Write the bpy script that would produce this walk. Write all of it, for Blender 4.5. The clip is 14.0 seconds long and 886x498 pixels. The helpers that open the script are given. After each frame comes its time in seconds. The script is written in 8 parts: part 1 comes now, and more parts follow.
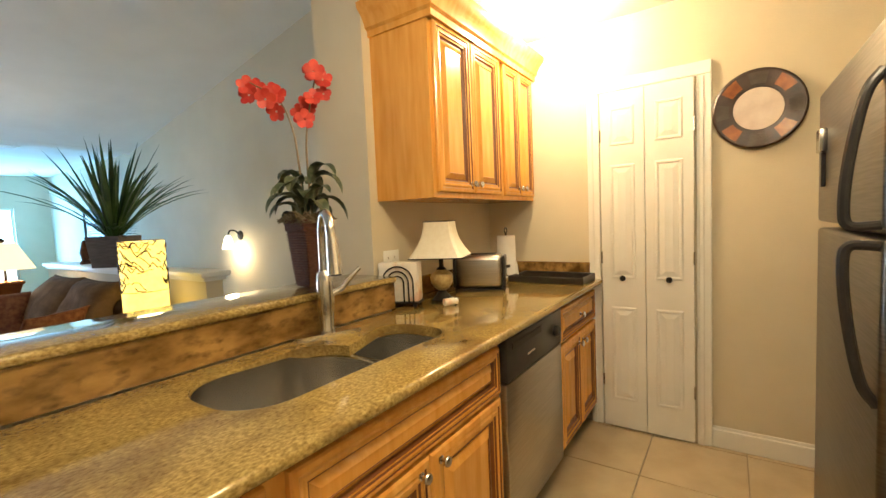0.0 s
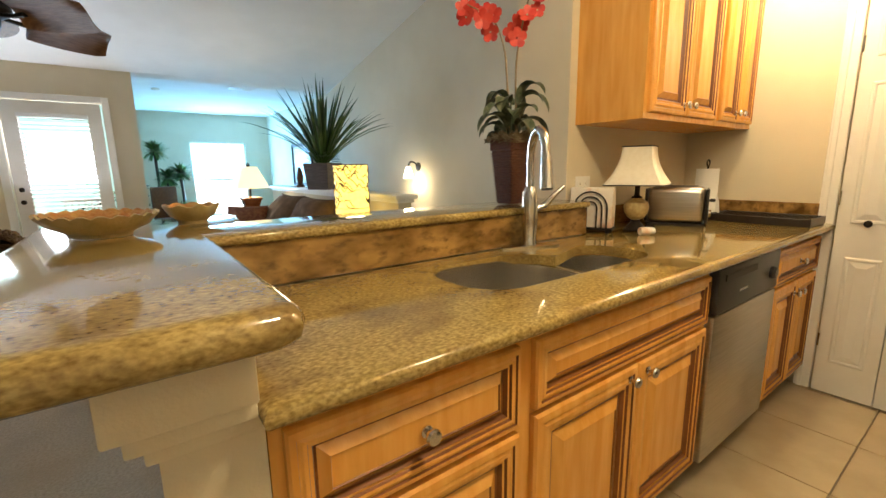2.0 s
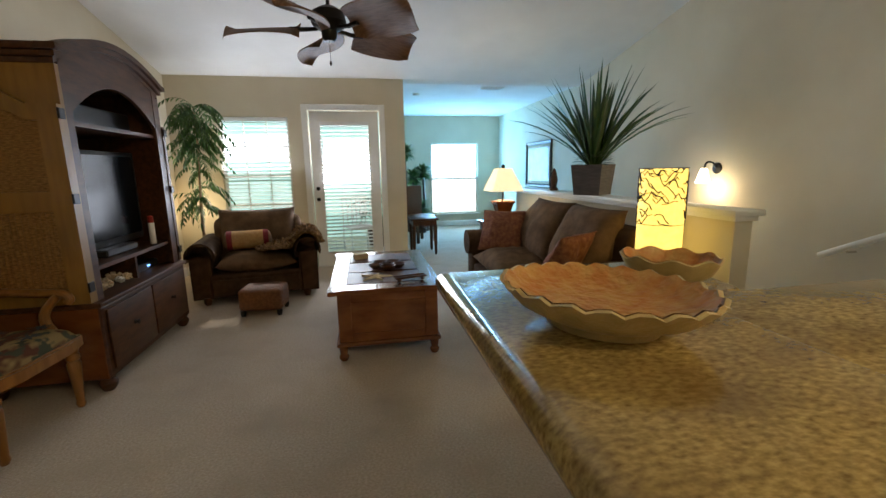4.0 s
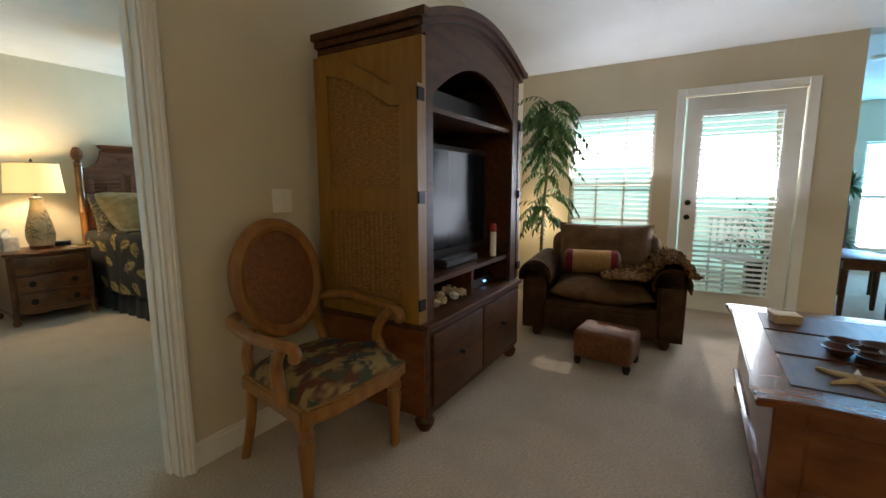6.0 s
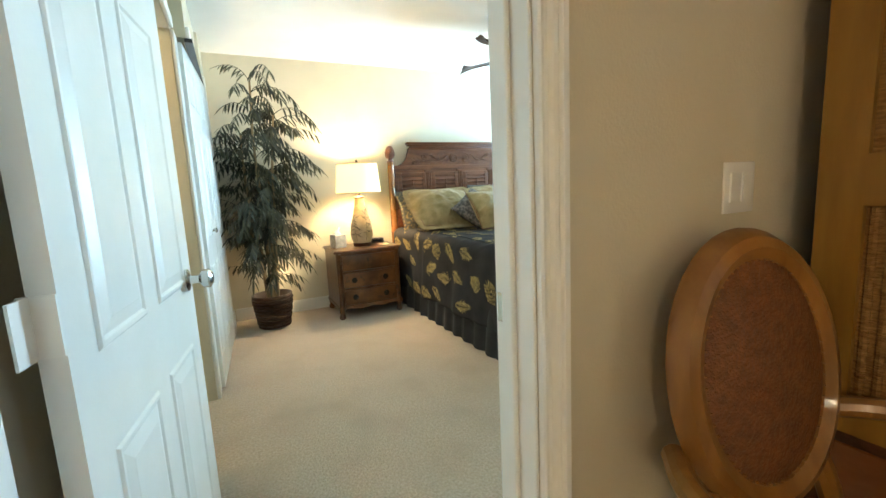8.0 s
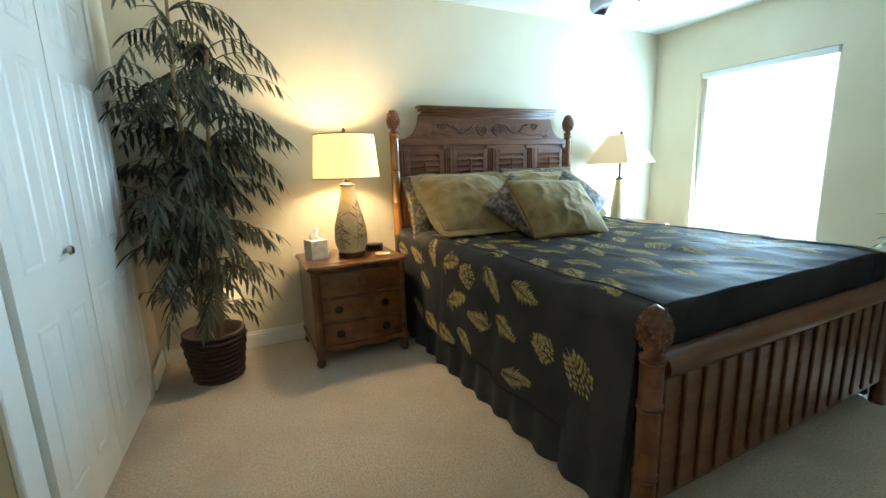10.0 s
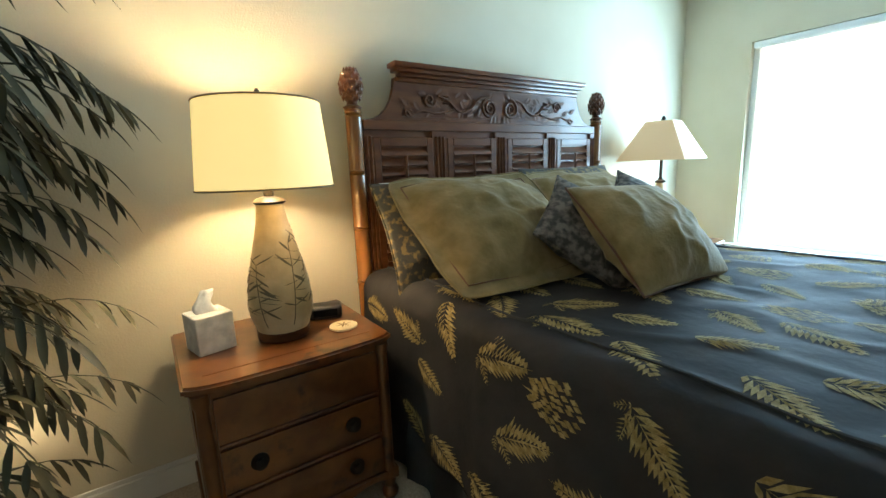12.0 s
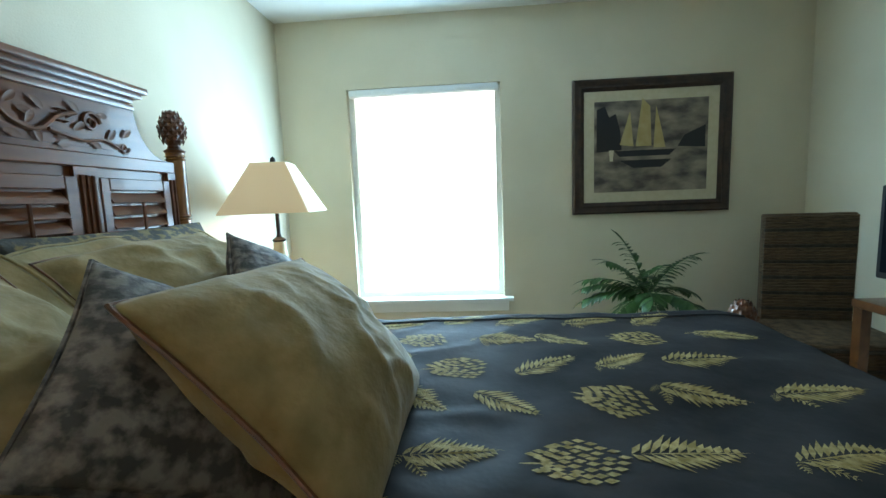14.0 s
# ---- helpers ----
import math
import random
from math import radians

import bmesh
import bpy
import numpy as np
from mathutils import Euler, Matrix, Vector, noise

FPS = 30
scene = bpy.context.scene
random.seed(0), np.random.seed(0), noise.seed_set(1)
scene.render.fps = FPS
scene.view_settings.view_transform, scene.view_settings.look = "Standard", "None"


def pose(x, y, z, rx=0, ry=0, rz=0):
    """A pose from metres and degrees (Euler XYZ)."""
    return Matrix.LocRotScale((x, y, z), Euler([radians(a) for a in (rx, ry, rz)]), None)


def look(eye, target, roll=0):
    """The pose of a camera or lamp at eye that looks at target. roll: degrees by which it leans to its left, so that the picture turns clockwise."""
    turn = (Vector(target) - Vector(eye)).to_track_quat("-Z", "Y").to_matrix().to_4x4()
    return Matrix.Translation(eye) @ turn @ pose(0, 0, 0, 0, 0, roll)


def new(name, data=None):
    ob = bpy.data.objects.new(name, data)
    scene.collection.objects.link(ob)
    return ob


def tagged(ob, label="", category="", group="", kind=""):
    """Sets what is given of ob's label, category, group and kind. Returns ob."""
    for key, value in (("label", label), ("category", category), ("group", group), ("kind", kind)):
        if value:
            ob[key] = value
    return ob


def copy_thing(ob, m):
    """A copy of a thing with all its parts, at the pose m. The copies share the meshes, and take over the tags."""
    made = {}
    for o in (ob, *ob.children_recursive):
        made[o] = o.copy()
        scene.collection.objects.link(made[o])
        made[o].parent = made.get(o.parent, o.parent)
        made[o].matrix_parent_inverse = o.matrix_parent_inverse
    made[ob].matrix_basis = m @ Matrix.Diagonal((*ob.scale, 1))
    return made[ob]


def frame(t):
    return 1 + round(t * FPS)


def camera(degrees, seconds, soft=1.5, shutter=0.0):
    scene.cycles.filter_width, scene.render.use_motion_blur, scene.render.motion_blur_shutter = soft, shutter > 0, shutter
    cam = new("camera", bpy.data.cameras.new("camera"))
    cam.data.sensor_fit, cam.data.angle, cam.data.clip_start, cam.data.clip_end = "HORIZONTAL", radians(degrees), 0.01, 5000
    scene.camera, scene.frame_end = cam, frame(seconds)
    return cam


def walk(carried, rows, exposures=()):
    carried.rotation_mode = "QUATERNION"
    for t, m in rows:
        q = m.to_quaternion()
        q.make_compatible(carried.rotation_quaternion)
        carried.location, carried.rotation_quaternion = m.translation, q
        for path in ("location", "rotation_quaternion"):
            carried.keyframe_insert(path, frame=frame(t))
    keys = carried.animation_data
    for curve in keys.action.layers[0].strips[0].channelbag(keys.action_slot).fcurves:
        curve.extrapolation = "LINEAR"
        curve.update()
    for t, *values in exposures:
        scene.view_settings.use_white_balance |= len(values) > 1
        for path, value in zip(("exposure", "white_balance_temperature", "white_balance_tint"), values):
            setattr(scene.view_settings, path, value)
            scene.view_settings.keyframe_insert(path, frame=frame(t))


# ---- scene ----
cam = camera(92.4, 14.0)
METRES, EYE, TILT, LEAN, TURN = 7.2, 1.24, 0.0, 0.0, 32.4
PATH = [
    (0, (0.235, 0.305, 1.309), (-0.882, 1.959, 1.177), -2.5),
    (0.5, (0.207, 0.188, 1.255), (-1.194, 1.598, 1.035), -1.1),
    (1, (0.226, 0.145, 1.192), (-1.181, 1.533, 0.884), -1.0),
    (1.5, (0.217, 0.143, 1.191), (-1.214, 1.502, 0.866), -0.6),
    (2, (0.132, 0.088, 1.219), (-1.45, 1.255, 0.849), -0.9),
    (2.2, (0.073, 0.093, 1.235), (-1.561, 1.176, 0.841), -1.3),
    (2.5, (-0.083, 0.014, 1.237), (-1.788, 0.995, 0.875), -1.0),
    (3, (-0.277, -0.11, 1.268), (-2.08, 0.672, 0.897), -1.7),
    (3.2, (-0.347, -0.162, 1.283), (-2.187, 0.516, 0.891), -1.9),
    (5.3, (-1.443, -0.456, 1.252), (-3.396, -0.786, 0.973), 1.0),
    (5.5, (-1.539, -0.512, 1.232), (-3.446, -1.037, 0.936), 0.4),
    (6, (-1.797, -0.757, 1.197), (-3.497, -1.773, 0.916), -0.1),
    (6.4, (-1.903, -0.967, 1.194), (-3.345, -2.321, 0.897), -0.4),
    (6.5, (-1.915, -1.025, 1.19), (-3.294, -2.44, 0.883), -0.5),
    (7, (-1.991, -1.36, 1.17), (-3.187, -2.938, 0.891), -0.3),
    (7.5, (-2.048, -1.635, 1.164), (-3.061, -3.332, 0.857), -1.0),
    (8, (-2.17, -1.95, 1.173), (-3.031, -3.733, 0.886), -2.8),
    (8.2, (-2.226, -2.062, 1.175), (-3.044, -3.862, 0.875), -3.3),
    (10.3, (-2.625, -3.416, 1.225), (-3.485, -5.179, 0.833), -1.6),
    (10.5, (-2.645, -3.534, 1.215), (-3.508, -5.294, 0.821), -1.5),
    (11, (-2.709, -3.893, 1.212), (-3.672, -5.601, 0.819), -0.8),
    (11.5, (-2.809, -4.203, 1.196), (-3.855, -5.861, 0.798), -0.8),
    (12, (-2.931, -4.525, 1.206), (-4.04, -6.146, 0.829), -2.3),
    (12.5, (-3.039, -4.781, 1.202), (-4.243, -6.333, 0.827), -2.2),
    (13, (-3.19, -5.002, 1.211), (-4.736, -6.225, 0.872), -2.5),
    (13.2, (-3.269, -5.04, 1.22), (-4.941, -6.077, 0.862), -1.7),
    (13.5, (-3.421, -5.088, 1.203), (-5.252, -5.825, 0.877), -1.9),
    (14, (-3.663, -5.061, 1.237), (-5.643, -5.214, 1.001), -2.2),
]
EXPOSURES = [(0, .16), (2.0, .16), (2.5, .08), (3.2, -.1), (5.3, -.42), (6, -.32), (6.5, .2), (7, .74), (7.5, .86), (8.2, .8), (10.3, -.1), (12, -.45), (14, -.68)]
walk(cam, [(t, look(eye, target, roll)) for t, eye, target, roll in PATH], EXPOSURES)

# ---- world and lights ----
world = bpy.data.worlds.new("world")
scene.world = world
world.use_nodes = True
_nt = world.node_tree
_sky = _nt.nodes.new("ShaderNodeTexSky")
_sky.sky_type, _sky.sun_disc = "NISHITA", False
_sky.sun_elevation, _sky.sun_rotation = radians(41), radians(264)
_nt.links.new(_sky.outputs[0], _nt.nodes["Background"].inputs[0])
_nt.nodes["Background"].inputs[1].default_value = 0.15


def lamp(name, kind, m, power, color, size=0.1, size_y=None):
    data = bpy.data.lights.new(name, kind)
    data.energy, data.color = power, color
    if kind == "AREA":
        data.shape = "RECTANGLE" if size_y else "DISK"
        data.size = size
        if size_y:
            data.size_y = size_y
    elif kind == "POINT":
        data.shadow_soft_size = size
    elif kind == "SUN":
        data.angle = radians(size)
    ob = new(name, data)
    ob.matrix_world = m
    return ob


WARM, DAY = (1.0, 0.80, 0.49), (0.41, 0.73, 1.0)
lamp("sun", "SUN", look((-18, -2.6, 10.5), (-6, -1.4, 0)), 2.5, (1.0, 0.95, 0.86), 1.0)
lamp("window_light_bedroom", "AREA", look((-6.6, -5.39, 1.27), (-3, -5.39, 1.0)), 160, DAY, 0.95, 1.35)
lamp("window_light_living", "AREA", look((-6.53, -1.58, 1.25), (-3, -1.58, 3.4)), 42, (0.80, 0.86, 1.0), 0.8, 1.2)
lamp("window_light_door", "AREA", look((-6.53, -0.47, 1.05), (-3, -0.47, 3.4)), 42, (0.80, 0.86, 1.0), 0.6, 1.6)
lamp("window_light_back", "AREA", look((-10.35, 1.81, 1.08), (-6, 1.81, 3.4)), 140, (0.17, 0.54, 1.0), 1.0, 1.5)
lamp("kitchen_bulb", "POINT", pose(-0.58, 2.62, 2.34), 46, WARM, 0.06)
lamp("side_room_bulb", "POINT", pose(-1.35, -4.3, 2.2), 6, WARM, 0.1)
lamp("kitchen_bulb_south", "POINT", pose(0.20, 0.95, 2.32), 57, WARM, 0.10)
lamp("corner_uplight_living", "POINT", pose(-6.30, -2.25, 0.88), 6, WARM, 0.03)
lamp("corner_uplight_bedroom", "POINT", pose(-2.50, -6.27, 0.42), 0.8, WARM, 0.03)

# ---- materials ----
def mat(name, color, rough=0.5, metal=0.0, color2=None, scale=8.0, detail=4.0, bump=0.0, bump_scale=None, stretch=(1, 1, 1), emit=None, power=0.0, spots=None, coat=0.0, trans=0.0, ior=1.45, sheen=0.0, contrast=(0.35, 0.65), island=0.0, spec=0.5):
    m = bpy.data.materials.new(name)
    m.use_nodes = True
    nt = m.node_tree
    b = nt.nodes["Principled BSDF"]
    L = nt.links.new
    b.inputs["Roughness"].default_value, b.inputs["Metallic"].default_value = rough, metal
    b.inputs["Coat Weight"].default_value, b.inputs["Transmission Weight"].default_value = coat, trans
    b.inputs["Specular IOR Level"].default_value = spec
    b.inputs["IOR"].default_value, b.inputs["Sheen Weight"].default_value = ior, sheen
    co = nt.nodes.new("ShaderNodeTexCoord")
    mp = nt.nodes.new("ShaderNodeMapping")
    mp.inputs["Scale"].default_value = stretch
    L(co.outputs["Object"], mp.inputs["Vector"])
    out = None
    if color2:
        n = nt.nodes.new("ShaderNodeTexNoise")
        n.inputs["Scale"].default_value, n.inputs["Detail"].default_value = scale, detail
        L(mp.outputs[0], n.inputs["Vector"])
        r = nt.nodes.new("ShaderNodeValToRGB")
        r.color_ramp.elements[0].position, r.color_ramp.elements[1].position = contrast
        r.color_ramp.elements[0].color, r.color_ramp.elements[1].color = (*color, 1), (*color2, 1)
        L(n.outputs["Fac"], r.inputs[0])
        out = r.outputs[0]
        if spots:
            c3, sc, lo, hi = spots
            n2 = nt.nodes.new("ShaderNodeTexNoise")
            n2.inputs["Scale"].default_value, n2.inputs["Detail"].default_value = sc, 3
            L(mp.outputs[0], n2.inputs["Vector"])
            r2 = nt.nodes.new("ShaderNodeValToRGB")
            r2.color_ramp.elements[0].position, r2.color_ramp.elements[1].position = lo, hi
            L(n2.outputs["Fac"], r2.inputs[0])
            mx = nt.nodes.new("ShaderNodeMix")
            mx.data_type = "RGBA"
            L(r2.outputs[0], mx.inputs[0])
            L(out, mx.inputs[6])
            mx.inputs[7].default_value = (*c3, 1)
            out = mx.outputs[2]
    if island:
        g = nt.nodes.new("ShaderNodeNewGeometry")
        hs = nt.nodes.new("ShaderNodeHueSaturation")
        mr = nt.nodes.new("ShaderNodeMapRange")
        mr.inputs[3].default_value, mr.inputs[4].default_value = 1 - island, 1 + island
        L(g.outputs["Random Per Island"], mr.inputs[0])
        L(mr.outputs[0], hs.inputs["Value"])
        if out:
            L(out, hs.inputs["Color"])
        else:
            hs.inputs["Color"].default_value = (*color, 1)
        out = hs.outputs[0]
    if out:
        L(out, b.inputs["Base Color"])
    else:
        b.inputs["Base Color"].default_value = (*color, 1)
    if bump:
        nb = nt.nodes.new("ShaderNodeTexNoise")
        nb.inputs["Scale"].default_value, nb.inputs["Detail"].default_value = bump_scale or scale * 6, 3
        L(mp.outputs[0], nb.inputs["Vector"])
        bp = nt.nodes.new("ShaderNodeBump")
        bp.inputs["Strength"].default_value, bp.inputs["Distance"].default_value = bump, 0.01
        L(nb.outputs["Fac"], bp.inputs["Height"])
        L(bp.outputs[0], b.inputs["Normal"])
    if emit:
        b.inputs["Emission Color"].default_value, b.inputs["Emission Strength"].default_value = (*emit, 1), power
    return m


M_wall = mat("cream_wall_paint", (0.61, 0.535, 0.39), 0.75, color2=(0.65, 0.575, 0.43), scale=2.5, bump=0.12, bump_scale=160)
M_ceiling = mat("white_ceiling_paint", (0.76, 0.75, 0.72), 0.9, color2=(0.80, 0.79, 0.76), scale=3, bump=0.3, bump_scale=120)
M_trim = mat("white_gloss_trim", (0.78, 0.76, 0.70), 0.32, color2=(0.82, 0.80, 0.75), scale=6, bump=0.03, bump_scale=90)
M_carpet = mat("beige_loop_carpet", (0.405, 0.325, 0.240), 0.95, color2=(0.575, 0.475, 0.365), scale=95, detail=5, bump=0.7, bump_scale=130, stretch=(1.0, 0.8, 1.0), sheen=0.2, contrast=(0.30, 0.68), spec=0.1, spots=((0.42, 0.335, 0.245), 4.0, 0.46, 0.80))
M_tile = mat("beige_floor_tile", (0.38, 0.295, 0.18), 0.28, color2=(0.45, 0.36, 0.23), scale=5, detail=6, bump=0.05, bump_scale=30)
M_grout = mat("floor_grout", (0.30, 0.235, 0.15), 0.9, color2=(0.35, 0.28, 0.19), scale=40)

# ---- building helpers ----
def box(bm, x0, x1, y0, y1, z0, z1, bevel=0.0, seg=1):
    vs = [bm.verts.new((x, y, z)) for z in (z0, z1) for y in (y0, y1) for x in (x0, x1)]
    fs = [bm.faces.new([vs[i] for i in f]) for f in ((0, 2, 3, 1), (4, 5, 7, 6), (0, 1, 5, 4), (2, 6, 7, 3), (0, 4, 6, 2), (1, 3, 7, 5))]
    if bevel:
        es = list({e for f in fs for e in f.edges})
        bmesh.ops.bevel(bm, geom=es, offset=bevel, segments=seg, affect="EDGES", profile=0.5)
    return vs


def mesh_of(name, bm, material, smooth=None):
    me = bpy.data.meshes.new(name)
    bm.normal_update()
    bm.to_mesh(me)
    bm.free()
    for m in (material if isinstance(material, (list, tuple)) else [material]):
        me.materials.append(m)
    if smooth:
        me.shade_smooth()
        if smooth is not True:
            me.set_sharp_from_angle(angle=radians(smooth))
    return me


def part(name, bm, material, parent, label="", smooth=35, kind=""):
    ob = new(name, mesh_of(name, bm, material, smooth))
    ob.parent = parent
    if label:
        ob["label"] = label
    if kind:
        ob["kind"] = kind
    return ob


def thing(name, label, category, m=None, group="", kind=""):
    ob = new(name)
    ob.empty_display_size = 0.1
    if m is not None:
        ob.matrix_world = m
    return tagged(ob, label, category, group, kind)


def solid(name, bm, material, label, category, kind="", smooth=35, group=""):
    return tagged(new(name, mesh_of(name, bm, material, smooth)), label, category, group, kind)


def slab(name, boxes, material, label, category="wall", kind="structure", bevel=0.0):
    bm = bmesh.new()
    for b in boxes:
        box(bm, *b, bevel=bevel)
    return solid(name, bm, material, label, category, kind, smooth=None)


def block(*args, bevel=0.0, seg=1):
    bm = bmesh.new()
    box(bm, *args, bevel=bevel, seg=seg)
    return bm


def lathe(bm, profile, n=24, at=(0, 0, 0), cap=True):
    rings = []
    for r, z in profile:
        rings.append([bm.verts.new((at[0] + r * math.cos(2 * math.pi * i / n), at[1] + r * math.sin(2 * math.pi * i / n), at[2] + z)) for i in range(n)])
    for a, b in zip(rings, rings[1:]):
        for i in range(n):
            bm.faces.new((a[i], a[(i + 1) % n], b[(i + 1) % n], b[i]))
    if cap:
        bm.faces.new(rings[0][::-1])
        bm.faces.new(rings[-1])


def tube(bm, pts, r, n=8, r2=None):
    pts = [Vector(p) for p in pts]
    rings = []
    for k, p in enumerate(pts):
        d = (pts[min(k + 1, len(pts) - 1)] - pts[max(k - 1, 0)]).normalized()
        u = d.orthogonal().normalized() if k == 0 else (u - d * u.dot(d)).normalized()
        v = d.cross(u)
        rr = r + ((r2 if r2 is not None else r) - r) * k / max(1, len(pts) - 1)
        rings.append([bm.verts.new(p + (u * math.cos(2 * math.pi * i / n) + v * math.sin(2 * math.pi * i / n)) * rr) for i in range(n)])
    for a, b in zip(rings, rings[1:]):
        for i in range(n):
            bm.faces.new((a[i], a[(i + 1) % n], b[(i + 1) % n], b[i]))
    bm.faces.new(rings[0][::-1])
    bm.faces.new(rings[-1])


def prism(bm, outline, d0, d1, axis="y"):
    """A flat outline pulled along an axis. For y the outline is (x, z); for x (y, z); for z (x, y)."""
    def at(p, d):
        return {"y": (p[0], d, p[1]), "x": (d, p[0], p[1]), "z": (p[0], p[1], d)}[axis]
    a = [bm.verts.new(at(p, d0)) for p in outline]
    b = [bm.verts.new(at(p, d1)) for p in outline]
    n = len(outline)
    fs = [bm.faces.new(a), bm.faces.new(b[::-1])]
    for i in range(n):
        fs.append(bm.faces.new((a[i], b[i], b[(i + 1) % n], a[(i + 1) % n])))
    bmesh.ops.recalc_face_normals(bm, faces=fs)
    return fs


CEIL = 2.44
# ---- structure ----
slab("floor_carpet", [(-6.69, -1.05, -6.5, 3.2, -0.1, 0.0), (-10.6, -6.69, 0.2, 3.4, -0.1, 0.0)], M_carpet, "beige loop pile carpet over living room and bedroom", "carpet")
slab("floor_kitchen", [(-1.05, 2.2, -2.6, 3.1, -0.1, -0.012)], M_grout, "grout bed below the kitchen floor tiles", "floor")
VAULT = 0.19
def vault(x):
    """Height of the sloping living room ceiling."""
    return CEIL + 0.002 + VAULT * (x + 6.56)
bm = bmesh.new()
prism(bm, [(-6.69, vault(-6.69)), (-1.08, vault(-1.08)), (-1.08, vault(-1.08) + 0.1), (-6.69, vault(-6.69) + 0.1)], -2.66, 2.98, "y")
solid("ceiling_living", bm, M_ceiling, "white textured ceiling sloping up over the living room", "ceiling", "structure", smooth=None)
slab("wall_kitchen_header", [(-1.18, -1.08, -2.54, 1.80, CEIL, vault(-1.18))], M_wall, "cream painted header above the kitchen opening")
slab("ceiling", [(-1.18, 2.2, -2.66, 3.5, CEIL, CEIL + 0.1), (-6.70, 2.2, -6.6, -2.66, CEIL, CEIL + 0.1), (-10.46, -6.56, 0.19, 3.5, CEIL, CEIL + 0.1)], M_ceiling, "white textured plaster ceiling", "ceiling")
slab("wall_pantry", [(-1.51, 2.2, 3.01, 3.13, 0, CEIL)], M_wall, "cream painted kitchen wall with pantry door")
slab("wall_kitchen_partition", [(-1.51, -1.18, 1.80, 3.01, 0, 3.5)], M_wall, "cream painted thick partition wall beside the cabinets")
slab("wall_stair_north", [(-10.6, -6.56, 2.86, 2.98, -1.0, CEIL), (-6.56, -1.51, 2.86, 2.98, -1.0, 3.5)], M_wall, "cream painted stairwell wall with a sconce")
slab("wall_bedroom_south", [(-6.7, -2.0, -6.48, -6.365, 0, CEIL)], M_wall, "cream painted bedroom wall behind the headboard")
slab("wall_bedroom_west", [(-6.70, -6.575, -6.365, -5.90, 0, CEIL), (-6.70, -6.575, -4.87, -2.66, 0, CEIL), (-6.70, -6.575, -5.90, -4.87, 0, 0.55), (-6.70, -6.575, -5.90, -4.87, 1.985, CEIL)], M_wall, "cream painted bedroom wall with a bright window")
slab("wall_bedroom_chase", [(-6.575, -4.6, -2.94, -2.661, 0, CEIL)], M_wall, "cream painted bedroom wall behind the wicker chair")
slab("wall_living_west", [(-6.69, -6.56, -2.54, -1.99, 0, CEIL), (-6.69, -6.56, -1.16, -0.92, 0, CEIL), (-6.69, -6.56, -0.02, 0.31, 0, CEIL), (-6.69, -6.56, -1.99, -1.16, 0, 0.5), (-6.69, -6.56, -1.99, -1.16, 1.965, CEIL), (-6.69, -6.56, -0.92, -0.02, 2.05, CEIL)], M_wall, "cream painted living room wall with window and patio door")
slab("wall_divider", [(-6.7, -2.64, -2.66, -2.54, 0, 3.5), (-1.865, 2.2, -2.66, -2.54, 0, 3.5), (-2.64, -1.865, -2.66, -2.54, 2.05, 3.5)], M_wall, "cream painted wall between living room and bedroom")
slab("wall_bedroom_east", [(-2.05, -1.85, -6.365, -5.87, 0, CEIL), (-2.03, -1.85, -5.87, -4.80, 2.06, CEIL), (-1.965, -1.00, -4.80, -4.67, 0, CEIL), (-1.965, -1.85, -4.67, -3.85, 2.06, CEIL), (-1.85, -1.72, -3.85, -2.66, 0, CEIL), (-1.85, -1.0, -3.97, -3.85, 0, CEIL), (-1.12, -1.0, -4.67, -3.97, 0, CEIL)], M_wall, "cream painted bedroom wall with closet and side doorway")
slab("wall_back_west", [(-10.46, -10.335, 0.2, 1.27, 0, CEIL), (-10.46, -10.335, 2.357, 3.3, 0, CEIL), (-10.46, -10.335, 1.27, 2.357, 0, 0.28), (-10.46, -10.335, 1.27, 2.357, 1.858, CEIL)], M_wall, "cream painted back room wall with a bright window")
slab("wall_back_south", [(-10.46, -6.69, 0.19, 0.31, 0, CEIL)], M_wall, "cream painted back room side wall")
slab("wall_kitchen_east", [(1.2, 1.32, -2.54, 3.01, 0, CEIL)], M_wall, "cream painted kitchen side wall")
slab("half_wall", [(-6.4, -2.82, 1.83, 1.95, 0, 0.984)], M_wall, "cream half wall along the stair opening")

# ---- more materials ----
M_granite = mat("gold_brown_granite", (0.165, 0.104, 0.027), 0.09, color2=(0.455, 0.335, 0.115), scale=135, detail=9, spots=((0.115, 0.066, 0.022), 7, 0.46, 0.78), coat=0.3, contrast=(0.28, 0.72), stretch=(1.2, 0.65, 1.0))
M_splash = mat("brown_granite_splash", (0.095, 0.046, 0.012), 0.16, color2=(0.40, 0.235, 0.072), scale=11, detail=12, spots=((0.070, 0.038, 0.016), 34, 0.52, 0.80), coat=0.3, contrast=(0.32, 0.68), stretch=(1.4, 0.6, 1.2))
M_maple = mat("honey_maple", (0.66, 0.300, 0.055), 0.26, color2=(0.76, 0.390, 0.092), scale=5, detail=5, stretch=(6, 6, 0.7), bump=0.03, bump_scale=30, coat=0.25)
M_maple_dark = mat("glazed_maple_groove", (0.15, 0.048, 0.008), 0.4, color2=(0.21, 0.072, 0.012), scale=9)
M_steel = mat("brushed_steel", (0.46, 0.44, 0.41), 0.3, 1.0, color2=(0.54, 0.52, 0.49), scale=6, stretch=(1, 1, 30), bump=0.02, bump_scale=60)
M_chrome = mat("satin_nickel", (0.62, 0.60, 0.56), 0.22, 1.0)
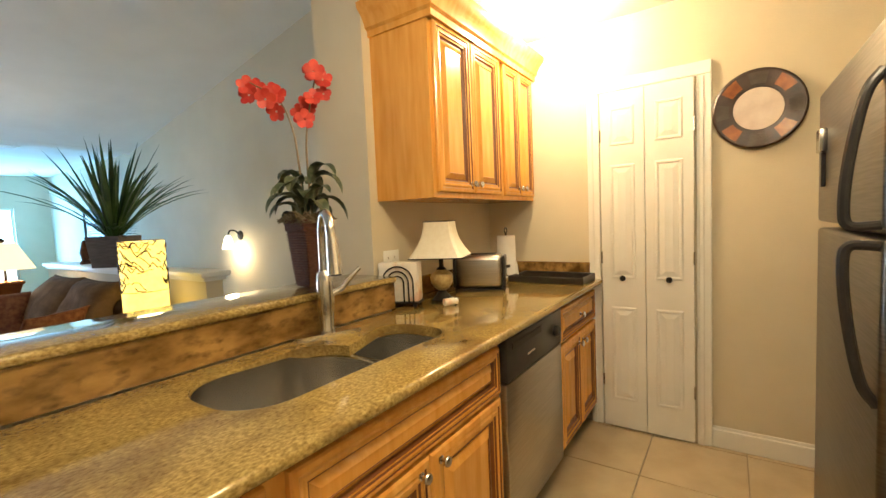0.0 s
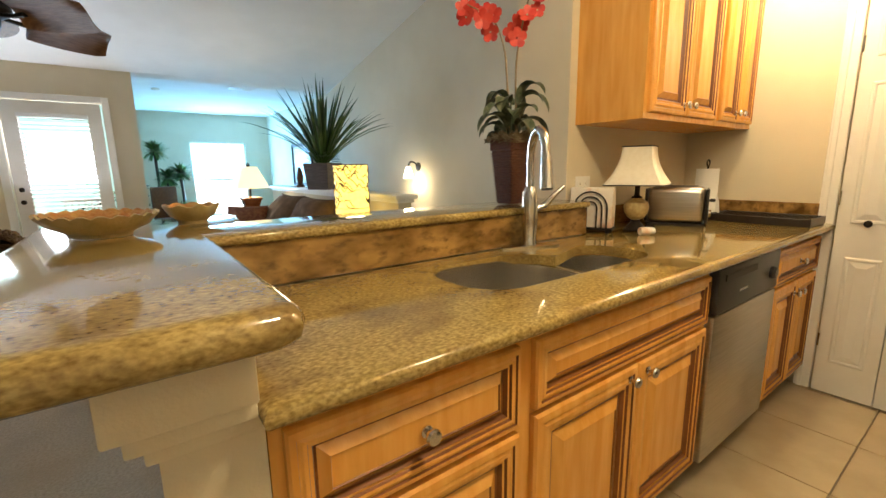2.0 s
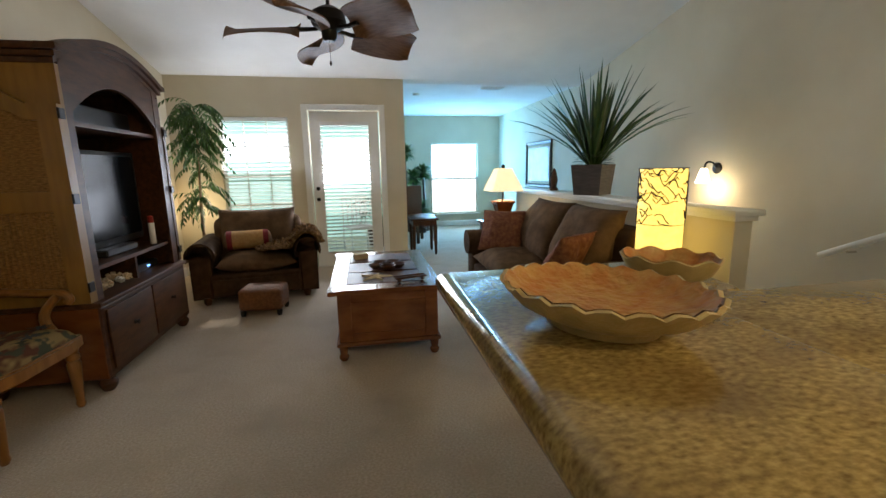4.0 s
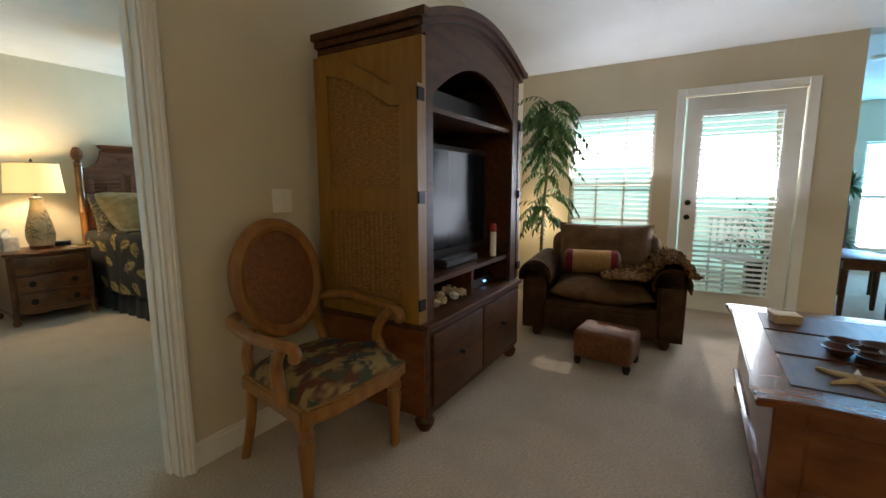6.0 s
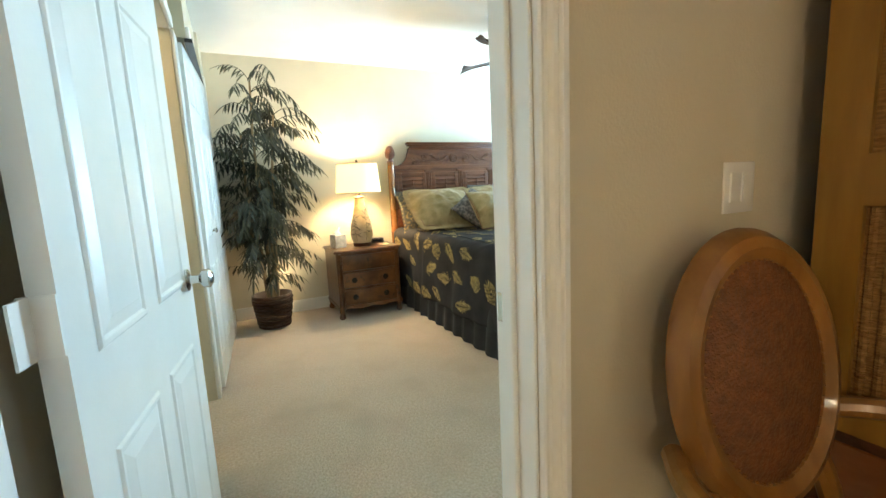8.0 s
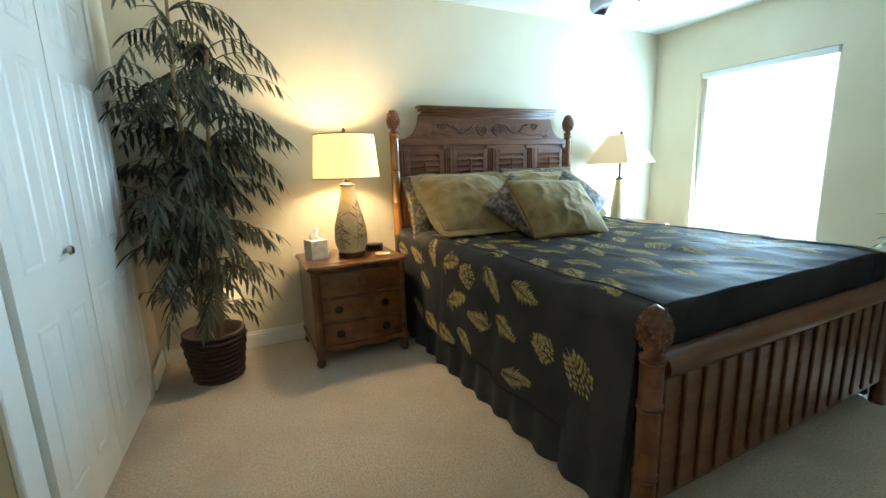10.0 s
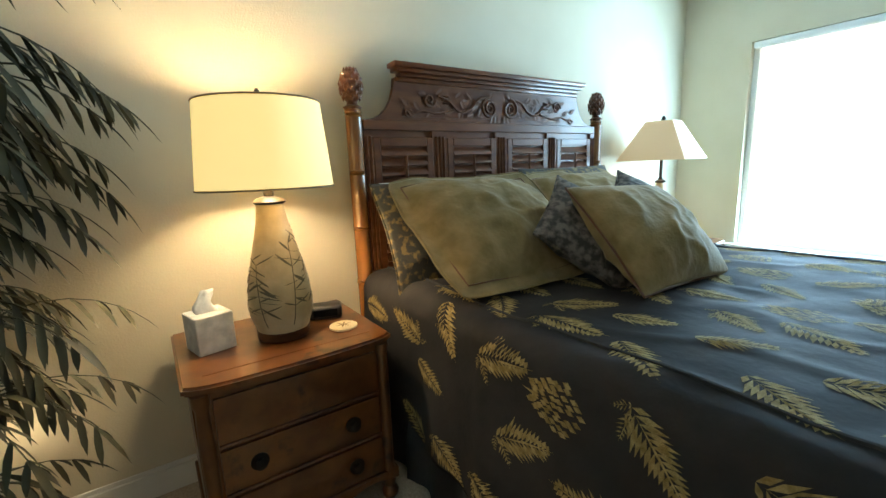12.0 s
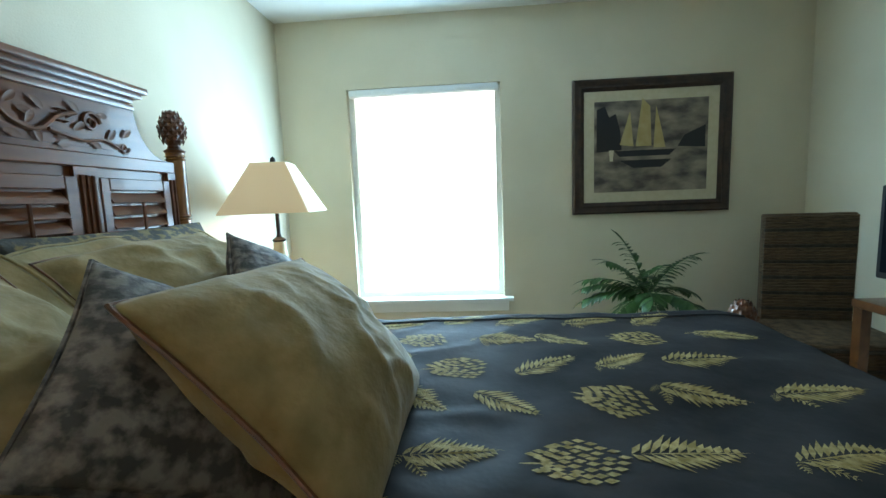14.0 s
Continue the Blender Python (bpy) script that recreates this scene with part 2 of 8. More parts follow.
M_black = mat("black_plastic", (0.015, 0.014, 0.014), 0.32, color2=(0.022, 0.02, 0.02), scale=30)
M_iron = mat("black_iron", (0.02, 0.016, 0.013), 0.45, 0.6)
M_white = mat("white_paper", (0.80, 0.79, 0.76), 0.8, color2=(0.84, 0.83, 0.80), scale=20, bump=0.2, bump_scale=70)
M_plastic = mat("ivory_plastic", (0.84, 0.82, 0.76), 0.4)
M_napkin = mat("printed_napkins", (0.80, 0.74, 0.66), 0.85, color2=(0.72, 0.42, 0.26), scale=14, detail=2, contrast=(0.55, 0.75))
M_shade = mat("cream_shade_cloth", (0.80, 0.74, 0.60), 0.8, color2=(0.84, 0.79, 0.66), scale=60)
M_glow = mat("lit_shade_cloth", (0.80, 0.62, 0.34), 0.8, emit=(1.0, 0.75, 0.27), power=1.2)
M_glow_soft = mat("lit_parchment_shade", (0.85, 0.76, 0.55), 0.8, emit=(1.0, 0.80, 0.48), power=1.2)
# emission paints the warm light on this shade, besides its weak bulb
M_glow_dim = mat("painted_glow_parchment", (0.60, 0.50, 0.35), 0.8, emit=(1.0, 0.68, 0.32), power=0.40)
M_amber = mat("glowing_amber_glass", (0.8, 0.6, 0.2), 0.5, color2=(0.9, 0.75, 0.35), scale=20, emit=(1.0, 0.70, 0.14), power=1.7)
M_bulb = mat("frosted_lit_glass", (0.9, 0.85, 0.7), 0.4, emit=(1.0, 0.86, 0.6), power=14)
M_oak = mat("honey_oak", (0.21, 0.084, 0.015), 0.35, color2=(0.29, 0.128, 0.027), scale=6, stretch=(4, 4, 0.8), detail=6, bump=0.05, bump_scale=40, coat=0.2)
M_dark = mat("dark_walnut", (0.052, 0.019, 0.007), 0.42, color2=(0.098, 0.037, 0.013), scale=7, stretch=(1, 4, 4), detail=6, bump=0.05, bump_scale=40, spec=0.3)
M_ochre = mat("ochre_wood", (0.225, 0.108, 0.013), 0.42, color2=(0.285, 0.140, 0.021), scale=6, stretch=(4, 4, 0.6), detail=6, bump=0.05, bump_scale=40)
M_cherry = mat("red_cherry_wood", (0.082, 0.025, 0.009), 0.33, color2=(0.148, 0.050, 0.018), scale=7, stretch=(0.8, 4, 4), detail=6, bump=0.04, bump_scale=40, coat=0.15, spec=0.4)
M_coffee = mat("chestnut_wood", (0.130, 0.038, 0.010), 0.25, color2=(0.20, 0.066, 0.019), scale=7, stretch=(4, 0.8, 2), detail=6, coat=0.4)
M_stand = mat("burl_walnut", (0.085, 0.027, 0.0075), 0.30, color2=(0.165, 0.060, 0.016), scale=10, detail=8, spots=((0.05, 0.02, 0.01), 13, 0.60, 0.7), coat=0.3)
M_cane = mat("woven_rattan", (0.185, 0.088, 0.022), 0.6, color2=(0.34, 0.180, 0.058), scale=75, detail=6, stretch=(1, 0.5, 2.2), bump=0.6, bump_scale=130, contrast=(0.35, 0.65), spec=0.25)
M_leather = mat("embossed_brown_leather", (0.125, 0.043, 0.012), 0.42, color2=(0.20, 0.072, 0.022), scale=45, bump=0.5, bump_scale=130)
M_tapestry = mat("palm_tapestry", (0.27, 0.185, 0.075), 0.9, color2=(0.105, 0.042, 0.024), scale=9, detail=2, contrast=(0.46, 0.54), bump=0.3, bump_scale=220, stretch=(0.8, 1.5, 1), spots=((0.060, 0.064, 0.040), 11, 0.54, 0.60), spec=0.15)
M_tap_green = mat("tapestry_green", (0.045, 0.05, 0.05), 0.9)
M_sofa = mat("brown_suede", (0.045, 0.023, 0.011), 0.85, color2=(0.075, 0.040, 0.020), scale=12, detail=4, bump=0.3, bump_scale=60, spec=0.15)
M_sofa_lt = mat("taupe_suede", (0.100, 0.058, 0.031), 0.85, color2=(0.165, 0.099, 0.054), scale=10, detail=4, bump=0.3, bump_scale=60, spec=0.15)
M_rust = mat("rust_brocade", (0.15, 0.042, 0.022), 0.8, color2=(0.26, 0.105, 0.045), scale=30, detail=4, bump=0.3, bump_scale=150)
M_fur = mat("tan_throw", (0.24, 0.135, 0.055), 0.95, color2=(0.11, 0.058, 0.026), scale=24, detail=6, bump=1.0, bump_scale=60, spec=0.1)
M_leaf = mat("dark_green_leaf", (0.022, 0.045, 0.016), 0.45, color2=(0.045, 0.085, 0.028), scale=6, island=0.4)
M_bamboo_leaf = mat("dusty_green_leaf", (0.030, 0.031, 0.014), 0.6, color2=(0.078, 0.074, 0.038), scale=5, island=0.5)
M_grass = mat("fresh_green_blade", (0.020, 0.055, 0.014), 0.4, color2=(0.055, 0.105, 0.025), scale=6, island=0.4)
M_silk = mat("bright_silk_leaf", (0.035, 0.095, 0.020), 0.5, color2=(0.10, 0.19, 0.045), scale=6, island=0.4)
M_stem = mat("pale_stem", (0.22, 0.15, 0.07), 0.7, color2=(0.32, 0.23, 0.12), scale=20, stretch=(1, 1, 0.4))
M_petal = mat("red_petal", (0.42, 0.022, 0.018), 0.5, color2=(0.55, 0.06, 0.035), scale=25, island=0.25)
M_moss = mat("dry_moss", (0.13, 0.09, 0.045), 0.95, color2=(0.26, 0.20, 0.12), scale=40, bump=0.8)
M_wicker = mat("dark_wicker", (0.030, 0.014, 0.008), 0.5, color2=(0.075, 0.034, 0.018), scale=30, stretch=(1, 1, 3), bump=0.5, bump_scale=120)
M_redwicker = mat("red_brown_wicker", (0.075, 0.022, 0.012), 0.55, color2=(0.13, 0.045, 0.022), scale=40, stretch=(1, 1, 6), bump=0.8, bump_scale=90)
M_glass = mat("window_glass", (1, 1, 1), 0.02, trans=1.0, ior=1.01)
M_blind = mat("white_blind_slat", (0.78, 0.79, 0.78), 0.5)
M_screen = mat("dark_tv_screen", (0.008, 0.010, 0.013), 0.15, spec=0.10)
M_bowl = mat("pale_gold_bowl", (0.52, 0.40, 0.20), 0.3, color2=(0.40, 0.31, 0.13), scale=26, detail=5, bump=0.15)
M_bowl_in = mat("orange_bowl_glaze", (0.42, 0.17, 0.04), 0.4, color2=(0.50, 0.30, 0.10), scale=40, detail=4, bump=0.6, bump_scale=70)
M_shell = mat("starfish", (0.62, 0.47, 0.28), 0.8, color2=(0.7, 0.56, 0.36), scale=60, bump=0.5)
M_planter = mat("grey_brown_wood_planter", (0.045, 0.033, 0.027), 0.6, color2=(0.075, 0.056, 0.045), scale=12, stretch=(1, 1, 5), bump=0.3)
M_daylight = mat("bright_daylight", (1, 1, 1), 1.0, emit=(0.93, 1.0, 1.0), power=3.2)
M_garden = mat("bright_patio_daylight", (0.9, 1, 0.95), 1.0, color2=(0.5, 0.8, 0.6), scale=1.5, emit=(0.42, 0.92, 0.86), power=0.75)
M_clockface = mat("marbled_dial", (0.52, 0.42, 0.36), 0.4, color2=(0.62, 0.53, 0.46), scale=14, detail=5)
M_inlay = mat("burnt_orange_inlay", (0.20, 0.055, 0.010), 0.3, color2=(0.34, 0.105, 0.018), scale=30, detail=4)
M_frame = mat("blackened_wood", (0.022, 0.011, 0.007), 0.35, color2=(0.05, 0.024, 0.014), scale=20, detail=5, bump=0.2, bump_scale=80)
M_cord = mat("dark_cord", (0.03, 0.02, 0.015), 0.6)


def spline(pts, n=6):
    """Points along a Catmull-Rom curve."""
    P = [Vector(p) for p in pts]
    P = [P[0] * 2 - P[1]] + P + [P[-1] * 2 - P[-2]]
    out = []
    for i in range(1, len(P) - 2):
        a, b, c, d = P[i - 1:i + 3]
        for k in range(n):
            t = k / n
            out.append(0.5 * (2 * b + (c - a) * t + (2 * a - 5 * b + 4 * c - d) * t * t + (3 * b - a - 3 * c + d) * t ** 3))
    return out + [P[-2]]


def raised_panel(bm, w, h, frame_w=0.055, t=0.02):
    """A raised-panel door front: faces +x, spans y 0..w and z 0..h, back at x 0."""
    k = min(1.0, (min(w, h) / 2 - 0.018) / 0.105) * frame_w / 0.055
    steps = [(0.0, 0.0), (0.0, t - 0.006), (0.006, t), (0.021, t + 0.002), (0.0235, t - 0.003), (0.028, t - 0.003), (0.035, t + 0.001), (0.045, t), (0.0485, t - 0.006), (0.057, t - 0.005), (0.064, t - 0.015), (0.071, t - 0.015), (0.097, t - 0.001), (0.0995, t - 0.004), (0.104, t - 0.004)]
    rings = []
    for a, x in steps:
        a = a * k
        rings.append([bm.verts.new((x, y, z)) for y, z in ((a, a), (w - a, a), (w - a, h - a), (a, h - a))])
    for n, (r, q) in enumerate(zip(rings, rings[1:])):
        for i in range(4):
            f = bm.faces.new((r[i], r[(i + 1) % 4], q[(i + 1) % 4], q[i]))
            if n in (3, 7, 9, 10, 12):
                f.material_index = 1
    bm.faces.new(rings[-1])
    bm.faces.new(rings[0][::-1])


def panel_front(name, parent, x, y, z, w, h, frame_w=0.055):
    bm = bmesh.new()
    raised_panel(bm, w, h, frame_w)
    ob = part(name, bm, [M_maple, M_maple_dark], parent, smooth=None)
    ob.location = (x, y, z)
    return ob


def knob(parent, loc, direction="x", mtl=None, r=0.016):
    bm = bmesh.new()
    lathe(bm, [(r * 0.75, 0), (r * 0.75, 0.003), (r * 0.38, 0.006), (r * 0.38, 0.014), (r * 0.9, 0.019), (r, 0.024), (r * 0.85, 0.029), (r * 0.3, 0.031)], 16)
    ob = part("knob", bm, mtl or M_chrome, parent, "brushed nickel round knob")
    ob.location = loc
    ob.rotation_euler = {"x": (0, radians(90), 0), "-x": (0, radians(-90), 0), "y": (radians(-90), 0, 0), "-y": (radians(90), 0, 0)}[direction]
    return ob


def rounded(bm, x0, x1, y0, y1, z0, z1, r, seg=3):
    box(bm, x0, x1, y0, y1, z0, z1, bevel=r, seg=seg)


made_before = set(scene.objects)
# ================= kitchen =================
FX = -0.462  # face of the base cabinets
def base_cabinet(label, y0, y1, fronts):
    cab = thing("base_cabinet", label, "cabinet", pose(0, 0, 0), "kitchen base cabinets")
    bm = bmesh.new()
    if "sink" in label:
        for b in ((-1.03, FX, y0, y1, 0.1, 0.6), (FX - 0.04, FX, y0, y1, 0.6, 0.868), (-1.03, FX - 0.04, y0, y0 + 0.018, 0.6, 0.868), (-1.03, FX - 0.04, y1 - 0.018, y1, 0.6, 0.868)):
            box(bm, *b)
    else:
        box(bm, -1.03, FX, y0, y1, 0.1, 0.868)
    part("body", bm, M_maple, cab, smooth=None)
    part("toe_kick", block(-1.03, FX - 0.07, y0, y1, 0.0, 0.1), M_black, cab, smooth=None)
    for kind, a, z, w, h, ky, kz in fronts:
        f = panel_front(kind, cab, FX, a, z, w, h, 0.05 if kind == "drawer" else 0.06)
        if ky is not None:
            knob(f, (0.02, ky, kz))
    return cab


base_cabinet("honey maple drawer base with three raised panel drawers", 0.13, 0.672, [("drawer", 0.15, 0.655, 0.495, 0.19, 0.245, 0.095), ("drawer", 0.15, 0.395, 0.495, 0.245, 0.245, 0.12), ("drawer", 0.15, 0.125, 0.495, 0.255, 0.245, 0.12)])
base_cabinet("honey maple sink base with false drawer and double doors", 0.672, 1.60, [("drawer_front", 0.695, 0.675, 0.885, 0.17, None, None), ("door", 0.695, 0.125, 0.44, 0.535, 0.395, 0.50), ("door", 1.14, 0.125, 0.44, 0.535, 0.045, 0.50)])
base_cabinet("narrow honey maple cabinet beside the dishwasher", 2.235, 2.925, [("drawer", 2.255, 0.675, 0.645, 0.17, 0.32, 0.085), ("door", 2.255, 0.125, 0.32, 0.535, 0.285, 0.48), ("door", 2.58, 0.125, 0.32, 0.535, 0.035, 0.48)])

dw = thing("dishwasher", "stainless dishwasher with black control panel under the counter", "dishwasher")
part("tub", block(-1.03, FX - 0.005, 1.605, 2.23, 0.1, 0.866), M_black, dw, smooth=None)
part("door_panel", block(FX - 0.005, FX + 0.028, 1.61, 2.225, 0.115, 0.69, bevel=0.006, seg=2), M_steel, dw, "stainless lower door panel")
ctl = part("control_panel", block(FX - 0.005, FX + 0.032, 1.61, 2.225, 0.695, 0.862, bevel=0.008, seg=2), M_black, dw, "black control strip")
part("vent", block(FX + 0.032, FX + 0.036, 1.66, 1.95, 0.815, 0.84), M_iron, ctl, smooth=None)
bm = bmesh.new()
lathe(bm, [(0.026, 0), (0.026, 0.012), (0.02, 0.02), (0.006, 0.021)], 20)
d = part("dial", bm, M_black, ctl)
d.location, d.rotation_euler = (FX + 0.032, 2.13, 0.775), (0, radians(90), 0)
part("writing", block(FX + 0.033, FX + 0.0335, 1.80, 1.88, 0.755, 0.763), M_chrome, ctl, "small grey maker's mark bar", smooth=None)
part("kick_plate", block(-0.9, FX - 0.06, 1.61, 2.225, 0.0, 0.1), M_black, dw, smooth=None)

# worktop with two sink cut-outs: built as a plan grid with rounded holes
def rounded_rect(x0, x1, y0, y1, r, n=6):
    pts = []
    for cx, cy, a0 in ((x1 - r, y1 - r, 0), (x0 + r, y1 - r, 90), (x0 + r, y0 + r, 180), (x1 - r, y0 + r, 270)):
        for k in range(n + 1):
            a = radians(a0 + 90 * k / n)
            pts.append((cx + r * math.cos(a), cy + r * math.sin(a)))
    return pts


BOWLS = [rounded_rect(-0.928, -0.595, 0.695, 1.185, 0.135, 8), rounded_rect(-0.865, -0.597, 1.205, 1.505, 0.10, 8)]
_small, _big = BOWLS[1], BOWLS[0]
SINK_HOLE = [(x - 0.004 if x < -0.75 else x + 0.004, y) for x, y in _small[:18]] + [(x, y) for x, y in _big[9:]]


def worktop(bm, outline, holes, z0, z1, nose=0.02):
    """A slab with holes; its outer top edge is rounded over."""
    def loop(pts, z):
        vs = [bm.verts.new((*p, z)) for p in pts]
        return vs, [bm.edges.new((vs[i], vs[(i + 1) % len(vs)])) for i in range(len(vs))]
    def inset(pts, d):
        n, out = len(pts), []
        for i in range(n):
            p0, p1, p2 = Vector(pts[i - 1]), Vector(pts[i]), Vector(pts[(i + 1) % n])
            a, b = (p1 - p0).normalized(), (p2 - p1).normalized()
            na, nb = Vector((-a.y, a.x)), Vector((-b.y, b.x))
            k = (na + nb)
            k = k / max(0.3, k.dot(na))
            out.append(tuple(p1 + k * d))
        return out
    rings = []
    for k in range(7):
        a = math.pi * k / 6
        h = (z1 - z0) / 2
        rings.append(loop(inset(outline, nose * (1 - math.sin(a))), z0 + h - h * math.cos(a)))
    for (r, _), (q, _) in zip(rings, rings[1:]):
        for i in range(len(r)):
            bm.faces.new((r[i], r[(i + 1) % len(r)], q[(i + 1) % len(r)], q[i]))
    for z, ring in ((z0, rings[0]), (z1, rings[-1])):
        es = list(ring[1])
        made = []
        for hole in holes:
            vs, he = loop(hole, z)
            es += he
            made.append(vs)
        bmesh.ops.triangle_fill(bm, edges=es, use_beauty=True)
        if z == z0:
            low = made
        else:
            for a, b in zip(low, made):
                for i in range(len(a)):
                    bm.faces.new((a[i], b[i], b[(i + 1) % len(a)], a[(i + 1) % len(a)]))
    bmesh.ops.recalc_face_normals(bm, faces=bm.faces[:])


bm = bmesh.new()
worktop(bm, [(-1.04, 0.115), (-0.40, 0.115), (-0.40, 2.928), (-1.04, 2.928)], [SINK_HOLE], 0.876, 0.912)
solid("worktop", bm, M_granite, "polished gold brown granite kitchen worktop", "worktop")
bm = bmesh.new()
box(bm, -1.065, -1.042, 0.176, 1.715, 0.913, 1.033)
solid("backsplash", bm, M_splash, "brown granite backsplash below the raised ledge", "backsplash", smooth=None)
bm = bmesh.new()
box(bm, -1.165, -1.04, 1.718, 2.90, 0.876, 0.912)
solid("worktop_back_strip", bm, M_granite, "granite worktop strip along the partition wall", "worktop", smooth=None)
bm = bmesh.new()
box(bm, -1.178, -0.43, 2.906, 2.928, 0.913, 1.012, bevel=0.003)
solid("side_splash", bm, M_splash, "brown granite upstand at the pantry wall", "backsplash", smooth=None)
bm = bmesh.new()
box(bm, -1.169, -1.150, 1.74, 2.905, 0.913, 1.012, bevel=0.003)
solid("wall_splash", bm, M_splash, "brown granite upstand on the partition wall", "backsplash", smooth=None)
bm = bmesh.new()
worktop(bm, [(-1.60, -0.225), (-0.365, -0.225), (-0.338, -0.214), (-0.327, -0.187), (-0.327, 0.130), (-0.338, 0.157), (-0.365, 0.168), (-1.30, 0.17), (-1.34, 0.30), (-1.60, 0.34)], [], 1.014, 1.066, 0.026)
worktop(bm, [(-1.335, 0.10), (-1.025, 0.10), (-1.025, 1.714), (-1.34, 1.714)], [], 1.034, 1.0645, 0.012)
solid("breakfast_bar", bm, M_granite, "polished granite raised breakfast bar with rounded edge", "bar top")
slab("pony_wall", [(-1.19, -1.066, 0.0, 1.715, 0, 1.033), (-1.066, -0.455, 0.0, 0.127, 0, 0.866), (-1.066, -0.455, 0.0, 0.114, 0.866, 1.013)], M_wall, "cream painted pony wall carrying the raised bar")
bm = bmesh.new()
for o, z0, z1 in ((0.050, 0.925, 1.013), (0.032, 0.895, 0.925), (0.014, 0.868, 0.895)):
    box(bm, -1.19 - o, -0.455 + o, 0.0 - o, 0.1148 if z1 > 0.9 else 0.1265, z0, z1, bevel=0.004, seg=2)
solid("bar_molding", bm, M_wall, "cream painted molding below the bar top", "trim", "structure")

# sink
M_sink = mat("satin_steel_basin", (0.64, 0.625, 0.60), 0.22, 1.0, color2=(0.75, 0.735, 0.71), scale=5, stretch=(12, 12, 1), bump=0.02, bump_scale=60)
sink = thing("sink", "undermount double bowl stainless steel sink in the granite", "sink")
for b, depth in zip(BOWLS, (0.22, 0.165)):
    bm = bmesh.new()
    cx, cy = sum(p[0] for p in b) / len(b), sum(p[1] for p in b) / len(b)
    prev = None
    for s, z in ((1.03, 0.0), (0.985, 0.0), (0.978, -0.012), (0.97, -0.05), (0.955, 0.03 - depth), (0.92, 0.008 - depth), (0.85, -depth), (0.12, -0.002 - depth)):
        # the big bowl's rim rises against the stone, and dips at the divider
        ring = [bm.verts.new((cx + (p[0] - cx) * s, cy + (p[1] - cy) * s, (0.874 if s > 1 or depth < 0.17 else 0.903 - 0.03 * min(1.0, max(0.0, (p[1] - 1.02) / 0.1)) if z > -0.03 else 0.88) + z)) for p in b]
        if prev:
            for i in range(len(b)):
                bm.faces.new((prev[i], prev[(i + 1) % len(b)], ring[(i + 1) % len(b)], ring[i]))
        prev = ring
    bm.faces.new(prev)
    bowl = part("bowl", bm, M_sink, sink)
    bm = bmesh.new()
    lathe(bm, [(0.042, 0), (0.042, 0.003), (0.03, 0.003), (0.022, 0.001)], 20, (cx, cy, 0.8785 - depth))
    part("drain", bm, M_chrome, bowl, "round steel drain")

# faucet
fau = thing("faucet", "brushed nickel pull-down kitchen faucet behind the sink", "faucet", pose(-0.985, 1.262, 0.912, 0, 0, -20))
bm = bmesh.new()
prism(bm, [(x * 1.0, y) for x, y in rounded_rect(-0.032, 0.032, -0.13, 0.13, 0.031)], 0, 0.008, "z")
part("deck_plate", bm, M_chrome, fau)
bm = bmesh.new()
lathe(bm, [(0.029, 0.008), (0.029, 0.02), (0.025, 0.03), (0.031, 0.10), (0.033, 0.16), (0.029, 0.215), (0.018, 0.235)], 24)
part("body", bm, M_chrome, fau)
bm = bmesh.new()
tube(bm, spline([(0, 0, 0.22), (0, 0, 0.33), (0.02, -0.004, 0.405), (0.075, -0.012, 0.44), (0.13, -0.02, 0.41), (0.15, -0.022, 0.345)], 8), 0.0165, 16)
part("spout", bm, M_chrome, fau)
bm = bmesh.new()
tube(bm, [(0.15, -0.022, 0.35), (0.154, -0.022, 0.325), (0.162, -0.023, 0.26), (0.165, -0.023, 0.235)], 0.0185, 16, 0.027)
sp = part("spray_head", bm, M_chrome, fau)
bm = bmesh.new()
tube(bm, [(0.165, -0.023, 0.236), (0.166, -0.023, 0.231)], 0.021, 14)
part("nozzle", bm, M_black, sp, "black spray nozzle")
bm = bmesh.new()
tube(bm, spline([(0.01, 0.02, 0.15), (0.02, 0.055, 0.165), (0.03, 0.085, 0.20), (0.035, 0.125, 0.235)], 5), 0.016, 12, 0.007)
part("lever", bm, M_chrome, fau)

# upper cabinets
def upper_cabinet(label, y0, y1):
    cab = thing("upper_cabinet", label, "cabinet", None, "kitchen upper cabinets")
    part("body", block(-1.169, -0.853, y0, y1, 1.415, 2.24), M_maple, cab, smooth=None)
    part("face_frame", block(-0.853, -0.836, y0, y1, 1.415, 2.24), M_maple, cab, smooth=None)
    w = (y1 - y0 - 0.055) / 2
    for i, a in enumerate((y0 + 0.025, y0 + 0.03 + w)):
        f = panel_front("door", cab, -0.836, a, 1.44, w, 0.745, 0.05)
        knob(f, (0.02, w - 0.03 if i == 0 else 0.03, 0.045))
    return cab


upper_cabinet("honey maple wall cabinet with two raised panel doors", 1.772, 2.45)
upper_cabinet("honey maple wall cabinet against the pantry wall", 2.454, 2.925)
bm = bmesh.new()
prof = [(0.0, 2.185), (0.012, 2.185), (0.014, 2.212), (0.028, 2.222), (0.034, 2.245), (0.05, 2.27), (0.075, 2.295), (0.08, 2.32), (0.0, 2.32)]
